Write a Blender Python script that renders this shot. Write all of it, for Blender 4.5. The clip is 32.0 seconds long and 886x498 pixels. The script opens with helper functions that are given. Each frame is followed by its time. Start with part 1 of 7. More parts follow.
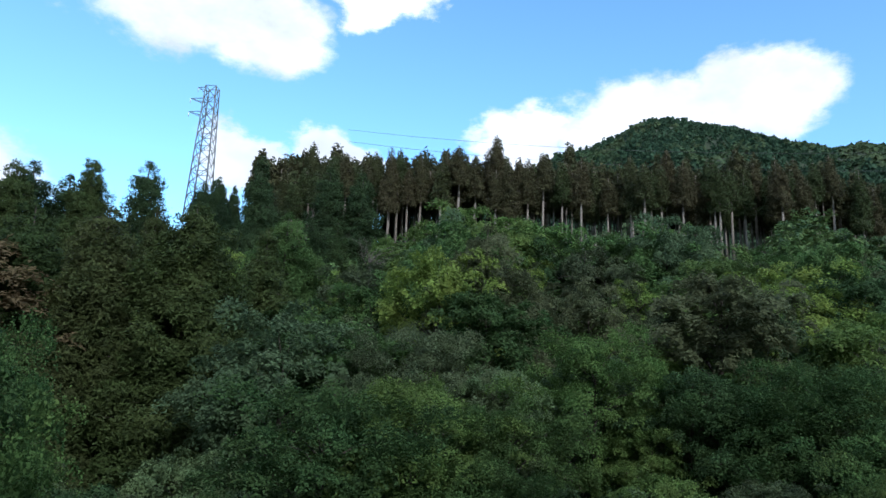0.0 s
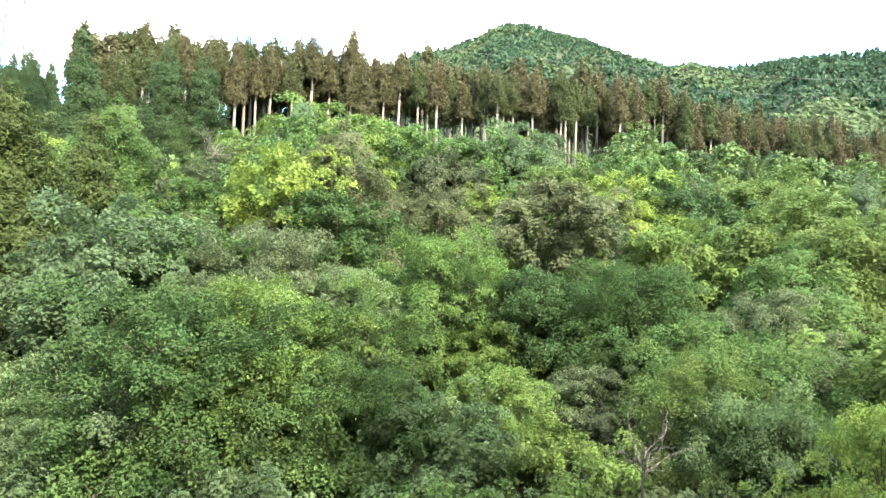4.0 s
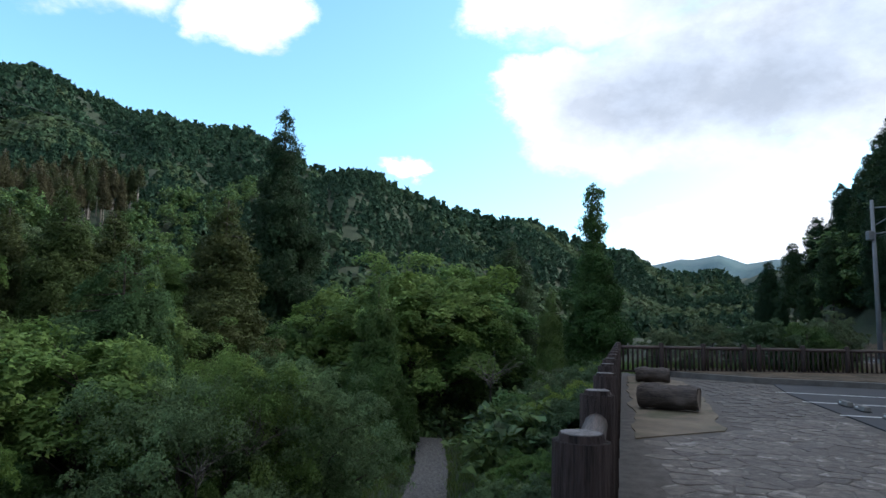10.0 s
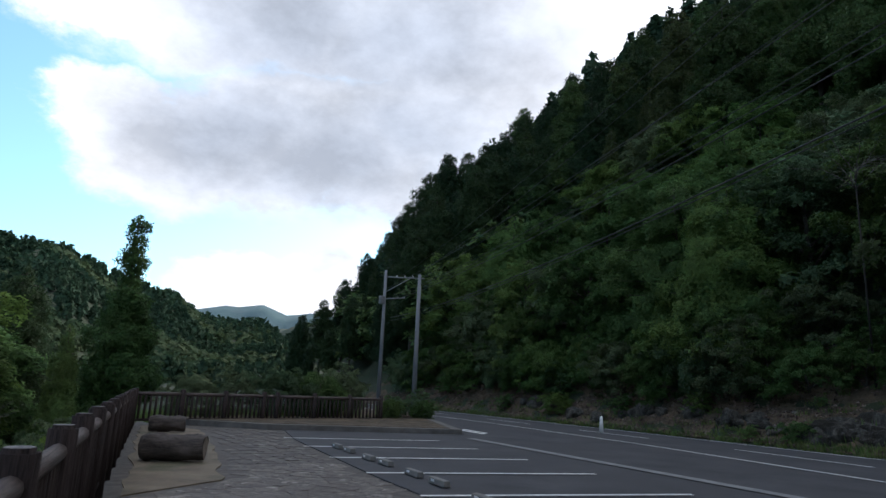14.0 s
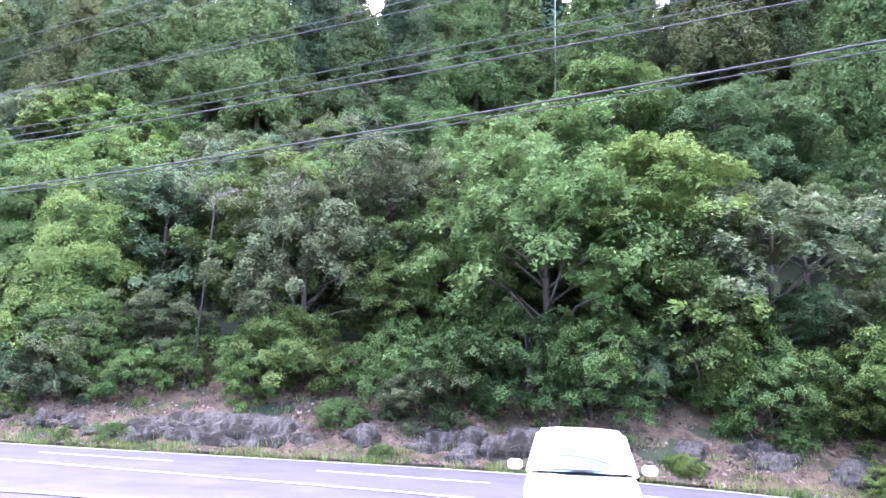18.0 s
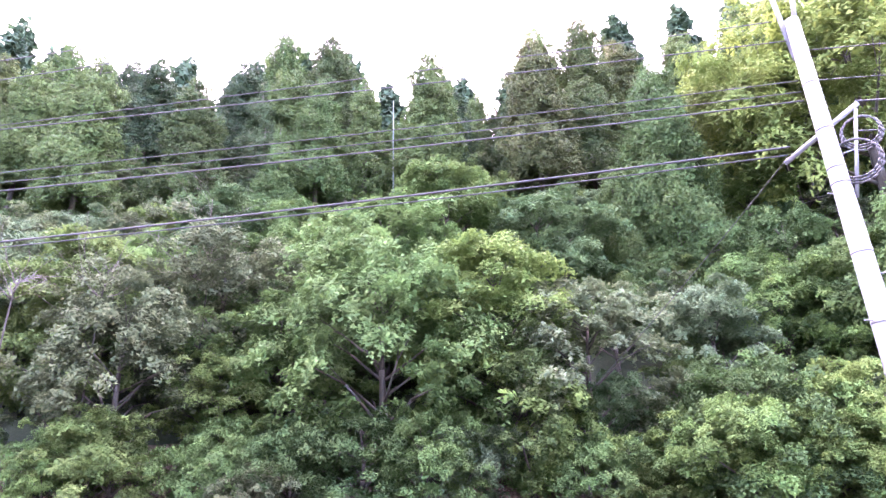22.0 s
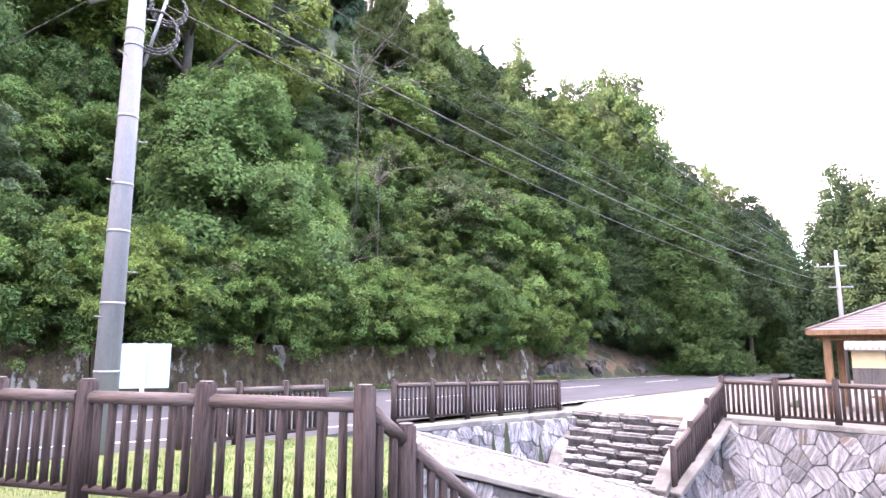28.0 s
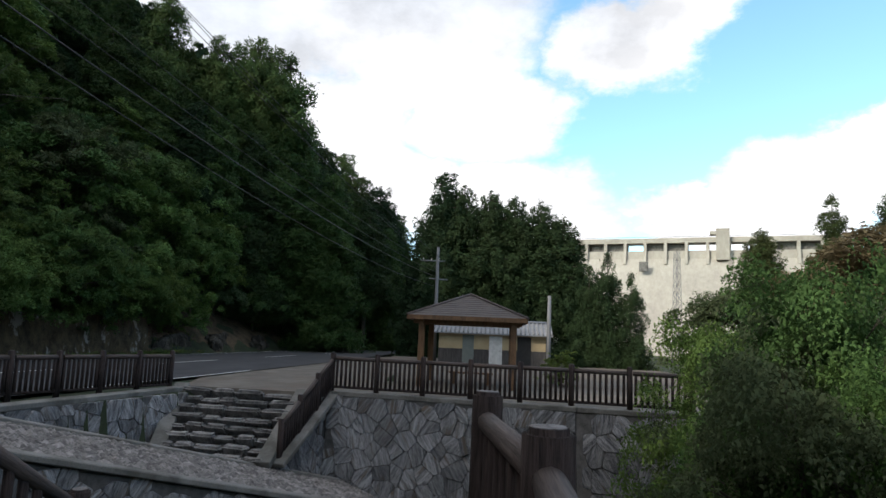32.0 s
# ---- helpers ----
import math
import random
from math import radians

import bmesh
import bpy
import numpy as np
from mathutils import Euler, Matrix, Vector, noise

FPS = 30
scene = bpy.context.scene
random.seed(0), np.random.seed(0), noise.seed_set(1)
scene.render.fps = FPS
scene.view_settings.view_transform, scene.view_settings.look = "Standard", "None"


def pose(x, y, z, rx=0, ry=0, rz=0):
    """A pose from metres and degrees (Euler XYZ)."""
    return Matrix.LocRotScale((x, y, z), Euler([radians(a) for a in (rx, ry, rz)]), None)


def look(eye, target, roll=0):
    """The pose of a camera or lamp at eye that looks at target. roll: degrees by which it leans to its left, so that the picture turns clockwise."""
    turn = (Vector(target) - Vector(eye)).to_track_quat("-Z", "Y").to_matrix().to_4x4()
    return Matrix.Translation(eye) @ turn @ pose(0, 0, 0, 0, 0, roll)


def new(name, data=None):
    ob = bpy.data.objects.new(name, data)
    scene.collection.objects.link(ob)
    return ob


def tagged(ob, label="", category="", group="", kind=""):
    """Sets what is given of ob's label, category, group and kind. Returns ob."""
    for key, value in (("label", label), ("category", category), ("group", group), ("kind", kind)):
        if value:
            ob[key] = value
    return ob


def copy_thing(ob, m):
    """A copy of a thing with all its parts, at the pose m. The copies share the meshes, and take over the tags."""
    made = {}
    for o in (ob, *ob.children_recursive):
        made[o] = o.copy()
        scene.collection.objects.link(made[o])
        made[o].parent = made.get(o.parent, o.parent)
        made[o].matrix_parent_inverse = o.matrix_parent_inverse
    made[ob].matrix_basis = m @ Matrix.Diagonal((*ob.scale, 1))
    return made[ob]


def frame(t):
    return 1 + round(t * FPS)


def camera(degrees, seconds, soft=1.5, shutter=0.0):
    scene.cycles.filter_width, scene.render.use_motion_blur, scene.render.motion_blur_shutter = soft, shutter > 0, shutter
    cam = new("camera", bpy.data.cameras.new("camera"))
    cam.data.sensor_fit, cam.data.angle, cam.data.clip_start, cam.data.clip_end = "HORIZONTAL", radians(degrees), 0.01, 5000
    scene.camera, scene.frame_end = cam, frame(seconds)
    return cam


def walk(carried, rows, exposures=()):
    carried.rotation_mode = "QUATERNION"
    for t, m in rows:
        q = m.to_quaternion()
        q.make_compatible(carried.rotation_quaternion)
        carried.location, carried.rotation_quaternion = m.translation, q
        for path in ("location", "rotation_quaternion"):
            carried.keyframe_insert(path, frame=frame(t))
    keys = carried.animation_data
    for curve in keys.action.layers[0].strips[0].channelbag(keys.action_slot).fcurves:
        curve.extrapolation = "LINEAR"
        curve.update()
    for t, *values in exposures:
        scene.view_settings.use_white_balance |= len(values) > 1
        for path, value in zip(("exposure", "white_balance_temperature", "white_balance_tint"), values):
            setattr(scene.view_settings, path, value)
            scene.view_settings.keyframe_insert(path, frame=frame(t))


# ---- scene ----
import functools
cam = camera(68.96, 32.0)
# seconds, place, yaw, pitch, roll
PATH = [(0, -0.18, 0.14, 1.52, -0.17, 11.55, -2.46), (0.5, -0.21, 0.16, 1.51, 6.73, 9.53, -2.17), (1, -0.23, 0.15, 1.49, 13.80, 7.36, -1.94), (1.5, -0.22, 0.16, 1.51, 19.00, 5.53, -1.66), (2, -0.17, 0.13, 1.49, 20.70, 4.19, -1.03), (2.5, -0.11, 0.14, 1.47, 15.52, 3.05, -0.35), (3, -0.08, 0.12, 1.48, 8.84, 2.17, -0.64), (3.5, -0.05, 0.14, 1.48, -3.41, 2.52, -1.38), (4, -0.06, 0.23, 1.49, -13.15, 3.24, -2.26), (4.5, -0.08, 0.24, 1.50, -21.01, 3.93, -2.49), (6.5, 0.06, 0.24, 1.46, -47.58, 3.69, -1.03), (7, 0.04, 0.20, 1.46, -52.64, 3.72, -1.30), (7.5, 0.06, 0.17, 1.47, -57.21, 3.74, -1.33), (8, 0.06, 0.15, 1.47, -63.49, 4.71, -1.43), (8.5, 0.15, 0.18, 1.47, -69.77, 4.95, -1.19), (9, 0.15, 0.12, 1.48, -74.88, 5.21, -1.32), (9.5, 0.18, 0.09, 1.48, -79.64, 6.30, -1.39), (10, 0.19, 0.04, 1.48, -83.81, 7.10, -1.28), (10.5, 0.22, -0.00, 1.48, -88.22, 7.50, -0.64), (11, 0.23, -0.01, 1.49, -91.44, 8.02, -0.44), (11.5, 0.23, -0.04, 1.50, -95.20, 8.38, -0.03), (12, 0.22, -0.07, 1.50, -99.49, 8.68, 0.29), (12.5, 0.19, -0.13, 1.52, -105.39, 9.32, 0.31), (13, 0.23, -0.23, 1.50, -111.09, 9.95, -0.74), (13.5, 0.21, -0.33, 1.51, -116.91, 11.65, -1.72), (14, 0.24, -0.36, 1.50, -122.89, 12.40, -2.38), (14.5, 0.26, -0.39, 1.51, -131.98, 13.00, -1.17), (15, 0.30, -0.44, 1.50, -141.36, 13.07, -0.42), (15.5, 0.26, -0.36, 1.52, -150.14, 13.22, -0.07), (17.5, 0.19, -0.29, 1.54, -174.89, 13.55, -2.50), (18, 0.20, -0.25, 1.51, -177.22, 14.76, -2.33), (18.5, 0.22, -0.20, 1.50, -179.52, 16.68, -1.82), (19, 0.24, -0.11, 1.51, -181.94, 19.07, -0.92), (19.5, 0.27, -0.05, 1.52, -184.58, 20.48, 0.26), (20, 0.27, -0.05, 1.53, -186.33, 21.70, 1.08), (20.5, 0.27, -0.03, 1.52, -187.28, 22.68, 1.35), (21, 0.26, -0.03, 1.51, -188.11, 23.42, 1.40), (21.5, 0.25, -0.04, 1.51, -189.36, 23.58, 1.15), (22, 0.20, -0.10, 1.50, -191.02, 22.91, 1.57), (22.5, 0.13, -0.17, 1.50, -193.17, 22.62, 1.23), (23, 0.05, -0.19, 1.49, -195.00, 20.95, 0.90), (23.5, 0.03, -0.23, 1.49, -198.04, 19.36, 0.68), (24, -0.04, -0.29, 1.52, -204.18, 17.18, 0.93), (24.5, -0.05, -0.33, 1.50, -209.42, 16.15, 0.17), (25, -0.05, -0.33, 1.50, -213.52, 14.96, -0.42), (25.5, -0.07, -0.32, 1.49, -219.51, 13.51, -0.07), (26, -0.09, -0.30, 1.48, -227.50, 12.66, -0.05), (26.5, -0.14, -0.27, 1.47, -234.50, 11.25, -0.73), (28.5, -0.30, 0.11, 1.48, -255.54, 8.34, 0.71), (29, -0.33, 0.12, 1.47, -258.85, 7.67, 1.49), (29.5, -0.29, 0.11, 1.49, -264.02, 7.78, 1.40), (30, -0.31, 0.06, 1.49, -269.39, 8.17, 1.29), (30.5, -0.29, 0.01, 1.49, -274.25, 8.12, 0.53), (31, -0.24, -0.02, 1.50, -277.40, 8.12, -0.96), (31.5, -0.23, -0.02, 1.49, -280.38, 7.79, -1.98), (32, -0.25, 0.09, 1.50, -283.92, 7.54, -2.35)]
EXPOSURES = [(0, -0.1, 5500, 10), (1, 0.42, 5900, 10), (2, 0.95, 5900, 8), (3, 1.9, 6500, 10), (4, 2.65, 6900, 10), (7, 2.6, 6900, 11), (8, 2.3, 6800, 11), (9, 1.3, 6900, 12), (10, 0.2, 5800, 9), (11, -0.2, 5700, 9), (13, -0.3, 6200, 10), (15, 0.6, 5900, 12), (15.5, 1.1, 5900, 12), (17.5, 3.75, 6150, 36), (20, 4.5, 6300, 60), (24, 4.55, 6600, 62), (26.5, 4.1, 6750, 48), (28.5, 3.48, 7050, 34), (30, 2.38, 6850, 18), (31, 1.0, 6900, 12), (32, 0.12, 6500, 10)]
walk(cam, [(t, pose(x, y, z, 90 + p, r, yaw)) for t, x, y, z, yaw, p, r in PATH], EXPOSURES)

# ---- sky and sun ----
SUN_AZ, SUN_EL = -68.0, 32.5


def direction(az, el):
    a, e = radians(az), radians(el)
    return Vector((math.cos(e) * math.cos(a), math.cos(e) * math.sin(a), math.sin(e)))


def links(tree):
    """Two short helpers to add and join nodes of a tree."""
    def node(kind, **values):
        n = tree.nodes.new(kind)
        for key, value in values.items():
            if key in n.inputs:
                n.inputs[key].default_value = value
        return n

    def join(a, b):
        tree.links.new(a, b)
    return node, join


def build_world():
    world = bpy.data.worlds.new("sky")
    world.use_nodes = True
    tree = world.node_tree
    tree.nodes.clear()
    node, join = links(tree)
    sky = node("ShaderNodeTexSky")
    sky.sky_type = "NISHITA"
    sky.sun_disc = False
    sky.sun_elevation = radians(SUN_EL)
    sky.sun_rotation = radians(90 - SUN_AZ)
    sky.air_density, sky.dust_density, sky.ozone_density = 1.0, 1.6, 1.4
    coord = node("ShaderNodeTexCoord")
    flat = node("ShaderNodeVectorMath")
    flat.operation = "MULTIPLY"
    flat.inputs[1].default_value = (1, 1, 1.7)
    join(coord.outputs["Generated"], flat.inputs[0])
    rough = node("ShaderNodeTexNoise", Scale=3.6, Detail=10.0, Roughness=0.62)
    join(flat.outputs[0], rough.inputs["Vector"])
    push = node("ShaderNodeVectorMath")
    push.operation = "MULTIPLY_ADD"
    push.inputs[1].default_value = (0.32, 0.32, 0.32)
    join(rough.outputs["Color"], push.inputs[0])
    shift = node("ShaderNodeVectorMath")
    shift.operation = "SUBTRACT"
    shift.inputs[1].default_value = (0.16, 0.16, 0.16)
    join(flat.outputs[0], push.inputs[2])
    join(push.outputs[0], shift.inputs[0])

    def cover(blobs, outer=1.15, inner=0.75):
        total = None
        for az, el, size in blobs:
            c = direction(az, el)
            far = node("ShaderNodeVectorMath")
            far.operation = "DISTANCE"
            far.inputs[1].default_value = (c.x, c.y, c.z * 1.7)
            join(shift.outputs[0], far.inputs[0])
            soft = node("ShaderNodeMapRange")
            soft.interpolation_type = "SMOOTHSTEP"
            soft.inputs["From Min"].default_value = radians(size) * outer
            soft.inputs["From Max"].default_value = radians(size) * inner
            join(far.outputs["Value"], soft.inputs["Value"])
            if total is None:
                total = soft.outputs["Result"]
            else:
                top = node("ShaderNodeMath")
                top.operation = "MAXIMUM"
                join(total, top.inputs[0])
                join(soft.outputs["Result"], top.inputs[1])
                total = top.outputs[0]
        return total

    white = cover([(117, 30, 8), (108, 29, 7), (96, 33, 4), (83, 21, 4.5), (74, 22.5, 6), (64, 23.5, 6.5), (108, 17, 5), (99, 18, 4),
                   (9, 14, 3), (-4, 21, 6), (-1, 30, 7), (-8, 19, 8), (-8, 32, 12), (-18, 21, 11), (-30, 21, 13), (-22, 34, 14), (-38, 30, 14), (-14, 8, 5), (-22, 8, 6), (-178, 16, 13), (-170, 26, 12), (160, 10, 9),
                   (-60, 40, 22), (-90, 46, 26), (-125, 48, 30), (-165, 34, 20), (170, 26, 11), (163, 19, 8), (150, 25, 7), (143, 29, 6),
                   (146, 10, 5), (138, 12, 7), (129, 14, 7), (172, 12, 8), (40, 30, 9), (25, 26, 6), (-20, 55, 26), (60, 62, 20), (150, 60, 22)])
    grey = cover([(-14, 21, 9), (-22, 19, 10), (-29, 22, 10), (-16, 30, 10), (-36, 18, 8), (-26, 30, 12), (172, 34, 14), (-172, 30, 14), (160, 30, 10)], 1.9, 0.0)
    puffs = node("ShaderNodeTexNoise", Scale=5.0, Detail=7.0, Roughness=0.6)
    join(flat.outputs[0], puffs.inputs["Vector"])
    tone = node("ShaderNodeMapRange")
    tone.inputs["From Min"].default_value, tone.inputs["From Max"].default_value = 0.35, 0.68
    tone.inputs["To Min"].default_value, tone.inputs["To Max"].default_value = 0.62, 1.0
    join(puffs.outputs["Fac"], tone.inputs["Value"])
    bright = node("ShaderNodeMix")
    bright.data_type = "RGBA"
    bright.inputs[6].default_value = (CLOUD, CLOUD, CLOUD * 1.02, 1)
    bright.inputs[7].default_value = (CLOUD * 0.56, CLOUD * 0.60, CLOUD * 0.67, 1)
    join(grey, bright.inputs[0])
    lit = node("ShaderNodeVectorMath")
    lit.operation = "SCALE"
    join(bright.outputs[2], lit.inputs[0])
    join(tone.outputs["Result"], lit.inputs["Scale"])
    mix = node("ShaderNodeMix")
    mix.data_type = "RGBA"
    join(white, mix.inputs[0])
    clear = node("ShaderNodeVectorMath")
    clear.operation = "MULTIPLY"
    clear.inputs[1].default_value = (1.70, 2.15, 2.10)
    join(sky.outputs["Color"], clear.inputs[0])
    join(clear.outputs[0], mix.inputs[6])
    join(lit.outputs[0], mix.inputs[7])
    back = node("ShaderNodeBackground", Strength=SKY)
    join(mix.outputs[2], back.inputs["Color"])
    out = node("ShaderNodeOutputWorld")
    join(back.outputs[0], out.inputs["Surface"])
    scene.world = world


SKY, CLOUD = 0.15, 10.0
build_world()
sun_light = bpy.data.lights.new("sun", "SUN")
sun_light.energy, sun_light.angle, sun_light.color = 3.0, radians(0.5), (1.0, 0.93, 0.82)
sun = new("sun", sun_light)
sun.matrix_world = look(direction(SUN_AZ, SUN_EL) * 100, (0, 0, 0))


# ---- materials ----
def surface(name, dark, light, roughness=0.8, scale=4.0, fine=40.0, bump=0.3, metal=0.0, stretch=(1, 1, 1), spread=0.0, depth=0.02, stain=None, gloss=0.4, patchy=(0.5, 0.62)):
    """A weathered surface: two colours mixed by coarse and fine noise, with relief. spread: how far alike pieces differ. stain: colour of blotches."""
    m = bpy.data.materials.new(name)
    m.use_nodes = True
    tree = m.node_tree
    node, join = links(tree)
    skin = tree.nodes["Principled BSDF"]
    coord = node("ShaderNodeTexCoord")
    wide = node("ShaderNodeMapping")
    wide.inputs["Scale"].default_value = stretch
    if spread:
        chance = node("ShaderNodeObjectInfo")
        apart = node("ShaderNodeMath")
        apart.operation = "MULTIPLY"
        apart.inputs[1].default_value = 60.0
        join(chance.outputs["Random"], apart.inputs[0])
        moved = node("ShaderNodeVectorMath")
        join(coord.outputs["Object"], moved.inputs[0])
        join(apart.outputs[0], moved.inputs[1])
        join(moved.outputs[0], wide.inputs["Vector"])
    else:
        join(coord.outputs["Object"], wide.inputs["Vector"])
    coarse = node("ShaderNodeTexNoise", Scale=scale, Detail=6.0, Roughness=0.6)
    grain = node("ShaderNodeTexNoise", Scale=fine, Detail=4.0, Roughness=0.7)
    for n in (coarse, grain):
        join(wide.outputs[0], n.inputs["Vector"])
    both = node("ShaderNodeMath")
    both.operation = "MULTIPLY_ADD"
    both.inputs[1].default_value = 0.45
    join(grain.outputs["Fac"], both.inputs[0])
    half = node("ShaderNodeMath")
    half.operation = "MULTIPLY"
    half.inputs[1].default_value = 0.62
    join(coarse.outputs["Fac"], half.inputs[0])
    join(half.outputs[0], both.inputs[2])
    ramp = node("ShaderNodeMapRange")
    ramp.inputs["From Min"].default_value, ramp.inputs["From Max"].default_value = 0.38, 0.68
    join(both.outputs[0], ramp.inputs["Value"])
    colour = node("ShaderNodeMix")
    colour.data_type = "RGBA"
    colour.inputs[6].default_value, colour.inputs[7].default_value = (*dark, 1), (*light, 1)
    join(ramp.outputs["Result"], colour.inputs[0])
    last = colour.outputs[2]
    if stain:
        blot = node("ShaderNodeTexNoise", Scale=scale * 0.35, Detail=5.0, Roughness=0.7)
        join(wide.outputs[0], blot.inputs["Vector"])
        cut = node("ShaderNodeMapRange")
        cut.inputs["From Min"].default_value, cut.inputs["From Max"].default_value = patchy
        join(blot.outputs["Fac"], cut.inputs["Value"])
        over = node("ShaderNodeMix")
        over.data_type = "RGBA"
        over.inputs[7].default_value = (*stain, 1)
        join(cut.outputs["Result"], over.inputs[0])
        join(last, over.inputs[6])
        last = over.outputs[2]
    if spread:
        info = node("ShaderNodeObjectInfo")
        island = node("ShaderNodeNewGeometry")
        add = node("ShaderNodeMath")
        add.operation = "ADD"
        join(info.outputs["Random"], add.inputs[0])
        join(island.outputs["Random Per Island"], add.inputs[1])
        vary = node("ShaderNodeMapRange")
        vary.inputs["From Max"].default_value = 2.0
        vary.inputs["To Min"].default_value, vary.inputs["To Max"].default_value = 1 - spread, 1 + spread
        join(add.outputs[0], vary.inputs["Value"])
        hue = node("ShaderNodeHueSaturation")
        join(vary.outputs["Result"], hue.inputs["Value"])
        join(last, hue.inputs["Color"])
        last = hue.outputs["Color"]
    join(last, skin.inputs["Base Color"])
    skin.inputs["Roughness"].default_value = roughness
    skin.inputs["Metallic"].default_value = metal
    skin.inputs["Specular IOR Level"].default_value = gloss
    relief = node("ShaderNodeBump", Strength=bump, Distance=depth)
    join(both.outputs[0], relief.inputs["Height"])
    join(relief.outputs[0], skin.inputs["Normal"])
    return m


PALETTES = {}


def foliage(name, colours, through_light=0.4, roughness=0.7, leaf_spread=0.18, patches=0.0):
    """Leaves: the colour by patches, or the tree's own; each leaf a little lighter or darker, and light shining through."""
    PALETTES[name] = colours
    m = bpy.data.materials.new(name)
    m.use_nodes = True
    tree = m.node_tree
    node, join = links(tree)
    skin = tree.nodes["Principled BSDF"]
    colours = [(r, g, b * 1.2) for r, g, b in colours]
    if patches:
        ramp = node("ShaderNodeValToRGB")
        ramp.color_ramp.elements[0].color = (*colours[0], 1)
        ramp.color_ramp.elements[1].color = (*colours[-1], 1)
        for k in range(1, len(colours) - 1):
            ramp.color_ramp.elements.new(k / (len(colours) - 1)).color = (*colours[k], 1)
        place = node("ShaderNodeTexCoord")
        cells = node("ShaderNodeTexNoise", Scale=patches, Detail=3.0, Roughness=0.7)
        join(place.outputs["Object"], cells.inputs["Vector"])
        wide = node("ShaderNodeMapRange")
        wide.inputs["From Min"].default_value, wide.inputs["From Max"].default_value = 0.3, 0.7
        join(cells.outputs["Fac"], wide.inputs["Value"])
        join(wide.outputs["Result"], ramp.inputs["Fac"])
        base = ramp.outputs["Color"]
    else:
        base = node("ShaderNodeObjectInfo").outputs["Color"]
    island = node("ShaderNodeNewGeometry")
    vary = node("ShaderNodeMapRange")
    vary.inputs["To Min"].default_value, vary.inputs["To Max"].default_value = 1 - leaf_spread, 1 + leaf_spread
    join(island.outputs["Random Per Island"], vary.inputs["Value"])
    coord = node("ShaderNodeTexCoord")
    patch = node("ShaderNodeTexNoise", Scale=0.55, Detail=3.0)
    join(coord.outputs["Object"], patch.inputs["Vector"])
    tint = node("ShaderNodeMapRange")
    tint.inputs["From Min"].default_value, tint.inputs["From Max"].default_value = 0.3, 0.7
    tint.inputs["To Min"].default_value, tint.inputs["To Max"].default_value = 0.487, 0.512
    join(patch.outputs["Fac"], tint.inputs["Value"])
    hue = node("ShaderNodeHueSaturation")
    sprays = node("ShaderNodeTexNoise", Scale=1.3, Detail=2.0)
    join(coord.outputs["Object"], sprays.inputs["Vector"])
    fresh = node("ShaderNodeMapRange")
    fresh.inputs["From Min"].default_value, fresh.inputs["From Max"].default_value = 0.32, 0.68
    fresh.inputs["To Min"].default_value, fresh.inputs["To Max"].default_value = 0.78, 1.25
    join(sprays.outputs["Fac"], fresh.inputs["Value"])
    both = node("ShaderNodeMath")
    both.operation = "MULTIPLY"
    join(vary.outputs["Result"], both.inputs[0])
    join(fresh.outputs["Result"], both.inputs[1])
    join(both.outputs[0], hue.inputs["Value"])
    join(tint.outputs["Result"], hue.inputs["Hue"])
    join(base, hue.inputs["Color"])
    join(hue.outputs["Color"], skin.inputs["Base Color"])
    skin.inputs["Roughness"].default_value = roughness
    skin.inputs["Specular IOR Level"].default_value = 0.10
    thin = node("ShaderNodeBsdfTranslucent")
    join(hue.outputs["Color"], thin.inputs["Color"])
    mix = node("ShaderNodeMixShader", Fac=through_light)
    join(skin.outputs[0], mix.inputs[1])
    join(thin.outputs[0], mix.inputs[2])
    join(mix.outputs[0], tree.nodes["Material Output"].inputs["Surface"])
    return m


M_BROAD = foliage("broad_leaves", [(0.056, 0.104, 0.030), (0.076, 0.130, 0.034), (0.060, 0.108, 0.036), (0.098, 0.150, 0.038), (0.082, 0.108, 0.044), (0.066, 0.120, 0.031)])
M_FRESH = foliage("fresh_leaves", [(0.100, 0.174, 0.042), (0.082, 0.148, 0.040), (0.116, 0.182, 0.042)], 0.45)
M_YELLOW = foliage("yellow_leaves", [(0.150, 0.190, 0.040), (0.125, 0.175, 0.038)], 0.42)
M_LIME = foliage("lime_leaves", [(0.170, 0.240, 0.046), (0.155, 0.225, 0.044)], 0.42)
M_BROWN = foliage("flowering_leaves", [(0.15, 0.12, 0.055), (0.11, 0.11, 0.046)], 0.3)
M_GREY = foliage("grey_leaves", [(0.098, 0.150, 0.064), (0.086, 0.134, 0.056), (0.110, 0.146, 0.062)], 0.38)
M_CEDAR = foliage("cedar_needles", [(0.042, 0.068, 0.019), (0.054, 0.078, 0.021), (0.058, 0.074, 0.022), (0.042, 0.068, 0.020)], 0.3, 0.6)
M_CYPRESS = foliage("cypress_needles", [(0.050, 0.092, 0.024), (0.064, 0.104, 0.028)], 0.35, 0.6)
M_IVY = foliage("ivy_leaves", [(0.052, 0.100, 0.026), (0.060, 0.110, 0.028)], 0.35)
M_OLIVE = foliage("olive_new_leaves", [(0.088, 0.114, 0.046), (0.074, 0.098, 0.042), (0.100, 0.120, 0.050)], 0.35)
M_RUST = foliage("rusty_needles", [(0.058, 0.066, 0.023), (0.066, 0.062, 0.025), (0.052, 0.068, 0.022), (0.072, 0.064, 0.027)], 0.25, 0.6)
M_DARK = foliage("dark_needles", [(0.028, 0.052, 0.020), (0.038, 0.064, 0.022)], 0.25, 0.6)
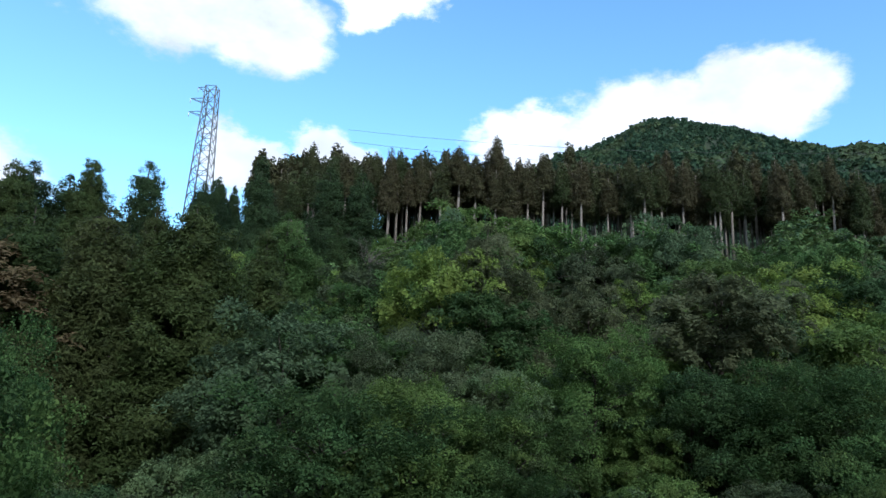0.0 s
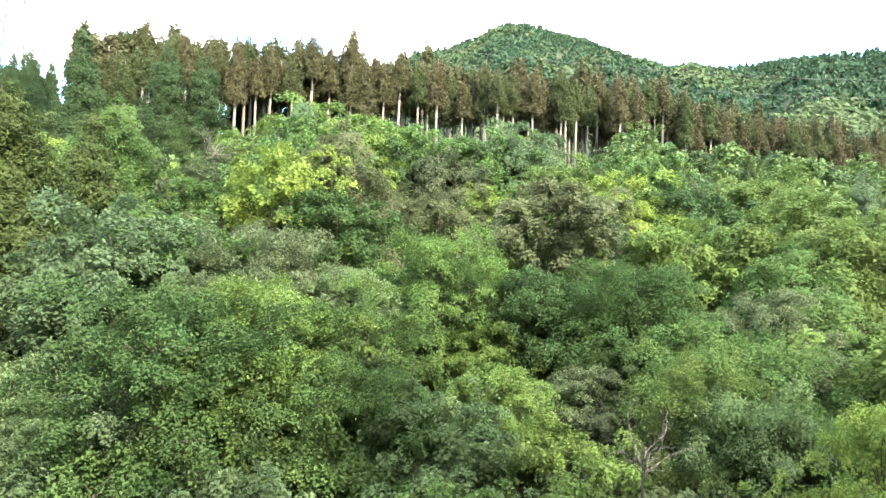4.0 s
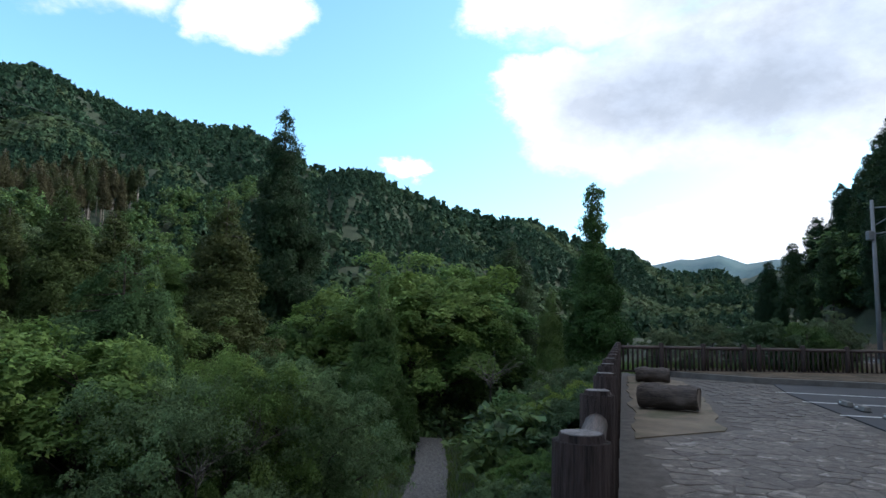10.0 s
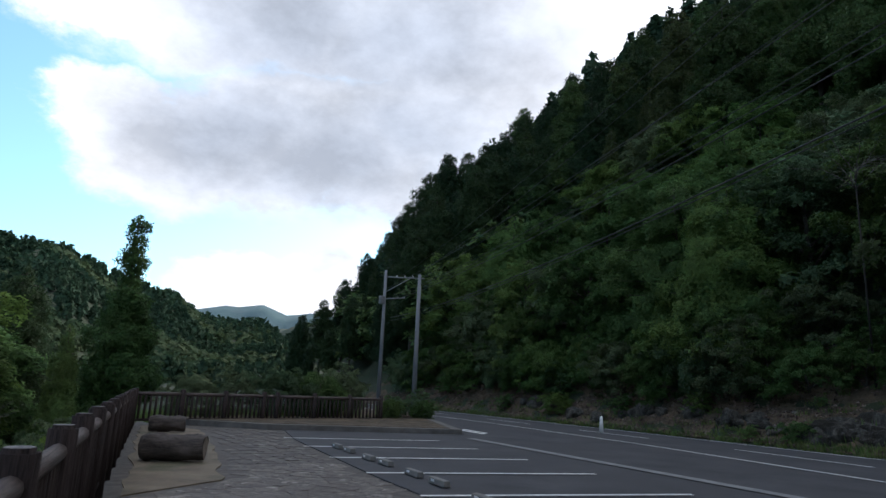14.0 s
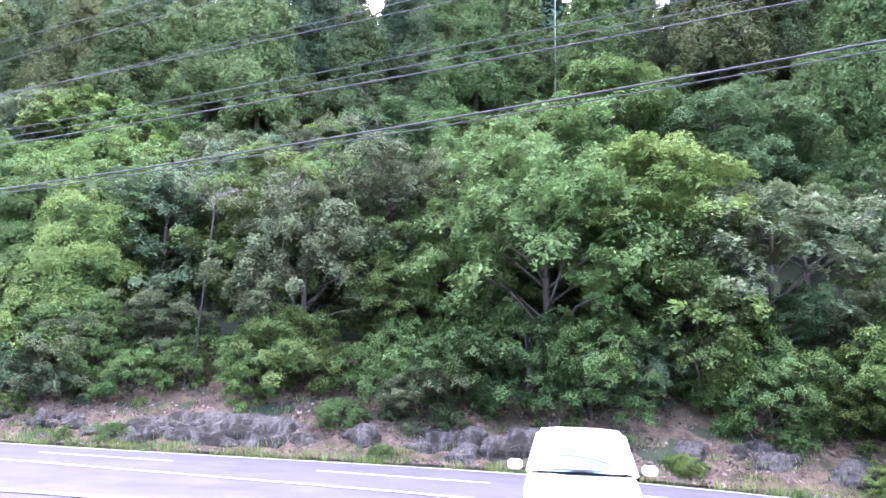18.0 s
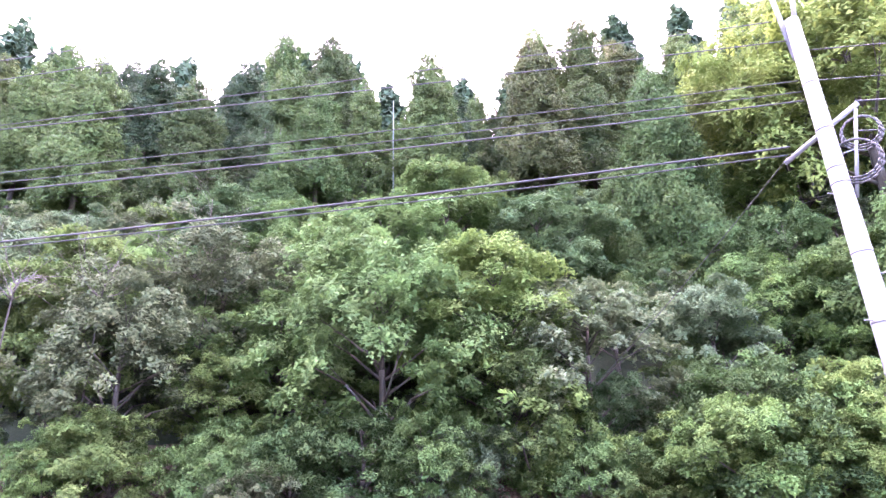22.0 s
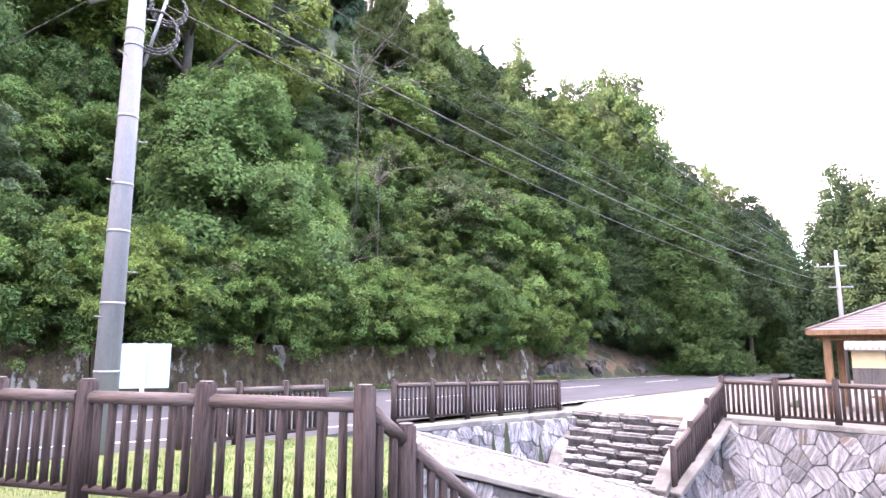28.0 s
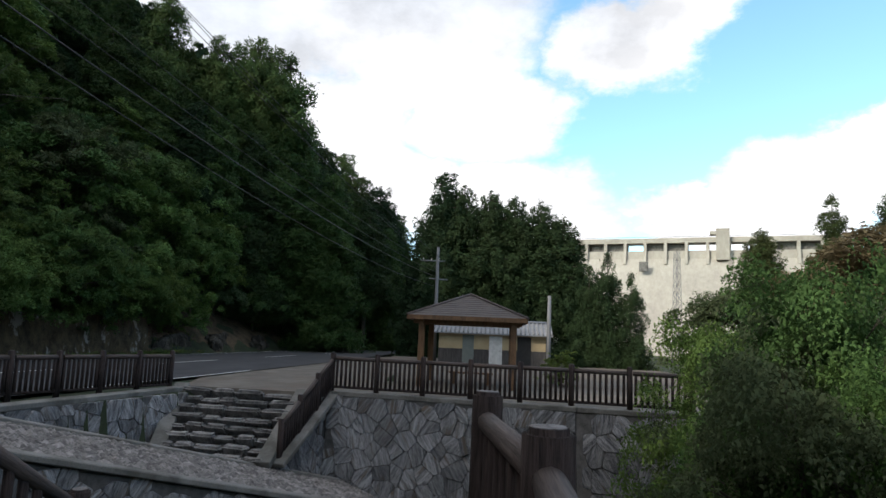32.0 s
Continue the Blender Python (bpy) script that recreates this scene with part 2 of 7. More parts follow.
M_SCRUB = foliage("scrub_leaves", [(0.130, 0.192, 0.072), (0.112, 0.172, 0.062), (0.148, 0.196, 0.076)], 0.4)
# far woods: cloud shade darkened into both colours, haze as blue into the needles
M_FAR = foliage("far_needles", [(0.025, 0.050, 0.025), (0.033, 0.060, 0.028), (0.029, 0.055, 0.027), (0.040, 0.068, 0.031)], 0.2, 0.8, 0.2, 0.012)
M_FAR_FRESH = foliage("far_leaves", [(0.050, 0.076, 0.031), (0.040, 0.068, 0.028), (0.066, 0.092, 0.036), (0.056, 0.074, 0.032)], 0.25, 0.8, 0.2, 0.02)
M_INNER = foliage("inner_needles", [(0.050, 0.060, 0.021), (0.064, 0.060, 0.024), (0.046, 0.062, 0.021)], 0.25, 0.6, 0.2, 0.3)
M_WOODS = foliage("wood_leaves", [(0.058, 0.106, 0.036), (0.082, 0.138, 0.042), (0.115, 0.168, 0.046), (0.066, 0.118, 0.048), (0.092, 0.116, 0.054)], 0.35, 0.6, 0.4, 0.22)
M_WEED = foliage("grass_blades", [(0.07, 0.14, 0.026), (0.15, 0.17, 0.05), (0.06, 0.13, 0.022), (0.11, 0.16, 0.04)], 0.35, 0.6, 0.5, 0.8)
M_VERGE = foliage("verge_grass", [(0.080, 0.140, 0.032), (0.110, 0.158, 0.038), (0.160, 0.170, 0.056)], 0.35, 0.6, 0.4, 0.8)
M_TRUNK = surface("grey_bark", (0.025, 0.021, 0.016), (0.095, 0.080, 0.065), 0.9, 6, 40, 0.5, stretch=(3, 3, 0.5))
M_PALE = surface("pale_bark", (0.09, 0.075, 0.062), (0.26, 0.22, 0.185), 0.9, 5, 30, 0.4, stretch=(3, 3, 0.4))
# copy of the grey bark with shade darkened into its colour
M_SHADE_BARK = surface("shaded_bark", (0.012, 0.010, 0.008), (0.04, 0.034, 0.028), 0.95, 6, 40, 0.5, stretch=(3, 3, 0.5))
M_DEAD = surface("bare_twigs", (0.06, 0.052, 0.045), (0.17, 0.152, 0.13), 0.9, 6, 40, 0.3)
M_SOIL = surface("forest_floor", (0.011, 0.018, 0.008), (0.030, 0.040, 0.016), 0.95, 0.8, 9, 0.6, depth=0.1, stain=(0.018, 0.032, 0.010))
M_BANK = surface("leaf_litter", (0.020, 0.013, 0.007), (0.135, 0.096, 0.058), 0.95, 1.6, 14, 1.0, depth=0.1, stain=(0.036, 0.030, 0.014))
M_ASPHALT = surface("asphalt", (0.044, 0.044, 0.047), (0.076, 0.075, 0.079), 0.85, 0.7, 120, 0.25, depth=0.006, stain=(0.060, 0.059, 0.062), gloss=0.12)
M_PAINT = surface("road_paint", (0.45, 0.45, 0.44), (0.72, 0.72, 0.70), 0.7, 5, 60, 0.1)
M_WORN = surface("worn_paint", (0.10, 0.10, 0.10), (0.22, 0.22, 0.22), 0.8, 2.5, 50, 0.1)
M_FLAG = surface("paving_stone", (0.036, 0.031, 0.027), (0.128, 0.107, 0.092), 0.8, 9, 60, 0.8, spread=0.42, depth=0.014, stain=(0.20, 0.178, 0.158), patchy=(0.58, 0.63))
M_MORTAR = surface("mortar", (0.040, 0.038, 0.037), (0.125, 0.117, 0.112), 0.9, 5, 50, 0.4)
M_CONCRETE = surface("concrete", (0.10, 0.095, 0.087), (0.21, 0.198, 0.182), 0.85, 1.6, 30, 0.3, stain=(0.085, 0.080, 0.070))
M_KERB = surface("kerb_stone", (0.06, 0.054, 0.048), (0.16, 0.147, 0.133), 0.9, 2, 40, 0.4)
M_SAND = surface("sandy_soil", (0.075, 0.058, 0.040), (0.19, 0.152, 0.108), 0.95, 1.2, 60, 0.4, stain=(0.06, 0.062, 0.03), patchy=(0.55, 0.66))
M_GRAVEL = surface("pale_gravel", (0.085, 0.072, 0.060), (0.175, 0.155, 0.132), 0.95, 1.0, 70, 0.4, stain=(0.12, 0.095, 0.076))
M_GRASS = surface("lawn_soil", (0.05, 0.075, 0.024), (0.13, 0.15, 0.05), 0.95, 1.5, 30, 0.4)
M_WOOD = surface("brown_log", (0.009, 0.0068, 0.0066), (0.072, 0.053, 0.049), 0.8, 5, 24, 1.0, stretch=(6, 6, 0.35), depth=0.03, gloss=0.15)
M_CUT = surface("worn_log_top", (0.05, 0.043, 0.041), (0.19, 0.172, 0.168), 0.8, 12, 60, 0.5)
M_RAIL = surface("worn_rail", (0.024, 0.018, 0.0165), (0.125, 0.098, 0.089), 0.7, 5, 30, 0.8, stretch=(6, 6, 0.35), depth=0.015, gloss=0.2)
M_STONE = surface("wall_stone", (0.007, 0.009, 0.014), (0.31, 0.30, 0.305), 0.7, 4.0, 22, 1.0, stretch=(3.4, 0.4, 1), spread=0.8, depth=0.07, stain=(0.085, 0.064, 0.048), patchy=(0.55, 0.65))
M_STEP = surface("step_stone", (0.030, 0.028, 0.029), (0.24, 0.225, 0.215), 0.8, 4.0, 20, 1.0, spread=0.6, depth=0.05)
M_JOINT = surface("paving_joint", (0.034, 0.029, 0.025), (0.105, 0.090, 0.078), 0.9, 5, 50, 0.4)
M_COBBLE = surface("cobbles", (0.03, 0.029, 0.027), (0.15, 0.14, 0.13), 0.85, 5.0, 16, 1.0, depth=0.08)
M_ROCK = surface("rock", (0.008, 0.0065, 0.005), (0.115, 0.103, 0.086), 0.9, 2.4, 12, 1.0, stretch=(1.4, 1.4, 0.5), depth=0.16, stain=(0.015, 0.012, 0.007), patchy=(0.46, 0.56))
M_OLD = surface("mossy_concrete", (0.010, 0.008, 0.004), (0.105, 0.078, 0.042), 0.95, 3.0, 20, 1.0, stretch=(1, 1, 0.6), depth=0.08, stain=(0.25, 0.235, 0.21), patchy=(0.58, 0.63))
M_DAM = surface("dam_concrete", (0.30, 0.275, 0.235), (0.45, 0.415, 0.355), 0.9, 0.06, 0.8, 0.2, stretch=(1, 1, 0.5))
M_STEEL = surface("galvanised_steel", (0.13, 0.135, 0.14), (0.24, 0.245, 0.25), 0.5, 3, 30, 0.1, metal=0.3)
M_POLE = surface("pole_concrete", (0.13, 0.134, 0.142), (0.215, 0.22, 0.23), 0.8, 1.5, 40, 0.2, stretch=(2, 2, 0.4))
M_CABLE = surface("black_cable", (0.03, 0.03, 0.03), (0.06, 0.06, 0.06), 0.6, 4, 30, 0.05)

# ---- shapes ----
def part(name, data, material=None, parent=None, label=""):
    """Links a bmesh or a mesh as one object, under a thing or a part where one is given."""
    if isinstance(data, bmesh.types.BMesh):
        me = bpy.data.meshes.new(name)
        data.to_mesh(me)
        data.free()
        data = me
    if material and not data.materials:
        data.materials.append(material)
    ob = new(name, data)
    if parent:
        ob.parent = parent
    if label:
        ob["label"] = label
    return ob


def soup(name, verts, faces, material=None, smooth=False):
    me = bpy.data.meshes.new(name)
    me.from_pydata([tuple(v) for v in verts], [], [tuple(f) for f in faces])
    if material:
        me.materials.append(material)
    if smooth:
        me.polygons.foreach_set("use_smooth", [True] * len(me.polygons))
    return me


def box(sx, sy, sz, at=(0, 0, 0), bevel=0.0, bm=None):
    """A box with its centre at the given place, edges rounded a little."""
    b = bmesh.new()
    bmesh.ops.create_cube(b, size=1, matrix=Matrix.Diagonal((sx, sy, sz, 1)))
    if bevel:
        bmesh.ops.bevel(b, geom=b.edges[:], offset=bevel, segments=1, affect="EDGES")
    bmesh.ops.translate(b, verts=b.verts, vec=at)
    return into(bm, b)


def rod(r0, r1, a, b_, sides=10, bm=None, bevel=0.0):
    """A tapered round bar from a to b."""
    a, b_ = Vector(a), Vector(b_)
    way = b_ - a
    b = bmesh.new()
    bmesh.ops.create_cone(b, cap_ends=True, segments=sides, radius1=r0, radius2=r1, depth=way.length)
    if bevel:
        rim = [e for e in b.edges if abs(e.verts[0].co.z - e.verts[1].co.z) < 1e-5]
        bmesh.ops.bevel(b, geom=rim, offset=bevel, segments=2, affect="EDGES")
    for f in b.faces:
        f.smooth = len(f.verts) == 4
    turn = way.to_track_quat("Z", "Y").to_matrix().to_4x4()
    bmesh.ops.transform(b, verts=b.verts, matrix=Matrix.Translation((a + b_) / 2) @ turn)
    return into(bm, b)


def into(bm, b):
    if bm is None:
        return b
    me = bpy.data.meshes.new("tmp")
    b.to_mesh(me)
    b.free()
    bm.from_mesh(me)
    bpy.data.meshes.remove(me)
    return bm


def prism(outline, top, bottom, bevel=0.0):
    """A slab over an outline; top may be a function of x and y."""
    b = bmesh.new()
    height = top if callable(top) else (lambda x, y: top)
    up = [b.verts.new((x, y, height(x, y))) for x, y in outline]
    down = [b.verts.new((x, y, bottom)) for x, y in outline]
    n = len(outline)
    cap = b.faces.new(up)
    b.faces.new(down[::-1])
    for i in range(n):
        b.faces.new((up[i], down[i], down[(i + 1) % n], up[(i + 1) % n]))
    bmesh.ops.recalc_face_normals(b, faces=b.faces)
    bmesh.ops.triangulate(b, faces=[cap])
    return b


def thing(name, label, category, at=(0, 0, 0), turn=0.0, group="", kind=""):
    ob = new(name)
    ob.matrix_basis = pose(*at, 0, 0, turn)
    return tagged(ob, label, category, group, kind)


def smooth(a, b, x):
    t = np.clip((x - a) / (b - a), 0, 1)
    return t * t * (3 - 2 * t)


# ---- the lie of the land ----
FAR_EDGE = [(-130, 19), (-90, 11.0), (-65, 4.5), (-42, -7.2), (-27, -14.8), (-18, -18.2), (-10, -19.2), (2, -22.2), (12, -23.6), (21, -25.2), (38, -27.6), (52, -28.2), (66, -28.6), (90, -34), (120, -46), (400, -168)]
NEAR_EDGE = [(-130, 28), (-90, 19), (-65, 12.4), (-42, 3.9), (-25, -3.2), (-16, -7.2), (-6.5, -11.3), (1.7, -14.5), (16, -18.6), (29, -21.2), (38, -22.2), (52, -22.0), (66, -21.6), (90, -27), (120, -39.5), (400, -160)]


def edge(table, x):
    return np.interp(x, [p[0] for p in table], [p[1] for p in table])


def road_z(x):
    return -0.40 * smooth(2.0, 16.0, -np.asarray(x, float)) 


def fence_y(x):
    return 0.21 - 0.162 * x


RIDGE_AZ = [-180, -60, -30, -22, -19, -13, -8, -2, 3, 7, 12, 16, 19, 24, 33, 40, 47, 54, 57, 60, 65, 70, 74, 79, 83, 95, 130, 180]
RIDGE_EL = [0, 0, 0, 2.2, 3.1, 4.9, 6.9, 9.2, 9.8, 10.4, 12.9, 12.9, 14.2, 15.9, 16.5, 18.2, 18.1, 18.0, 18.3, 19.4, 20.8, 22.4, 21.6, 19.8, 18, 9, 1, 0]
RIDGE_R = [900, 900, 800, 800, 740, 620, 480, 420, 380, 360, 340, 360, 380, 420, 460, 500, 540, 560, 560, 580, 600, 620, 620, 620, 640, 700, 800, 900]


def land(x, y):
    """Height of the ground sheet."""
    x, y = np.asarray(x, float), np.asarray(y, float)
    r, az = np.hypot(x, y) + 1e-6, np.degrees(np.arctan2(y, x))
    n = y - fence_y(x)
    lower = np.interp(n, [0.15, 0.9, 1.6, 6.5, 12, 13, 16, 20, 35, 60, 84, 98, 125, 170], [-0.10, -3.4, -4.4, -6.2, -6.4, -7.0, -7.0, -5.6, -2.4, 4.5, 11, 21, 27, 22])
    east = smooth(20, 150, x)
    west = smooth(35, 90, -x) * smooth(20, 50, n)
    lower = np.where(n > 18, -6 + (lower + 6) * (1 - 0.28 * east + 0.30 * west), lower)
    # the dam's valley floor
    gorge = smooth(35, 90, r) * np.exp(-((az - 146) / 14.0) ** 2)
    lower = lower * (1 - gorge) + -5.0 * gorge
    far_r, far_el = np.interp(az, RIDGE_AZ, RIDGE_R), np.interp(az, RIDGE_AZ, RIDGE_EL)
    top = far_r * np.tan(np.radians(far_el))
    rise = np.clip((r - 170) / (far_r - 170), 0, 1.0)
    rough = 0.03 * r * smooth(110, 95, az) * (np.sin(az * 0.55 + r * 0.011) * np.sin(az * 0.23 - r * 0.017)) * np.sin(np.pi * rise)
    mountain = lower + (top - lower) * rise ** 0.9 + rough
    mountain = np.where(r > far_r, top - (r - far_r) * 0.3, mountain)
    north = np.where(r > 170, np.maximum(mountain, -20), lower)
    # the hill across the road
    s = (edge(FAR_EDGE, x) - y) * 0.94
    west_end = smooth(60, 110, -x)
    hill = np.interp(s, [0, 0.8, 1.8, 4.5, 25, 45, 60, 90, 400], [0, 0.15, 1.0, 2.9, 23, 42, 54, 62, 75]) * (1 + 0.08 * smooth(25, 45, np.abs(x))) + 0.7 * np.sin(x * 0.31 + y * 0.2) * smooth(5, 15, s)
    z = np.where((n > 0.15) | ((r > 170) & (x > 0)), north, road_z(x) - 0.10)
    z = np.where(s > 0, road_z(x) - 0.05 + hill, z)
    # the sunken way down to the river
    rim = np.where(x > -12.1, -2.45 + (x + 5.4) * 0.30, np.where(x > -15.3, -4.55 + (x + 12.1) * 0.47, -6.05 - (x + 15.3) * 0.634))
    z = np.where((x > -23) & (x < -5.7) & (y > rim + 0.12) & (n < 6), np.minimum(z, -3.4), z)
    return z


def ground_at(x, y):
    return float(land(x, y))


def build_ground():
    radii = np.concatenate([np.linspace(0.5, 30, 90), np.geomspace(30.6, 3400, 110)])
    turns = np.radians(np.arange(0, 360, 1.25))
    R, A = np.meshgrid(radii, turns, indexing="ij")
    X, Y = R * np.cos(A), R * np.sin(A)
    Z = land(X, Y)
    rng = np.random.default_rng(4)
    Z = Z + np.where(R > 60, rng.normal(0, 1, R.shape) * np.minimum(R * 0.004, 1.5), 0)
    verts = np.stack([X, Y, Z], -1).reshape(-1, 3)
    n, m = R.shape
    i, j = np.meshgrid(np.arange(n - 1), np.arange(m), indexing="ij")
    k = (j + 1) % m
    faces = np.stack([i * m + j, (i + 1) * m + j, (i + 1) * m + k, i * m + k], -1).reshape(-1, 4)
    me = soup("ground", verts, faces.tolist(), M_SOIL, True)
    return tagged(new("ground", me), "wooded valley ground of dark soil and leaf litter", "ground", kind="structure")


build_ground()


# ---- roads, paving and beds ----
def strip(table_a, table_b, xs, lift, name, material, label, category, parent=None):
    """A sheet between two lines across the land."""
    verts, faces = [], []
    for x in xs:
        for t in (table_a, table_b):
            verts.append((x, float(edge(t, x)), float(road_z(x)) + lift))
    for i in range(len(xs) - 1):
        faces.append((2 * i, 2 * i + 2, 2 * i + 3, 2 * i + 1))
    ob = new(name, soup(name, verts, faces, material))
    return tagged(ob, label, category, kind="structure")


def shifted(table, d):
    return [(x, y + d) for x, y in table]


ROAD_X = [-130, -110, -90, -75, -65, -55, -48, -42, -36, -30, -25, -20, -16, -13, -10, -6.5, -3, 0, 1.7, 6, 12, 16, 21, 29, 38, 60, 90, 120, 200, 400]
strip(shifted(NEAR_EDGE, 0.12), shifted(FAR_EDGE, 0.3), ROAD_X, 0.0, "road", M_ASPHALT, "two-lane grey asphalt road with white edge lines", "road")
LOT = [(38, -22.6), (33.5, -20.2), (20.2, -14.3), (22.3, -8.1), (22.9, -8.4), (18.4, -7.2), (10.5, -5.85), (6.7, -5.35), (2, -6.6), (-3, -9.2), (-5.6, -9.6), (-9.6, -8.6), (-13.0, -7.1), (-16.2, -6.6), (-16.2, -7.3), (-13, -8.5), (-10, -9.79), (-6.5, -11.3), (-3, -12.67), (0, -13.84), (1.7, -14.5), (16, -18.6), (29, -21.2)]
tagged(part("parking_lot", prism(LOT, lambda x, y: float(road_z(x)) - 0.012, -0.6), M_ASPHALT), "empty asphalt car park beside the road", "car park", kind="structure")
PAVED = [(26.5, -4.15), (14, -2.12), (2.4, -0.14), (0, 0.42), (-2.4, 1.2), (-4.1, 1.6), (-5.4, 1.7), (-5.4, -2.3), (-5.3, -9.4), (-3, -9.18), (2, -6.58), (6.7, -5.33), (10.5, -5.83), (18.4, -7.18), (22.9, -8.38)]
tagged(part("terrace", prism(PAVED, -0.03, -4.5), M_JOINT), "paved terrace above the river beside the log fence", "terrace", kind="structure")
LAWN = [(-5.4, -2.45), (-5.35, -8.9), (-9.4, -8.3), (-12.9, -7.0), (-12.3, -4.5)]
tagged(part("lawn", prism(LAWN, lambda x, y: float(road_z(x)) + 0.03, -3.6), M_GRASS), "small lawn of short yellowish grass", "lawn", kind="structure")
PLAZA = [(-20.0, 1.6), (-16.6, 7.9), (-15.2, 10.6), (-18, 22), (-45, 26), (-52, 9.2), (-42, 4.4), (-25, -2.6), (-21.7, -2.75)]
tagged(part("plaza", prism(PLAZA, -0.37, -4.5), M_GRAVEL), "pale sandy rest area above a stone wall", "plaza", kind="structure")
def wavy(outline, amount):
    """The same outline with an uneven, worn edge."""
    out = []
    for a, b in zip(outline, outline[1:] + outline[:1]):
        a, b = Vector(a), Vector(b)
        n = max(2, int((b - a).length / 0.35))
        side = Vector((b.y - a.y, a.x - b.x)).normalized()
        for k in range(n):
            p = a.lerp(b, k / n)
            out.append(tuple(p + side * amount * noise.noise(Vector((p.x * 1.1, p.y * 1.1, 3.0))) * (1 if k else 0)))
    return out


SAND = [(10.0, -1.72), (11.1, -3.3), (16, -4.4), (21.9, -5.4), (24.2, -4.4), (23.9, -3.95)]
tagged(part("planting_bed", prism(wavy(SAND, 0.16), -0.012, -0.3), M_SAND), "sandy bed along the fence with two old logs", "bed", kind="structure")
ISLAND = [(24.4, -5.6), (22.3, -7.7), (20.1, -14.1), (33.2, -20.0), (38, -21.8), (40, -16), (30, -10.5), (26.2, -4.6)]
tagged(part("raised_bed", prism(ISLAND, 0.16, -0.4), M_KERB), "raised kerbed bed at the end of the car park", "bed", kind="structure")
inner = [(24.6, -5.9), (22.7, -7.9), (20.6, -13.9), (33.2, -19.6), (37.5, -21.2), (39.5, -16), (29.8, -10.6), (26.2, -5.0)]
tagged(part("raised_bed_soil", prism(inner, 0.175, 0.0), M_BANK), "grassy soil of the raised bed", "soil", kind="structure")


def lay_line(name, a, b, width, material, label, z=None, owner=None):
    a, b = Vector((a[0], a[1], 0)), Vector((b[0], b[1], 0))
    side = (b - a).normalized().cross(Vector((0, 0, 1))) * width / 2
    steps = max(1, int((b - a).length / 3))
    verts, faces = [], []
    for i in range(steps + 1):
        p = a.lerp(b, i / steps)
        for q in (p - side, p + side):
            verts.append((q.x, q.y, (float(road_z(p.x)) + 0.006) if z is None else z))
    for i in range(steps):
        faces.append((2 * i, 2 * i + 1, 2 * i + 3, 2 * i + 2))
    return tagged(new(name, soup(name, verts, faces, material)), label, "road marking", kind="structure")


# ---- trees: leaves as small folded blades ----
def blades(name, P, N, size, aspect, material, rng, fold=0.25, corners=4):
    """A mesh of separate leaf blades at P, facing N, each of four corners or three."""
    n = len(P)
    N = N / np.linalg.norm(N, axis=1)[:, None]
    t = rng.normal(size=(n, 3))
    t -= (t * N).sum(1)[:, None] * N
    t /= np.linalg.norm(t, axis=1)[:, None]
    b = np.cross(N, t)
    s = size[:, None]
    lift = N * s * fold
    if corners == 4:
        V = np.stack([P - t * s * 0.5, P + b * s * aspect * 0.5 + lift * 0.5, P + t * s * 0.5 - lift, P - b * s * aspect * 0.5 + lift * 0.5], 1)
    else:
        V = np.stack([P - t * s * 0.5 + b * s * aspect * 0.62, P - t * s * 0.5 - b * s * aspect * 0.62, P + t * s * 0.75 - lift], 1)
    V = V.reshape(-1, 3)
    me = bpy.data.meshes.new(name)
    me.vertices.add(corners * n)
    me.vertices.foreach_set("co", V.astype(np.float32).ravel())
    me.loops.add(corners * n)
    me.loops.foreach_set("vertex_index", np.arange(corners * n, dtype=np.int32))
    me.polygons.add(n)
    me.polygons.foreach_set("loop_start", np.arange(0, corners * n, corners, dtype=np.int32))
    me.update(calc_edges=True)
    me.materials.append(material)
    return me


def clumps(rng, C, D, rad, leaf, cover, flat=0.20, sag=0.40, loose=0.34, area=0.31):
    """Places, facings and sizes of leaves in ragged sprays: each a drooping fan round C that faces D, of radius rad."""
    C, A, rad = np.array(C, float), np.array(D, float), np.array(rad, float)
    A /= np.linalg.norm(A, axis=1)[:, None]
    side = np.cross(A, np.array([0.31, 0.17, 0.2]))
    side /= np.linalg.norm(side, axis=1)[:, None]
    other = np.cross(A, side)
    pick = np.repeat(np.arange(len(C)), np.maximum(6, (np.pi * rad ** 2 * cover / (leaf * leaf * area)).astype(int)))
    n = len(pick)
    turn, ph = rng.uniform(0, 2 * np.pi, n), rng.uniform(0, 6.28, len(C))[pick]
    q = np.sqrt(rng.uniform(0, 1, n)) * (1 + 0.30 * np.sin(3 * turn + ph) + 0.16 * np.sin(7 * turn + 2 * ph))
    way = side[pick] * np.cos(turn)[:, None] + other[pick] * np.sin(turn)[:, None]
    r = rad[pick]
    P = C[pick] + way * (q * r)[:, None] + A[pick] * ((rng.normal(size=n) * flat - sag * q * q) * r)[:, None]
    N = A[pick] + way * (0.9 * sag * q)[:, None] + rng.normal(size=(n, 3)) * loose
    return P, N, leaf * rng.uniform(0.6, 1.35, n)


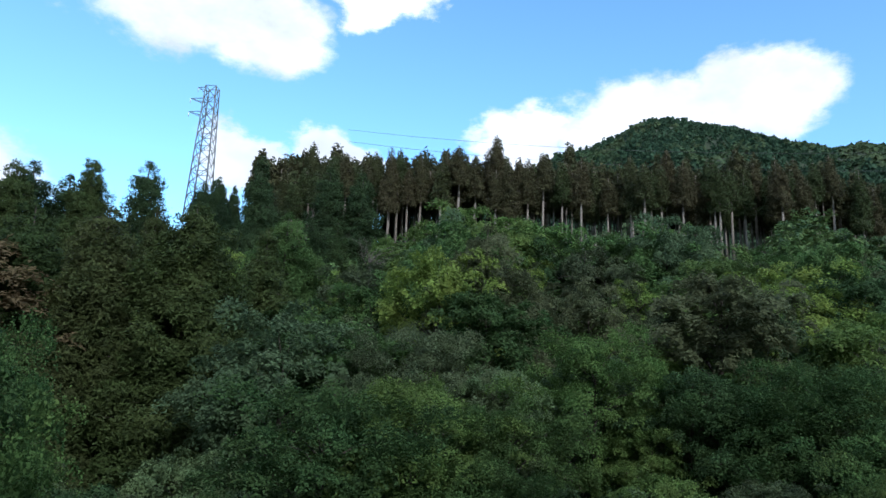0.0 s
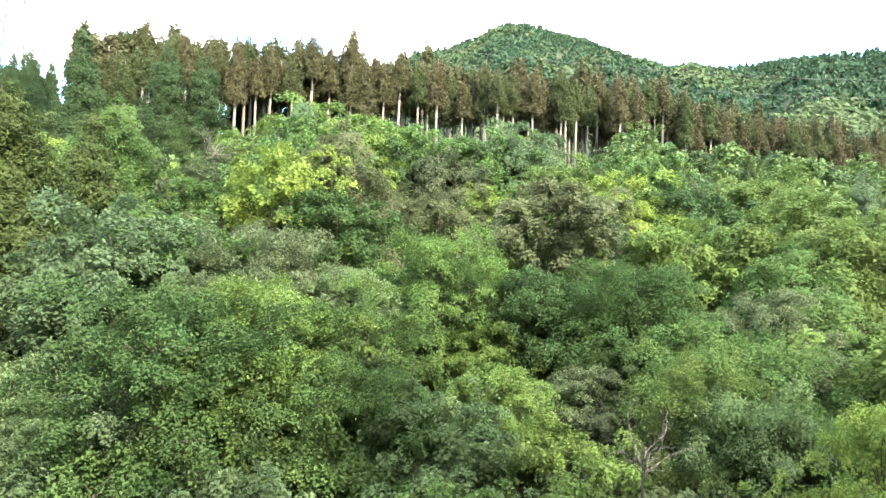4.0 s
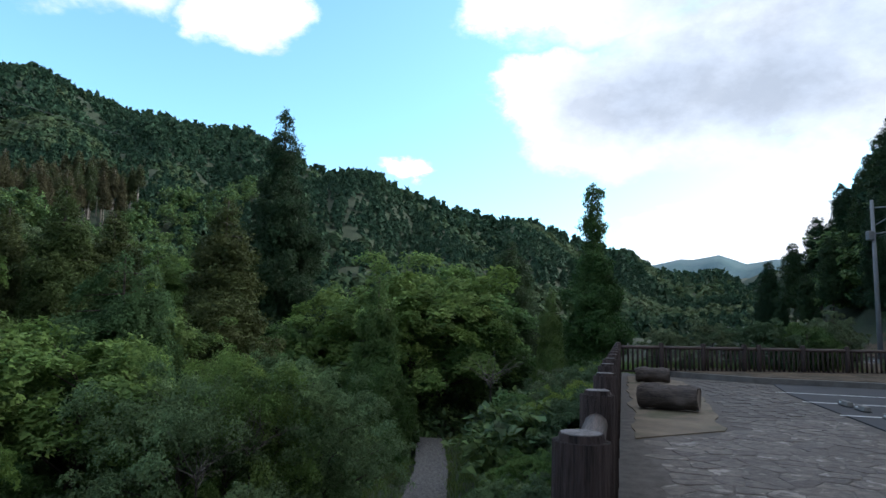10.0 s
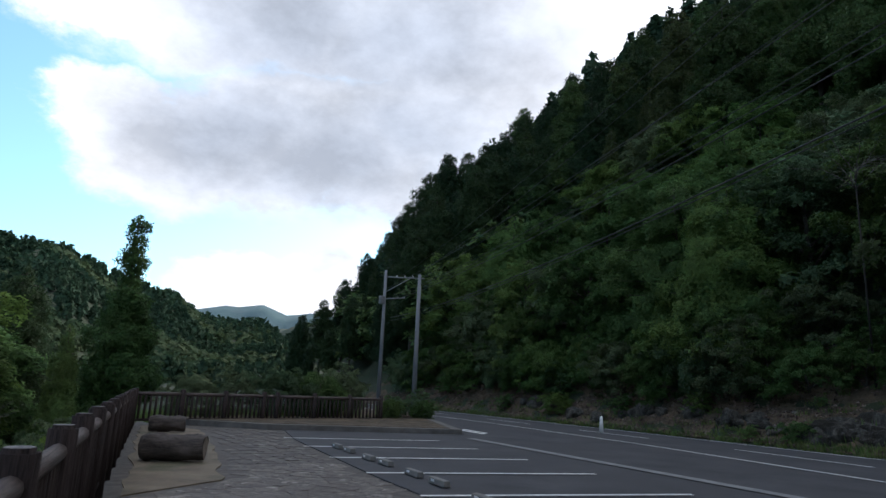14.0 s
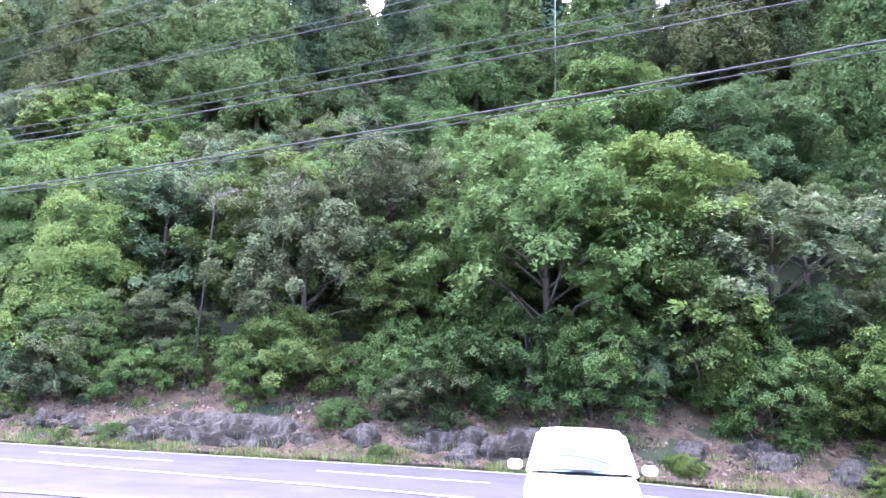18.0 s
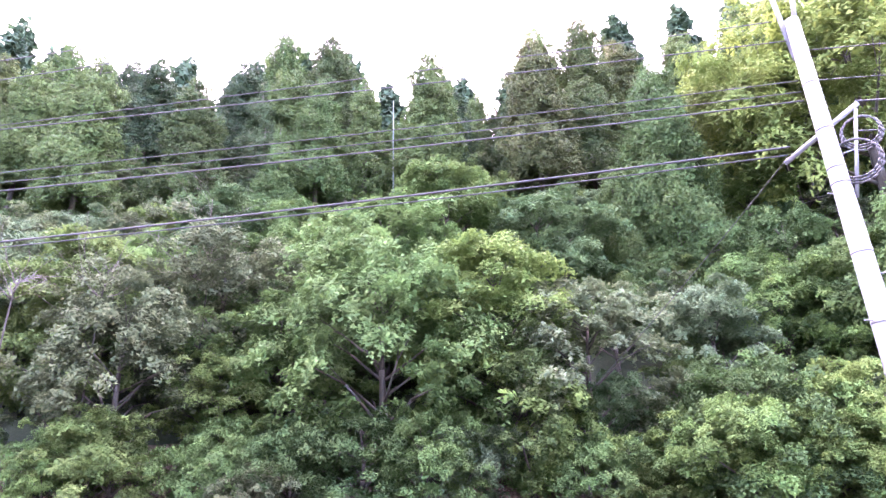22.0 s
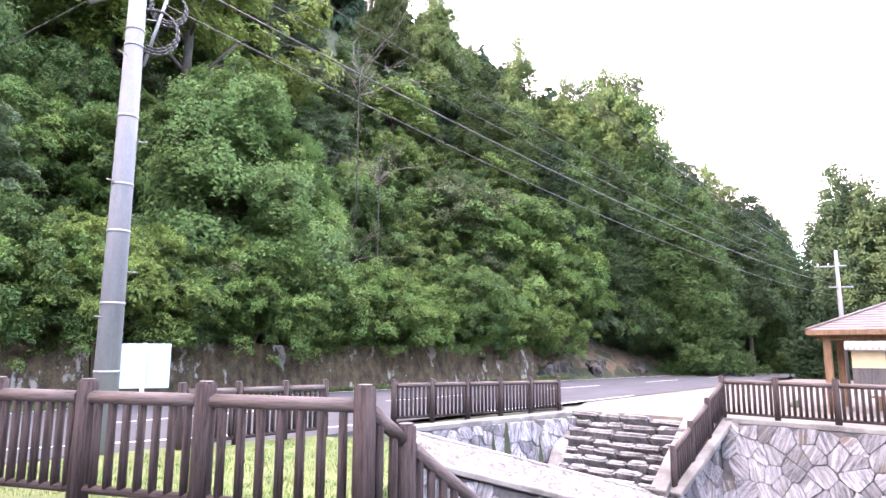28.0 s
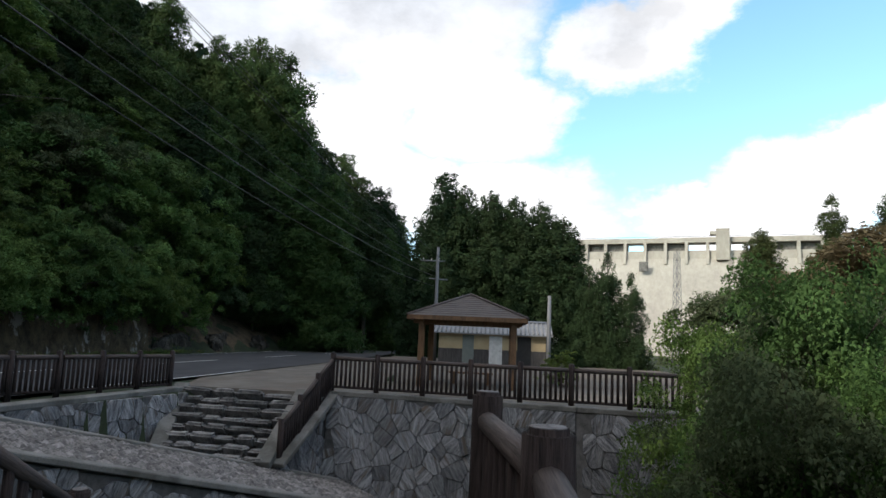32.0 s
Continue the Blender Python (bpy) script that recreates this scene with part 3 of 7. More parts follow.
def boughs(rng, height, r0, tips, top=0.8, bend=0.35):
    """A tapered, bent trunk with a limb and a twig to each bough."""
    bm = bmesh.new()
    drift = Vector((rng.uniform(-1, 1), rng.uniform(-1, 1), 0)) * bend
    steps = 5
    axis = [Vector((0, 0, -0.6))] + [Vector((drift.x * math.sin(2 * i / steps), drift.y * (i / steps) ** 2, height * top * i / steps)) for i in range(1, steps + 1)]
    for i in range(steps):
        rod(r0 * (1 - 0.75 * i / steps), r0 * (1 - 0.75 * (i + 1) / steps), axis[i], axis[i + 1], 7, bm)
    for tip in tips:
        tip = Vector(tip)
        t = min(0.96, max(0.12, (tip.z - 0.55 * math.hypot(tip.x, tip.y)) / (height * top)))
        k = min(int(t * steps), steps - 1)
        root = axis[k].lerp(axis[k + 1], t * steps - k)
        mid = root.lerp(tip, 0.55) + Vector((rng.normal() * 0.06, rng.normal() * 0.06, 0.10)) * (tip - root).length
        w = r0 * (0.40 - 0.26 * t)
        rod(w, w * 0.6, root, mid, 5, bm)
        rod(w * 0.6, w * 0.2, mid, tip, 4, bm)
        rod(w * 0.4, w * 0.12, mid, tip + Vector((rng.normal(), rng.normal(), rng.normal() * 0.5)) * 0.3 * (tip - mid).length, 4, bm)
    return bm


def broadleaf(seed, R, H, puffs, leaf, layers=1.5, flat=0.78, low=0.5, dome=True):
    """Crown and trunk of a broad-leaved tree of radius R and height H: boughs of ragged sprays over a dome, or in level tiers."""
    rng = np.random.default_rng(seed)
    C, D, rad, tips = [], [], [], []
    for k in range(puffs):
        a, t = k * 2.4 + rng.uniform(-0.5, 0.5), (k + 0.5) / puffs
        h = low * 0.55 + (0.97 - low * 0.55) * t ** 0.8
        q = R * math.sqrt(max(0.02, 1 - ((h - 0.42) / 0.58) ** 2)) * (rng.uniform(0.62, 0.95) if dome else rng.uniform(0.35, 0.95))
        tip = np.array([math.cos(a) * q, math.sin(a) * q, H * h + rng.normal() * 0.03 * H])
        out = np.array([math.cos(a), math.sin(a), 0.0])
        s = R * rng.uniform(0.20, 0.34)
        tips.append(tuple(tip - out * s * 0.3))
        for _ in range(int(rng.integers(6, 11))):
            g = rng.normal(size=3)
            C.append(tip + (out * g[0] * 0.75 + np.array([-out[1], out[0], 0]) * g[1] * 0.95 + np.array([0, 0, g[2] * flat * 0.6])) * s)
            D.append(out * rng.uniform(0.1, 0.75) * q / R + np.array([0, 0, 1.0]) + rng.normal(size=3) * 0.22)
            rad.append(s * rng.uniform(0.36, 0.68))
    P, N, S = clumps(rng, C, D, rad, leaf, layers * 1.3)

    @functools.lru_cache(maxsize=1)
    def crown():
        return blades("crown", P, N, S, 0.6, M_BROAD, np.random.default_rng(seed), 0.25, 4 if leaf < 0.12 else 3)
    crown.data = (P, N, S)
    return crown, boughs(rng, H, 0.026 * H, tips)


def conifer(seed, R, H, base, leaf=0.3, layers=0.9, droop=0.25, blunt=0.8, bare=0.0, reach_at=None, leafy=False):
    """Crown and trunk of a cedar: fuzzy clumps on drooping boughs, rounded at the top, with gaps between them where bare."""
    rng = np.random.default_rng(seed)
    c = min(0.72, 0.15 * R + 0.14)
    levels = int(H * (0.97 - base) / (c * 0.85))
    C, D, rad, tips = [], [], [], []
    for i in range(levels):
        t = (i + rng.uniform(0.1, 0.7)) / levels
        z = H * (base + (0.97 - base) * t)
        wide = reach_at(t) * R if reach_at else R * (1 - t ** 1.25) ** blunt + 0.08 * R
        if wide < 0.05 * R:
            continue
        a0 = rng.uniform(0, 6.283)
        count = max(3, round(wide * 6.283 / (c * 1.75)))
        for j in range(count):
            a = a0 + (j + rng.uniform(-0.3, 0.3)) * 6.283 / count
            reach = wide * rng.uniform(0.72, 1.08) * (1 + 0.20 * math.sin(2 * a + seed + z * 1.3) + 0.12 * math.sin(5 * a + z * 0.9 + seed))
            if rng.uniform() < bare + 0.10:
                continue
            out = np.array([math.cos(a), math.sin(a), 0.0])
            for f in (1.0, 0.55):
                if f < 1 and (reach < 2 * c or rng.uniform() < 0.35):
                    continue
                C.append(out * reach * f * 0.92 + np.array([0, 0, z - reach * f * droop + rng.normal() * 0.3 * c]))
                D.append(out * rng.uniform(0.6, 1.3) * (0.4 if leafy else 1) + np.array([0, 0, 0.75]) + rng.normal(size=3) * 0.2)
                rad.append(c * rng.uniform(0.7, 1.25) * (1 if t < 0.85 else 0.75))
            if j % 3 == 0:
                tips.append((out * reach * 0.8, z - reach * 0.8 * droop))
    C.append(np.array([0, 0, H * 0.975])), D.append(np.array([0.1, 0, 1.0])), rad.append(c * 0.6)
    P, N, S = clumps(rng, C, D, rad, leaf, layers * 1.25) if leafy else clumps(rng, C, D, rad, leaf, layers * 1.25, 0.34, 0.75, 0.6, 0.22)

    @functools.lru_cache(maxsize=1)
    def crown():
        return blades("crown", P, N, S, 0.6 if leafy else 0.30, M_BROAD if leafy else M_CEDAR, np.random.default_rng(seed), 0.2, 3)
    crown.data = (P, N, S)
    bm = bmesh.new()
    w = 0.012 * H + 0.04
    lean = Vector((rng.uniform(-0.3, 0.3), rng.uniform(-0.3, 0.3), 0))
    rod(w, w * 0.7, (0, 0, -0.8), lean * 0.5 + Vector((0, 0, H * 0.5)), 8, bm)
    rod(w * 0.7, 0.03, lean * 0.5 + Vector((0, 0, H * 0.5)), (0, 0, H * 0.97), 6, bm)
    for out, z in tips:
        rod(w * 0.22, w * 0.08, (0, 0, z + 0.1), (out[0], out[1], z), 4, bm)
    return crown, bm


TINTS = np.random.default_rng(55)


class Kind:
    """A kind of tree: some grown forms, each built once and then copied."""

    def __init__(self, name, label, category, forms, material, bark, group):
        self.args = (name, label, category, group)
        self.forms, self.material, self.bark = forms, material, bark
        self.made = {}
        self.count = 0

    def put(self, x, y, z, scale, turn, form, tall=1.0, material=None, label=""):
        name, text, category, group = self.args
        m = Matrix.LocRotScale((x, y, z), Euler((0, 0, turn)), (scale, scale, scale * tall))
        self.count += 1
        if form in self.made:
            ob = copy_thing(self.made[form], m)
        else:
            crown, wood = self.forms[form]
            ob = tagged(new(name), text, category, group)
            part("crown", crown(), None, ob)
            part("trunk", wood, self.bark, ob)
            ob.matrix_basis = Matrix.LocRotScale((x, y, z), Euler((0, 0, turn)), (1, 1, 1))
            self.made[form] = ob
        for child in ob.children:
            if child.name.startswith("crown"):
                hues = PALETTES[(material or self.material).name]
                r, g, b = hues[int(TINTS.integers(len(hues)))]
                child.color = (r, g, b * 1.2, 1)
        ob["label"] = label or text
        return ob


BROAD = Kind("broadleaf_tree", "rounded green broad-leaved tree on the wooded slope", "tree",
             [broadleaf(11, 3.4, 6.4, 20, 0.135, 1.05), broadleaf(12, 3.9, 7.6, 26, 0.14, 1.05), broadleaf(13, 3.0, 7.2, 20, 0.13, 1.0, 0.9), broadleaf(14, 3.7, 6.8, 24, 0.13, 1.0, 0.45, dome=False), broadleaf(15, 3.1, 8.4, 28, 0.13, 1.0, 0.40, 0.3, dome=False), broadleaf(16, 3.5, 7.0, 22, 0.13, 0.9, 0.6), conifer(17, 3.6, 8.4, 0.10, 0.088, 1.0, 0.10, 0.62, 0.12, None, True)], M_BROAD, M_TRUNK, "trees on the slopes")
NEAR = Kind("bank_tree", "leafy broad-leaved tree beside the river", "tree",
            [broadleaf(61, 3.6, 7.0, 26, 0.10, 0.8, 0.6, dome=False), broadleaf(62, 3.2, 6.2, 20, 0.095, 0.8, 0.6), broadleaf(63, 2.6, 6.6, 22, 0.095, 0.8, 0.6, dome=False)], M_BROAD, M_TRUNK, "trees beside the river")
SHRUB = Kind("shrub", "dense green shrub on the river bank", "shrub",
             [broadleaf(21, 1.7, 2.4, 20, 0.080, 1.2, 0.9, 0.12), broadleaf(22, 1.9, 3.0, 22, 0.082, 1.2, 0.9, 0.12), broadleaf(23, 1.4, 2.7, 18, 0.080, 1.2, 1.0, 0.12), broadleaf(24, 1.8, 2.5, 22, 0.080, 1.0, 0.7, 0.15, dome=False)], M_BROAD, M_TRUNK, "shrubs on the banks")
CEDAR = Kind("cedar_tree", "tall plantation cedar with a bare pale trunk", "tree",
             [conifer(31, 1.6, 16, 0.58, 0.30, 0.9, 0.3, 0.5, 0.15), conifer(32, 1.5, 17, 0.64, 0.30, 0.9, 0.3, 0.5, 0.15), conifer(33, 1.8, 15, 0.54, 0.30, 0.9, 0.3, 0.55, 0.15), conifer(34, 1.7, 16, 0.42, 0.30, 0.9, 0.3, 0.6, 0.2)], M_RUST, M_PALE, "cedar plantation")


def ivy_column(t):
    """Half width up a dead trunk that ivy has overgrown."""
    return float(np.interp(t, [0, 0.15, 0.45, 0.62, 0.70, 0.9, 1.0], [1.0, 1.05, 0.95, 0.6, 0.28, 0.30, 0.24])) * (1 + 0.2 * math.sin(t * 41))


def open_top(t):
    """Half width of a tall conifer with a feathery top above a waist."""
    return float(np.interp(t, [0, 0.2, 0.5, 0.70, 0.79, 0.80, 0.835, 0.84, 0.90, 1.0], [0.9, 1.0, 0.85, 0.5, 0.18, 0.0, 0.0, 0.36, 0.34, 0.07])) * (1 + 0.15 * math.sin(t * 60))


CONE = Kind("conifer", "dark green conical conifer with drooping sprays", "tree",
            [conifer(41, 2.6, 12, 0.05, 0.175, 1.2, 0.3, 0.75), conifer(42, 3.0, 13, 0.04, 0.18, 1.2, 0.25, 0.5), conifer(43, 1.9, 9, 0.05, 0.165, 1.2, 0.3, 0.75), conifer(44, 2.4, 14, 0.22, 0.19, 1.0, 0.05, 0.6, 0.25), conifer(45, 3.4, 20, 0.08, 0.25, 1.2, 0.2, 0.5), conifer(46, 3.2, 20, 0.36, 0.25, 1.1, 0.15, 0.45, 0.12), conifer(47, 2.4, 17, 0.03, 0.20, 1.2, 0.1, 0.5, 0.02, ivy_column), conifer(48, 3.8, 21, 0.06, 0.22, 1.5, 0.2, 0.5, 0.08, open_top), conifer(49, 2.9, 20, 0.48, 0.25, 1.1, 0.1, 0.45, 0.12)], M_CEDAR, M_TRUNK, "conifers on the slopes")
YOUNG = Kind("young_tree", "young broad-leaved tree in the undergrowth of the hill", "tree", [(crown, wood.copy()) for crown, wood in BROAD.forms], M_BROAD, M_TRUNK, "young trees on the hill")
FULL = {"broadleaf_tree": [6.4, 7.6, 7.2, 6.8, 8.4, 7.0, 8.4], "bank_tree": [7.0, 6.2, 6.6], "young_tree": [6.4, 7.6, 7.2, 6.8, 8.4, 7.0, 8.4], "shrub": [2.4, 3.0, 2.7, 2.5], "cedar_tree": [16, 17, 15, 16], "conifer": [12, 13, 9, 14, 20, 20, 17, 21, 20]}


# ---- woods ----
RNG = np.random.default_rng(77)


def scatter(count, az, r, gap, ok=None, seed=1):
    """Places at least gap(r) apart within a sector."""
    rng = np.random.default_rng(seed)
    out = []
    for _ in range(count * 30):
        a = radians(rng.uniform(*az))
        d = math.sqrt(rng.uniform(r[0] ** 2, r[1] ** 2))
        x, y = d * math.cos(a), d * math.sin(a)
        if ok and not ok(x, y):
            continue
        g = gap(d) if callable(gap) else gap
        if all((x - p) ** 2 + (y - q) ** 2 > g * g for p, q in out):
            out.append((x, y))
            if len(out) >= count:
                break
    return out


def beyond_fence(x, y):
    return y - float(fence_y(x)) > 14.5


def in_plantation(x, y):
    """The cedar plantation: a band along the slope."""
    return -35 < x < 165 and 98 + 0.02 * x < y < 126 - 0.12 * max(0, x - 45)


def up_hill(x, y):
    return float(edge(FAR_EDGE, x)) - y


KEEP_CLEAR = [(-28.0, 23.2, 4.5)]
# trees that stand free to the eye from the terrace: direction, distance, half width and lowest angle seen
OPEN_VIEW = [(44, 14, 4.0, -14), (35.5, 25, 5.5, -8), (25, 46, 3.5, -2), (37, 45, 6, -1), (20.8, 62, 4, 0), (11.9, 42, 3, -6), (9, 55, 5, -2), (112, 41, 5, -7), (118.5, 42, 5, -6), (123.5, 44, 3, -1), (88.5, 62, 6, 9.5), (74.5, 60, 4.5, 8.5),
             (130, 45, 4, 5), (-143, 33, 6, 7), (-123, 38, 4, 20), (-118, 37, 4, 19), (-139, 42, 6, 24), (6.5, 44, 4.0, -14), (51.8, 72, 2, 7.5), (0.3, 75, 4, 0), (-6.8, 57, 3, 1), (141, 180, 7, 7.2)]


def in_the_way(x, y, high):
    """True where something of that height would hide one of them."""
    r, az = math.hypot(x, y), math.degrees(math.atan2(y, x))
    top = math.degrees(math.atan2(ground_at(x, y) + high - 1.5, r))
    for a, d, half, low in OPEN_VIEW:
        if r < d - 1.5 and abs((az - a + 180) % 360 - 180) < half + math.degrees(1.2 / r) and top > low + 1.0:
            return True
    return False


def grow(kind, spots, scale, tall=(0.9, 1.15), forms=None, material=None, sink=0.2):
    for x, y in spots:
        if any((x - p) ** 2 + (y - q) ** 2 < g * g for p, q, g in KEEP_CLEAR):
            continue
        if in_the_way(x, y, (0.45 * scale[0] + 0.55 * scale[1]) * FULL[kind.args[0]][0]):
            continue
        form = RNG.integers(len(kind.forms)) if forms is None else forms[RNG.integers(len(forms))]
        mat = material[RNG.integers(len(material))] if material else None
        kind.put(x, y, ground_at(x, y) - sink, RNG.uniform(*scale), RNG.uniform(0, 6.28), int(form), RNG.uniform(*tall), mat)


def single(kind, az, dist, top_el, form, label, material=None, width=1.0, base=None, wood=None):
    """One tree that stands out: its direction, distance and the height of its top as an angle."""
    x, y = dist * math.cos(radians(az)), dist * math.sin(radians(az))
    z = ground_at(x, y) - 0.3 if base is None else base
    top = 1.5 + dist * math.tan(radians(top_el))
    full = FULL[kind.args[0]][form]
    s = (top - z) / full
    KEEP_CLEAR.append((x, y, 1.6 * s * width))
    return kind.put(x, y, z, s * width, RNG.uniform(0, 6.28), form, 1 / width, material, label)


# the first tree of each form, from which the others are copied
for kind, r, a0 in ((BROAD, 60, 60), (SHRUB, 21, 66), (CEDAR, 108, 62), (CONE, 84, 100), (NEAR, 27, 60)):
    for form in range(len(kind.forms)):
        a = radians(a0 + 5 * form)
        kind.put(r * math.cos(a), r * math.sin(a), ground_at(r * math.cos(a), r * math.sin(a)) - 0.2, 1.0, 1.0, form)

single(CONE, 112, 36, 14.0, 1, "broad dark green cedar standing by the river", M_CEDAR, 1.2)
single(CONE, 118.5, 38, 12.8, 1, "broad dark green cedar standing by the river", M_CEDAR, 1.15)
single(CONE, 123.5, 41, 12.2, 1, "broad dark green cedar standing by the river", M_CEDAR, 1.05)
single(CONE, 106, 42, 12.6, 0, "dark cedar at the edge of the broad-leaved wood", M_CEDAR, 1.1)
single(CONE, 107, 84, 18.6, 0, "dark pointed conifer on the skyline", M_DARK, 0.9)
for az, el in ((131, 12.3), (128, 15.6), (124, 15.2), (121.5, 14.6), (116, 16.7), (101, 18.2), (98, 18.0)):
    single(CONE, az, 92, el, 3, "open-crowned conifer on the skyline", M_DARK, 1.15)
single(CONE, 20.7, 62, 18.8, 7, "very tall dark conifer with an open feathery top", M_DARK, 0.9)
single(CONE, 25.0, 46, 10.8, 0, "brownish green cedar on the valley slope", M_CEDAR, 1.2)
single(CONE, 37, 45, 10.5, 0, "olive green cedar on the valley slope", M_CEDAR, 1.1)
single(CONE, 33.5, 47, 9.0, 0, "olive green cedar on the valley slope", M_CEDAR, 1.2)
single(CONE, 40.5, 48, 8.6, 0, "olive green cedar on the valley slope", M_CEDAR, 1.2)
single(CONE, 44, 50, 10.3, 3, "slender pale green conifer on the slope", M_GREY, 0.8)
single(CONE, 51.8, 72, 11.4, 2, "small green cone-shaped conifer below the plantation", M_CEDAR, 1.0)
single(CONE, 0.3, 75, 8.1, 1, "dark spreading conifer in the valley", M_DARK, 0.9)
single(CONE, -6.8, 58, 13.2, 6, "tall dead tree clad in ivy", M_IVY, 1.0)
single(CONE, -3.2, 52, 4.0, 0, "vine-covered column of bright green leaves", M_BROAD, 0.7)
single(CONE, 11.9, 42, 4.9, 0, "vine-covered column of bright green leaves", M_BROAD, 0.9)
single(BROAD, 9, 55, 4.8, 1, "rounded light green tree in the valley", M_FRESH, 1.2)
single(BROAD, 6, 60, 4.0, 0, "rounded light green tree in the valley", M_FRESH, 1.2)
single(BROAD, 35.5, 25, -1.2, 3, "bright green tree with feathery leaves on the bank", M_FRESH, 1.1)
single(NEAR, 44, 14, -7.7, 2, "yellow-green bush on the river bank", M_LIME, 0.7)
single(BROAD, 88.5, 62, 14.0, 1, "large light green spreading tree below the plantation", M_FRESH, 1.15)
single(BROAD, 82, 64, 13.6, 0, "large light green spreading tree below the plantation", M_FRESH, 1.0)
single(BROAD, 74.5, 60, 12.7, 0, "bright green rounded tree below the plantation", M_FRESH, 1.0)
single(BROAD, 130, 45, 8.6, 0, "tree covered with brownish blossom", M_BROWN, 1.2)
single(BROAD, 126, 43, 7.0, 0, "tree covered with brownish blossom", M_BROWN, 1.2)
for az, d, el, form in ((142.5, 16, 0.5, 0), (139, 14, 2.2, 2), (135, 13, 4.5, 0), (130, 14, 4.5, 1), (127, 17, 1.0, 0), (137, 11, 0.5, 1), (130, 11, -3, 0)):
    single(NEAR, az, d, el, form, "large leafy tree beside the river wall", (M_FRESH, M_BROAD, M_BROAD)[form], 0.62, -5.5)
for az, d, el, form, leaves in ((27.5, 20, -4.2, 1, M_SCRUB), (23.5, 22, -3.4, 0, M_FRESH), (19.5, 23, -2.8, 2, M_SCRUB), (16, 24.5, -3.6, 1, M_SCRUB), (50, 19, -7.0, 1, M_SCRUB), (55, 20, -5.5, 0, M_BROAD)):
    single(NEAR, az, d, el, form, "tangled grey-green bush on the river bank", leaves, 0.8)
single(BROAD, -143, 33, 24.5, 6, "layered bright green maple above the retaining wall", M_FRESH, 0.95)
single(BROAD, -148, 34, 18, 6, "layered bright green maple above the retaining wall", M_FRESH, 0.9)
single(CONE, -123, 38, 37, 1, "tall dense green cypress on the hill", M_CYPRESS, 0.75)
single(CONE, -118, 37, 29, 1, "dense rounded green cypress on the hill", M_CYPRESS, 0.85)
single(BROAD, -139, 42, 36, 2, "tree with yellow-green spring leaves on the hill", M_YELLOW, 0.85)
single(BROAD, -133, 44, 36, 1, "tree with yellow-green spring leaves on the hill", M_YELLOW, 0.7)
single(BROAD, -101, 36, 20, 0, "tree with yellow-green spring leaves on the hill", M_YELLOW, 0.7)

# woods on the far side of the river
grow(NEAR, scatter(40, (30, 128), (19, 29), 3.2, beyond_fence, 21), (0.7, 1.05), material=[M_GREY, M_BROAD, M_SCRUB, M_FRESH])
grow(BROAD, scatter(125, (28, 140), (28, 66), lambda d: 2.7 + d * 0.030, beyond_fence, 2), (0.65, 1.35), (0.85, 1.3), material=[M_BROAD, M_FRESH, M_OLIVE, M_GREY, M_FRESH, M_BROAD, M_LIME])
grow(SHRUB, scatter(95, (22, 150), (8.5, 21), 1.7, lambda x, y: 5 < y - float(fence_y(x)) < 20 and not (12 < x < 60 and y - float(fence_y(x)) < 13), 3), (0.9, 1.5), material=[M_SCRUB, M_FRESH, M_GREY, M_SCRUB])
grow(SHRUB, scatter(60, (-14, 16), (31, 66), 1.7, lambda x, y: 1.8 < y - float(fence_y(x)) < (4.3 if x < 34 else 5.6), 31), (0.8, 1.4), material=[M_GREY, M_FRESH, M_LIME])
grow(SHRUB, scatter(30, (-14, 3), (13, 33), 1.3, lambda x, y: 1.9 < y - float(fence_y(x)) < 4.0, 65), (0.45, 0.75), material=[M_SCRUB, M_FRESH, M_GREY])
grow(CEDAR, scatter(300, (25, 105), (97, 240), 2.1, lambda x, y: in_plantation(x, y) and y < 107 + 0.02 * x, 5), (0.9, 1.1))
grow(CONE, scatter(46, (84, 112), (117, 136), 2.6, None, 52), (0.75, 1.0), forms=[0, 1], material=[M_DARK])
grow(BROAD, scatter(34, (-12, 28), (36, 100), 5.0, lambda x, y: y - float(fence_y(x)) > 13.5, 7), (0.7, 1.2), material=[M_FRESH, M_BROAD, M_SCRUB, M_FRESH])
# the hill across the road
grow(BROAD, scatter(46, (-184, -160), (42, 92), 3.4, lambda x, y: 2.0 < up_hill(x, y) < 13, 64), (0.7, 1.15), material=[M_FRESH, M_BROAD, M_FRESH, M_GREY])
grow(BROAD, scatter(88, (-180, -8), (24, 75), 3.5, lambda x, y: 4.5 < up_hill(x, y) < 18 and -52 < x < 50, 8), (0.8, 1.25), forms=[2, 3, 4, 5, 6, 3, 4], material=[M_BROAD, M_FRESH, M_BROAD, M_FRESH, M_GREY])
grow(SHRUB, scatter(165, (-180, -8), (22, 66), 1.25, lambda x, y: 2.5 < up_hill(x, y) < 5.2 and -48 < x < 58, 10), (0.7, 1.35), material=[M_BROAD, M_FRESH, M_GREY, M_FRESH])
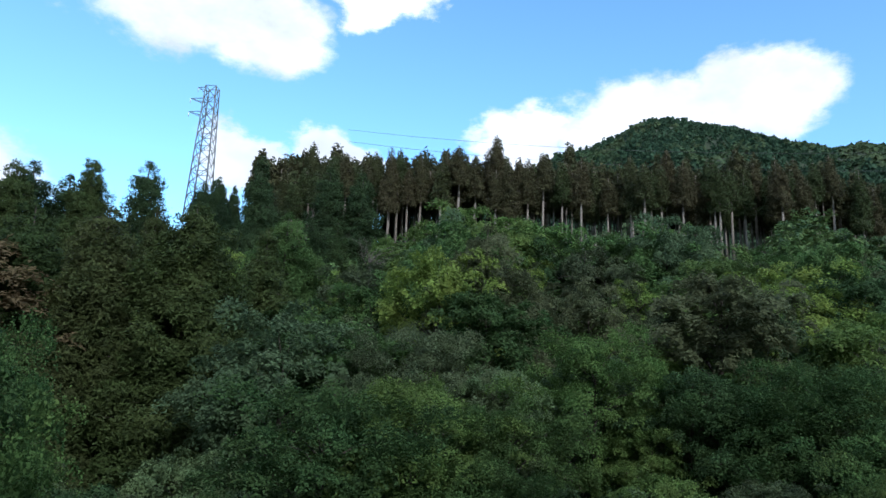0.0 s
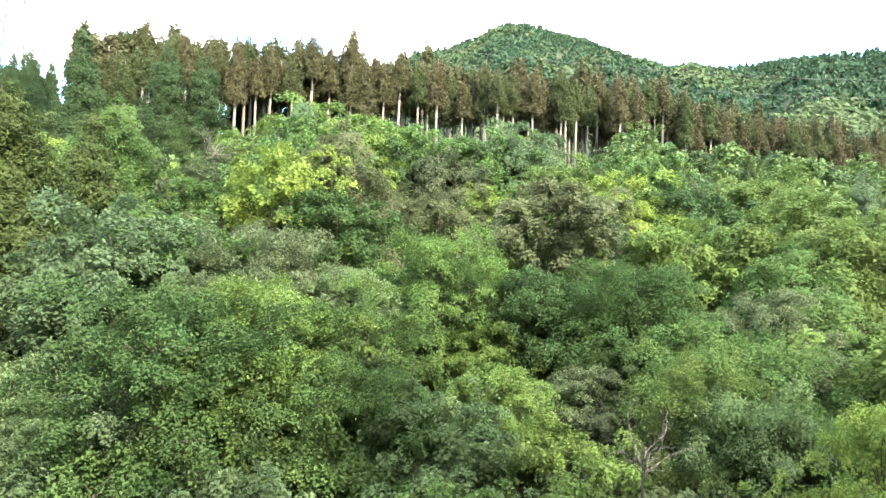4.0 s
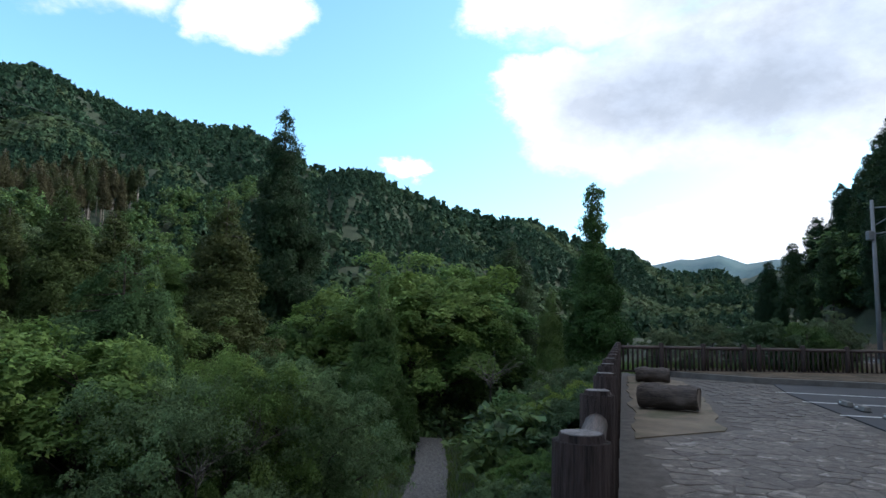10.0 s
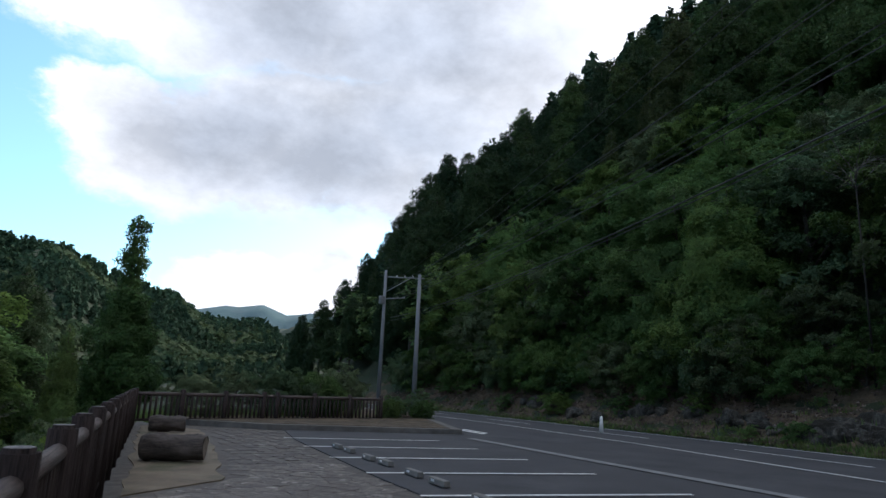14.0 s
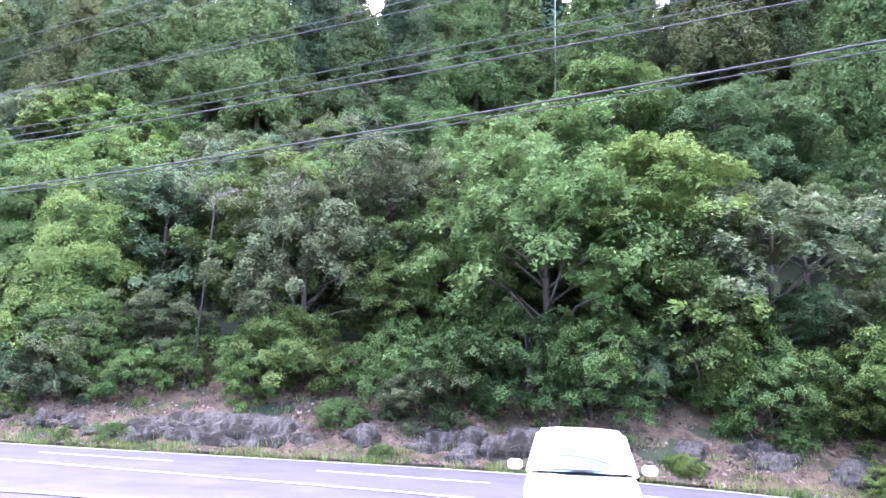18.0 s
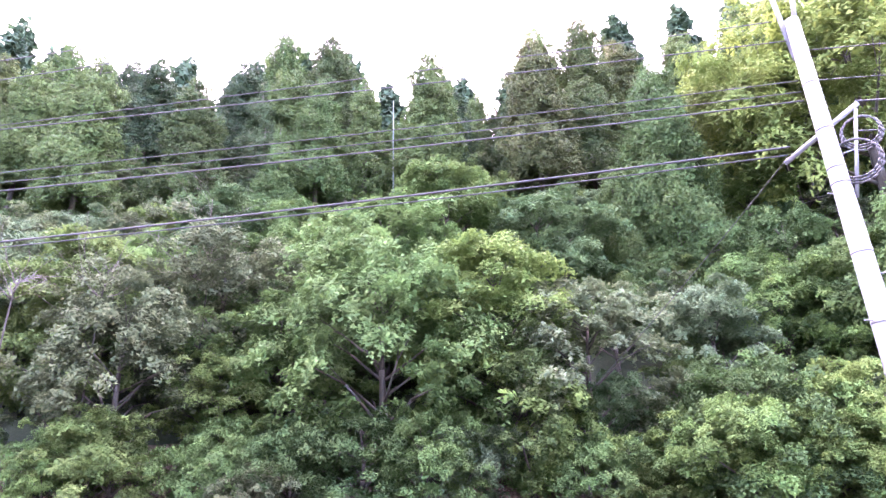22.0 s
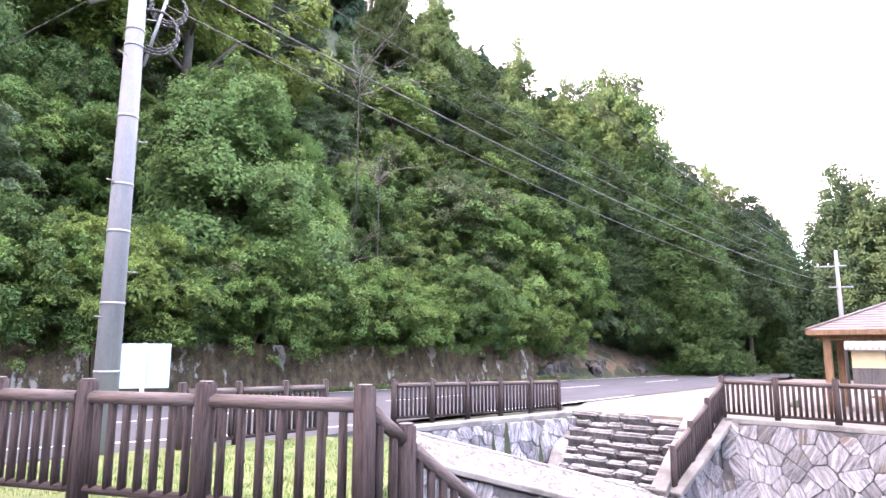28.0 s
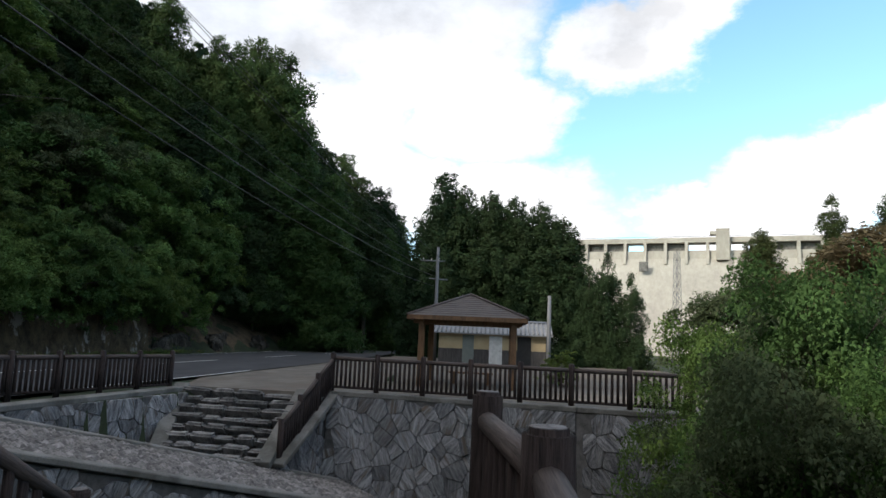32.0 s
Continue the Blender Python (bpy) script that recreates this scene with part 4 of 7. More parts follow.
for k in range(60):
    x = -13.5 - 30 * k / 59
    y = float(np.interp(x, [-42, -34.5, -27, -22, -18, -14.5], [-7.45, -11.2, -15.0, -17.1, -18.6, -19.0]))
    nx, ny = -0.45, -0.89
    d = 0.9 + 1.3 * (k % 3)
    SHRUB.put(x + nx * d, y + ny * d, 1.5 if k % 3 == 0 else max(1.4, ground_at(x + nx * d, y + ny * d) - 0.3), RNG.uniform(1.2, 1.7), RNG.uniform(0, 6.28), int(k % 4), 1.0, [M_FRESH, M_BROAD, M_FRESH][k % 3], "dense hedge bush hanging over the retaining wall")
grow(CONE, scatter(95, (-178, -15), (40, 110), 3.6, lambda x, y: 18 < up_hill(x, y) < 40 and -60 < x < 70, 9), (0.75, 1.0), forms=[0, 5, 3, 5], material=[M_DARK, M_CYPRESS, M_CYPRESS, M_CEDAR])
SKYLINE_AZ = [-200, -190, -188, -184, -180, -175, -172, -168, -165, -161, -70, -65, -58, -55, -49, -43, -36, -32, -28, -26, -23, -20]
SKYLINE_EL = [0, 10.5, 13.3, 16.2, 18.8, 20.5, 21.3, 25, 26.4, 29.4, 34.5, 33.0, 32.4, 29.6, 29.6, 27.0, 23.2, 20.5, 15.2, 12.2, 8.2, 5.8]
for row, (r0, drop) in enumerate(((66, 0.0), (58, 2.6))):
    for k in range(17):
        az = -189.5 + k * 1.7 + row * 0.8
        el = float(np.interp(az, SKYLINE_AZ, SKYLINE_EL)) - drop - RNG.uniform(0, 1.0)
        r = r0 + RNG.uniform(-5, 5) + (8 if az < -184 else 0)
        single(CONE, az, r, el, (4, 5, 4, 4)[k % 4], "tall dense conifer on the shoulder of the hill", (M_CYPRESS, M_DARK, M_CEDAR)[k % 3], 1.15)
    for k in range(24):
        az = -20.5 - k * 1.75 - row * 0.8
        el = float(np.interp(az, SKYLINE_AZ, SKYLINE_EL)) - drop - RNG.uniform(0, 1.4)
        r = (98 if az > -28 else 84) - 14 * row + RNG.uniform(-4, 4)
        single(CONE, az, r, el, (4, 5, 5, 4)[k % 4], "tall dark conifer on the shoulder of the hill", M_DARK, 1.0)
print("trees", BROAD.count, NEAR.count, SHRUB.count, CEDAR.count, CONE.count)


def joined(name, kind, forms, spots, scale, material, label, thin=1, fold=0.25, aspect=0.6):
    """Trees too many to count, as one mesh."""
    rng = np.random.default_rng(len(spots))
    P, N, S = [], [], []
    for x, y in spots:
        if in_the_way(x, y, (0.45 * scale[0] + 0.55 * scale[1]) * FULL[kind.args[0]][0]):
            continue
        p, n, s = kind.forms[forms[rng.integers(len(forms))]][0].data
        k = slice(int(rng.integers(thin)), None, thin)
        f, a = rng.uniform(*scale), rng.uniform(0, 6.28)
        c, d = math.cos(a), math.sin(a)
        turn = np.array([[c, -d, 0], [d, c, 0], [0, 0, rng.uniform(0.9, 1.2)]])
        P.append(p[k] @ turn.T * f + np.array([x, y, ground_at(x, y) - 0.2]))
        N.append(n[k] @ turn.T)
        S.append(s[k] * f * thin ** 0.45)
    me = blades(name, np.concatenate(P), np.concatenate(N), np.concatenate(S), aspect, material, rng, fold, 3)
    return tagged(new(name, me), label, "forest", kind="stuff")


for k, (x, y) in enumerate(scatter(185, (-180, -8), (23, 70), 2.9, lambda x, y: 3.4 < up_hill(x, y) < 24 and -58 < x < 52, 46) + scatter(105, (-180, -8), (40, 100), 4.6, lambda x, y: 20 < up_hill(x, y) < 50 and -62 < x < 62, 48)):
    if not in_the_way(x, y, 5.0):
        YOUNG.put(x, y, ground_at(x, y) - 0.2, RNG.uniform(0.45, 0.85), RNG.uniform(0, 6.28), (0, 2, 5, 3)[k % 4], RNG.uniform(0.9, 1.2), (M_BROAD, M_CYPRESS, M_BROAD)[k % 3])
grow(SHRUB, scatter(34, (94, 124), (20, 34), 2.4, beyond_fence, 51), (0.9, 1.5), material=[M_SCRUB, M_GREY])
joined("riverside_scrub", SHRUB, [0, 1, 2, 3], scatter(230, (-16, 40), (22, 110), lambda d: 1.3 + d * 0.022, lambda x, y: (y - float(fence_y(x)) > 12.5 and x < 100) or (x > 30 and 1.5 < y - float(fence_y(x)) < 7), 47), (0.8, 1.6), M_WOODS, "tangled scrub along the river", 18)
for az, el, form in ((166.4, 14.6, 4), (164.6, 13.6, 8), (162.2, 13.2, 8), (160.0, 12.8, 8), (157.8, 12.3, 8), (155.8, 11.0, 8), (154.6, 8.6, 0), (167.8, 10.3, 4), (161, 7.0, 0), (163.4, 7.5, 0)):
    single(CONE, az, 56, el, form, "tall conifer with a bare lower trunk behind the rest house", M_DARK, 0.95)
for az, el in ((152, 8.0), (150, 6.2), (153.5, 6.8)):
    single(CONE, az, 48, el, 3, "thin open conifer before the dam", M_DARK, 0.7)
inner_rows = scatter(430, (25, 108), (97, 240), 2.2, lambda x, y: in_plantation(x, y) and y > 105 + 0.02 * x, 61)
joined("plantation_interior", CEDAR, [0, 1, 2], inner_rows, (0.9, 1.1), M_INNER, "close-set rows of cedars inside the plantation", 7, 0.25, 0.4)
bm_rows = bmesh.new()
for k, (x, y) in enumerate(inner_rows):
    z = ground_at(x, y)
    bmesh.ops.create_cone(bm_rows, cap_ends=False, segments=5, radius1=0.21, radius2=0.08, depth=15, matrix=Matrix.Translation((x, y, z + 6.5)))
tagged(part("plantation_trunks", bm_rows, M_PALE), "bare pale trunks of cedars inside the plantation", "forest", kind="stuff")
joined("woodland", BROAD, [0, 1, 2, 5], scatter(150, (28, 140), (64, 88), 4.4, beyond_fence, 41) + scatter(110, (20, 62), (92, 230), 3.6, lambda x, y: 80 + 0.02 * x < y < 98 + 0.02 * x and x > 45, 63) + scatter(110, (-12, 30), (95, 175), 6.0, lambda x, y: y - float(fence_y(x)) > 10, 42), (0.6, 0.95), M_WOODS, "broad-leaved woodland high on the slope", 26)
joined("hill_woodland", BROAD, [2, 3, 4, 5], scatter(150, (-180, 180), (24, 130), 4.2, lambda x, y: 4.5 < up_hill(x, y) < 26 and (x < -50 or x > 48) and x > -125 and (x < 0 or y < -0.40 * x), 43), (0.8, 1.2), M_WOODS, "broad-leaved wood along the foot of the hill", 15)
joined("hill_conifers", CONE, [0, 1, 3], scatter(190, (-180, 180), (60, 170), 4.2, lambda x, y: 10 < up_hill(x, y) < 46 and (x < -70 or x > 75) and x > -130 and (x < 0 or y < -0.41 * x), 44) + scatter(60, (-150, -40), (75, 110), 4.5, lambda x, y: 42 < up_hill(x, y) < 60, 45), (0.8, 1.25), M_FAR, "dark conifers along the top of the hill", 36)


def far_woods(name, n, r0, r1, m, size, seed, label):
    """Distant trees: a dark inner cone or dome each, covered with blades, all in one mesh."""
    rng = np.random.default_rng(seed)
    az = np.radians(rng.uniform(-21, 100, n))
    r = np.sqrt(rng.uniform(r0 ** 2, r1 ** 2, n))
    x, y = r * np.cos(az), r * np.sin(az)
    free = ~((x > -40) & (x < 168) & (y > 97) & (y < 127 - 0.12 * np.maximum(0, x - 45)))
    x, y, r = x[free], y[free], r[free]
    n = len(x)
    z = land(x, y) - 0.5
    patch = np.array([noise.noise(Vector((a * 0.013, b * 0.013, 7.0))) for a, b in zip(x, y)])
    leafy = patch + rng.normal(0, 0.12, n) > 0.10
    wide = size * rng.uniform(0.75, 1.3, n) * np.where(leafy, 1.15, 0.85)
    tall = wide * np.where(leafy, rng.uniform(1.1, 1.6, n), rng.uniform(2.2, 3.2, n))
    h = rng.uniform(0, 1, (n, m)) ** 1.15
    turn = rng.uniform(0, 2 * np.pi, (n, m))
    shape = np.where(leafy[:, None], np.sqrt(1 - h ** 2 * 0.97), 1.02 - h)
    lump = 1 + 0.18 * np.sin(3 * turn + h * 9 + r[:, None])
    P = np.stack([x[:, None] + np.cos(turn) * shape * wide[:, None] * lump, y[:, None] + np.sin(turn) * shape * wide[:, None] * lump, z[:, None] + h * tall[:, None]], -1)
    rise = np.where(leafy[:, None], 0.25 + 1.1 * h, 0.55)
    N = np.stack([np.cos(turn), np.sin(turn), rise], -1) + rng.normal(size=P.shape) * 0.22
    blade = np.repeat(wide * 1.5 / math.sqrt(m / 14), m) * rng.uniform(0.7, 1.3, n * m)
    for kind, ok, material in (("conifers", ~leafy, M_FAR), ("broadleaves", leafy, M_FAR_FRESH)):
        each = np.repeat(ok, m)
        me = blades(name, P.reshape(-1, 3)[each], N.reshape(-1, 3)[each], blade[each], 0.7, material, rng, 0.25, 3)
        tagged(new(name + "_" + kind, me), label + " " + kind, "forest", kind="stuff")


far_woods("valley_woods", 5600, 135, 300, 72, 2.0, 5, "wooded mountain side of mixed")
far_woods("mountain_woods", 22000, 290, 660, 20, 2.2, 6, "distant mountain forest of")


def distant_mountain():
    """A far range closing the valley, with haze put into its colour."""
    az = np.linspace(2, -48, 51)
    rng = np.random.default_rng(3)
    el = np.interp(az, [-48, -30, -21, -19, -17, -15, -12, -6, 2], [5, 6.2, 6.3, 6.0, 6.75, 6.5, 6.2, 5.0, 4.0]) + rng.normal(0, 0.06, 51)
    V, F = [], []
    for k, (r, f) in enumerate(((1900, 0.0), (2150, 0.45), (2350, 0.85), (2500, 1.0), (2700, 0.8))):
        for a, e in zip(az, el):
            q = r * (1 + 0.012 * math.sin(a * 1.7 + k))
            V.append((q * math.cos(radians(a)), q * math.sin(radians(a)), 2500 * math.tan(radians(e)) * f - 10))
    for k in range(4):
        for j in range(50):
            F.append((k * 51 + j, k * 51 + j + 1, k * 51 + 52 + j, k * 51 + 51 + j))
    return tagged(new("distant_mountain", soup("distant_mountain", V, F, M_HAZY_RANGE, True)), "far mountain range closing the valley, blue haze in its colour", "mountain", kind="structure")


# aerial haze is tinted blue into the base colour of the range
M_HAZY_RANGE = surface("hazy_range", (0.045, 0.085, 0.105), (0.075, 0.125, 0.13), 1.0, 0.012, 0.08, 0.3)
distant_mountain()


def bank():
    """The litter-covered foot of the hill along the road."""
    xs = np.arange(-62, 60, 0.45)
    ss = np.array([0.25, 0.7, 1.1, 1.6, 2.2, 2.9, 3.7, 4.6, 5.6, 6.8])
    rng = np.random.default_rng(14)
    V, F = [], []
    for x in xs:
        for s in ss:
            y = float(edge(FAR_EDGE, x)) - s
            lump = 0.22 * noise.noise(Vector((x * 0.55, s * 0.9, 1.0))) + 0.10 * noise.noise(Vector((x * 1.9, s * 2.2, 4.0)))
            V.append((x, y, ground_at(x, y) + 0.06 + lump * min(1.0, s / 1.2)))
    n = len(ss)
    for i in range(len(xs) - 1):
        for j in range(n - 1):
            F.append((i * n + j, i * n + n + j, i * n + n + j + 1, i * n + j + 1))
    return tagged(new("roadside_bank", soup("roadside_bank", V, F, M_BANK, True)), "steep bank of brown leaf litter and earth beside the road", "bank", kind="structure")


bank()


def litter():
    """Dead leaves lying on the bank."""
    rng = np.random.default_rng(19)
    n = 42000
    x = rng.uniform(-47, 56, n)
    up = 0.3 + 5.5 * rng.uniform(0, 1, n) ** 1.3
    y = edge(FAR_EDGE, x) - up
    lump = np.array([0.22 * noise.noise(Vector((a * 0.55, b * 0.9, 1.0))) + 0.10 * noise.noise(Vector((a * 1.9, b * 2.2, 4.0))) for a, b in zip(x, up)])
    P = np.stack([x, y, land(x, y) + 0.085 + lump * np.minimum(1, up / 1.2)], 1)
    N = rng.normal(size=(n, 3)) * 0.5 + np.array([0, 0.5, 0.8])
    me = blades("dead_leaves", P, N, rng.uniform(0.06, 0.17, n), 0.6, M_LITTER, rng, 0.2, 3)
    return tagged(new("dead_leaves", me), "brown and grey dead leaves lying on the bank", "leaves", kind="stuff")


M_LITTER = foliage("dry_leaves", [(0.045, 0.030, 0.019), (0.125, 0.090, 0.062), (0.085, 0.058, 0.038), (0.19, 0.15, 0.11), (0.05, 0.055, 0.02)], 0.1, 0.8, 0.6, 2.5)
litter()


def tufts(name, label, spots, height, width, material, blades_each, seed):
    """Grass and weeds as upright blades in one mesh."""
    rng = np.random.default_rng(seed)
    V, F = [], []
    for x, y, z, k in spots:
        for _ in range(blades_each):
            a, b = rng.uniform(0, 6.28), rng.uniform(0, 6.28)
            d = rng.uniform(0, 0.5) * k
            h = height * k * rng.uniform(0.5, 1.2)
            cx, cy = x + math.cos(b) * d, y + math.sin(b) * d
            w = width * rng.uniform(0.6, 1.2)
            lean = rng.uniform(0.1, 0.6) * h
            i = len(V)
            V += [(cx - math.cos(a) * w, cy - math.sin(a) * w, z - 0.05), (cx + math.cos(a) * w, cy + math.sin(a) * w, z - 0.05), (cx + math.cos(b) * lean, cy + math.sin(b) * lean, z + h)]
            F.append((i, i + 1, i + 2))
    return tagged(new(name, soup(name, V, F, material)), label, "grass", kind="stuff")


rng = np.random.default_rng(88)
weeds = []
for _ in range(900):
    x = rng.uniform(-48, 50)
    s = abs(rng.normal(0.4, 0.5)) + 0.1 if rng.uniform() < 0.75 else rng.uniform(1, 4)
    if -43 < x < -14:
        s = rng.uniform(0.05, 0.3)
    y = float(edge(FAR_EDGE, x)) - s
    weeds.append((x, y, ground_at(x, y) + 0.05, rng.uniform(0.5, 1.3)))
tufts("roadside_grass", "green and straw-coloured grass along the road", weeds, 0.22, 0.016, M_VERGE, 34, 1)
M_LAWN_SPOTS = []
for _ in range(1500):
    x, y = rng.uniform(-12.6, -5.5), rng.uniform(-8.6, -2.6)
    if y < -2.5 + (x + 5.4) * 0.30 and y > -8.7 + (-5.4 - x) * 0.25:
        M_LAWN_SPOTS.append((x, y, float(road_z(x)) + 0.03, rng.uniform(0.5, 1.0)))
tufts("lawn_grass", "short yellowish lawn grass with clover", M_LAWN_SPOTS, 0.055, 0.010, M_WEED, 22, 2)
spots = []
for k in range(5200):
    x = rng.uniform(-4, 60)
    y = float(fence_y(x)) + (rng.uniform(1.8, 13) if k % 2 else rng.uniform(1.3, 5.5))
    if np.interp(x, [18, 27.5, 37, 46], [1.8, 2.9, 3.8, 5.1]) < y < np.interp(x, [18, 27, 36, 46], [4.1, 4.9, 5.3, 6.7]):
        continue
    spots.append((x, y, ground_at(x, y), rng.uniform(0.7, 1.6)))
for _ in range(260):
    a, b = rng.uniform(-14, -4.5), 0
    x = np.interp(a, [-14, -8.5, -4.5], [27.5, 26.6, 25.2]) + rng.uniform(0.3, 5)
    spots.append((x, a, max(ground_at(x, a), -0.3), rng.uniform(0.8, 2.2)))
tufts("bank_grass", "grass on the river bank below the fence", spots, 0.30, 0.018, M_VERGE, 26, 3)
for x, y, k in ((27.5, -15.0, 0.35), (28.6, -15.9, 0.4), (29.9, -16.6, 0.4), (28.5, -17.2, 0.5), (27.6, -16.9, 0.35), (28.0, -8.0, 0.7), (28.4, -10.0, 0.8), (27.2, -6.2, 0.6), (28.6, -12.0, 0.75), (30.5, -13.5, 0.8), (33, -15, 0.9)):
    SHRUB.put(x, y, 0.1, k, k * 9, int(k * 100) % 4, 1.0, [M_GREY, M_BROAD][int(k * 20) % 2], "low green bush at the end of the car park")
for x, s, k in ((-6.2, 1.0, 0.35), (5.2, 2.1, 0.55), (-11.5, 0.9, 0.45), (13.8, 1.0, 0.4), (19.5, 2.0, 0.5), (24.5, 1.6, 0.5), (30, 1.4, 0.6), (3.4, 0.8, 0.25), (-9.6, 2.3, 0.5), (16, 0.8, 0.3), (36, 1.2, 0.5)):
    y = float(edge(FAR_EDGE, x)) - s
    SHRUB.put(x, y, ground_at(x, y) - 0.1, k, k * 31, int(k * 100) % 4, 0.8, M_FRESH, "small bright green bush on the roadside bank")
for az, el, form, w in ((-168.8, 27.4, 3, 0.8), (-173, 23.9, 5, 0.8), (-176.3, 24.4, 5, 0.8), (-179.2, 23.4, 3, 1.0), (-174.7, 23.6, 5, 0.8), (-177.8, 23.9, 5, 0.8)):
    single(CONE, az, 60, el, form, "tall conifer rising above the shoulder of the hill", M_CYPRESS, w)
ball = SHRUB.put(-24.85, 11.1, -0.4, 0.55, 0.3, 2, 0.9, M_YELLOW, "round clipped yellow-green bush in the rest area")


# ---- bare branches ----
def bare_tree(az, dist, top_el, low_el, seed, label, spread=1.0):
    """Leafless pale branches standing among the leaves."""
    rng = np.random.default_rng(seed)
    x, y = dist * math.cos(radians(az)), dist * math.sin(radians(az))
    z0, z1 = 1.5 + dist * math.tan(radians(low_el)), 1.5 + dist * math.tan(radians(top_el))
    h = z1 - z0
    ob = thing("bare_tree", label, "tree", (x, y, min(z0, ground_at(x, y) + 0.5)), group="bare trees")
    base = z0 - ob.location.z
    bm = bmesh.new()
    rod(0.045, 0.025, (0, 0, -0.5), (0, 0, base + 0.1 * h), 6, bm)
    part("trunk", bm, M_SHADE_BARK, ob)
    for i in range(9):
        bm = bmesh.new()
        a = i * 2.4 + rng.uniform(-0.4, 0.4)
        p = Vector((0, 0, base + 0.08 * h * (i % 4)))
        way = Vector((math.cos(a) * 0.6 * spread, math.sin(a) * 0.6 * spread, 1.0)).normalized()
        step, w = h * 0.17, 0.010 + 0.0006 * dist
        for j in range(6):
            way = (way + Vector((rng.normal() * 0.25, rng.normal() * 0.25, rng.normal() * 0.15 - 0.04 * spread))).normalized()
            q = p + way * step
            rod(w, w * 0.75, p, q, 4, bm)
            for _ in range(3):
                t = (way + Vector((rng.normal() * 0.8, rng.normal() * 0.8, rng.normal() * 0.5))).normalized()
                e = p.lerp(q, rng.uniform(0.2, 1)) 
                f = e + t * step * rng.uniform(0.5, 1.0)
                rod(w * 0.4, w * 0.15, e, f, 3, bm)
                rod(w * 0.25, w * 0.1, e.lerp(f, 0.5), e.lerp(f, 0.5) + (t + Vector((rng.normal() * 0.6, rng.normal() * 0.6, 0.2))) * step * 0.4, 3, bm)
            p, w = q, w * 0.75
        part("branch", bm, M_DEAD, ob)


for k, (az, d, hi, lo, sp) in enumerate(((-72, 29, 23, 17, 1.8), (-66, 30, 21, 16, 1.8), (-80, 31, 27, 19, 1.2), (-96, 25.5, 9, 5, 2.2), (-92, 25, 5.5, 1, 1.5), (-156, 34, 20, 14, 1.4), (-154, 36, 30, 22, 1.2), (-153, 33, 12, 6, 1.2), (22, 20, -5.5, -11, 1.4), (26, 18, -8, -13, 1.4), (60, 15, -9, -15, 1.6), (78, 55, 12, 9, 1.5), (97, 54, 12.5, 9.5, 1.5), (138, 11.5, -2, -9, 1.3), (132, 10.5, -6, -14, 1.3), (2, 40, -1.5, -5, 1.3))):
    bare_tree(az, d, hi, lo, 100 + k, "bare grey branches among the leaves", sp)
M_GREEN_STEEL = surface("green_steel", (0.05, 0.08, 0.07), (0.09, 0.13, 0.115), 0.6, 3, 30, 0.1)
mast = thing("thin_mast", "thin green steel mast among the trees on the hill", "mast", (45 * math.cos(radians(-96.6)), 45 * math.sin(radians(-96.6)), 20.0))
part("tube", rod(0.05, 0.035, (0, 0, 0), (0, 0, 14.0), 8), M_GREEN_STEEL, mast)


# ---- log fences ----
def log_mesh(name, radius, length, material, sides=12, cap=0.02, grooves=0.0, seed=1):
    """An upright log of imitation wood with a worn rim; its foot is at the origin."""
    bm = rod(radius, radius * 0.97, (0, 0, 0), (0, 0, length), sides, None, cap)
    if grooves:
        rng = np.random.default_rng(seed)
        for v in bm.verts:
            a = math.atan2(v.co.y, v.co.x)
            k = 1 + grooves * math.sin(a * 5 + seed) + rng.uniform(-grooves, grooves) * 0.6
            v.co.x, v.co.y = v.co.x * k, v.co.y * k
    me = bpy.data.meshes.new(name)
    bm.to_mesh(me)
    bm.free()
    me.materials.append(material)
    return me


POSTS = [log_mesh("post", 0.095, 1.25, M_WOOD, 14, 0.022, 0.03, s) for s in (1, 2, 3)]
THIN_POSTS = [log_mesh("post", 0.078, 1.25, M_WOOD, 12, 0.018, 0.03, s) for s in (4, 5)]
RAIL = log_mesh("rail", 0.062, 1.0, M_RAIL, 12, 0.004, 0.02, 6)
LOW_RAIL = log_mesh("rail", 0.042, 1.0, M_WOOD, 10, 0.004, 0.02, 7)
CAP = log_mesh("post_top", 0.066, 0.005, M_CUT, 14, 0.002, 0.03, 5)
BALUSTERS = [log_mesh("baluster", 0.040, 0.83, M_WOOD, 9, 0.003, 0.05, s) for s in (8, 9)]


def span(mesh, name, a, b, owner):
    a, b = Vector(a), Vector(b)
    ob = part(name, mesh, None, owner)
    way = b - a
    ob.matrix_basis = Matrix.LocRotScale(a, way.to_track_quat("Z", "Y"), (1, 1, way.length))
    return ob


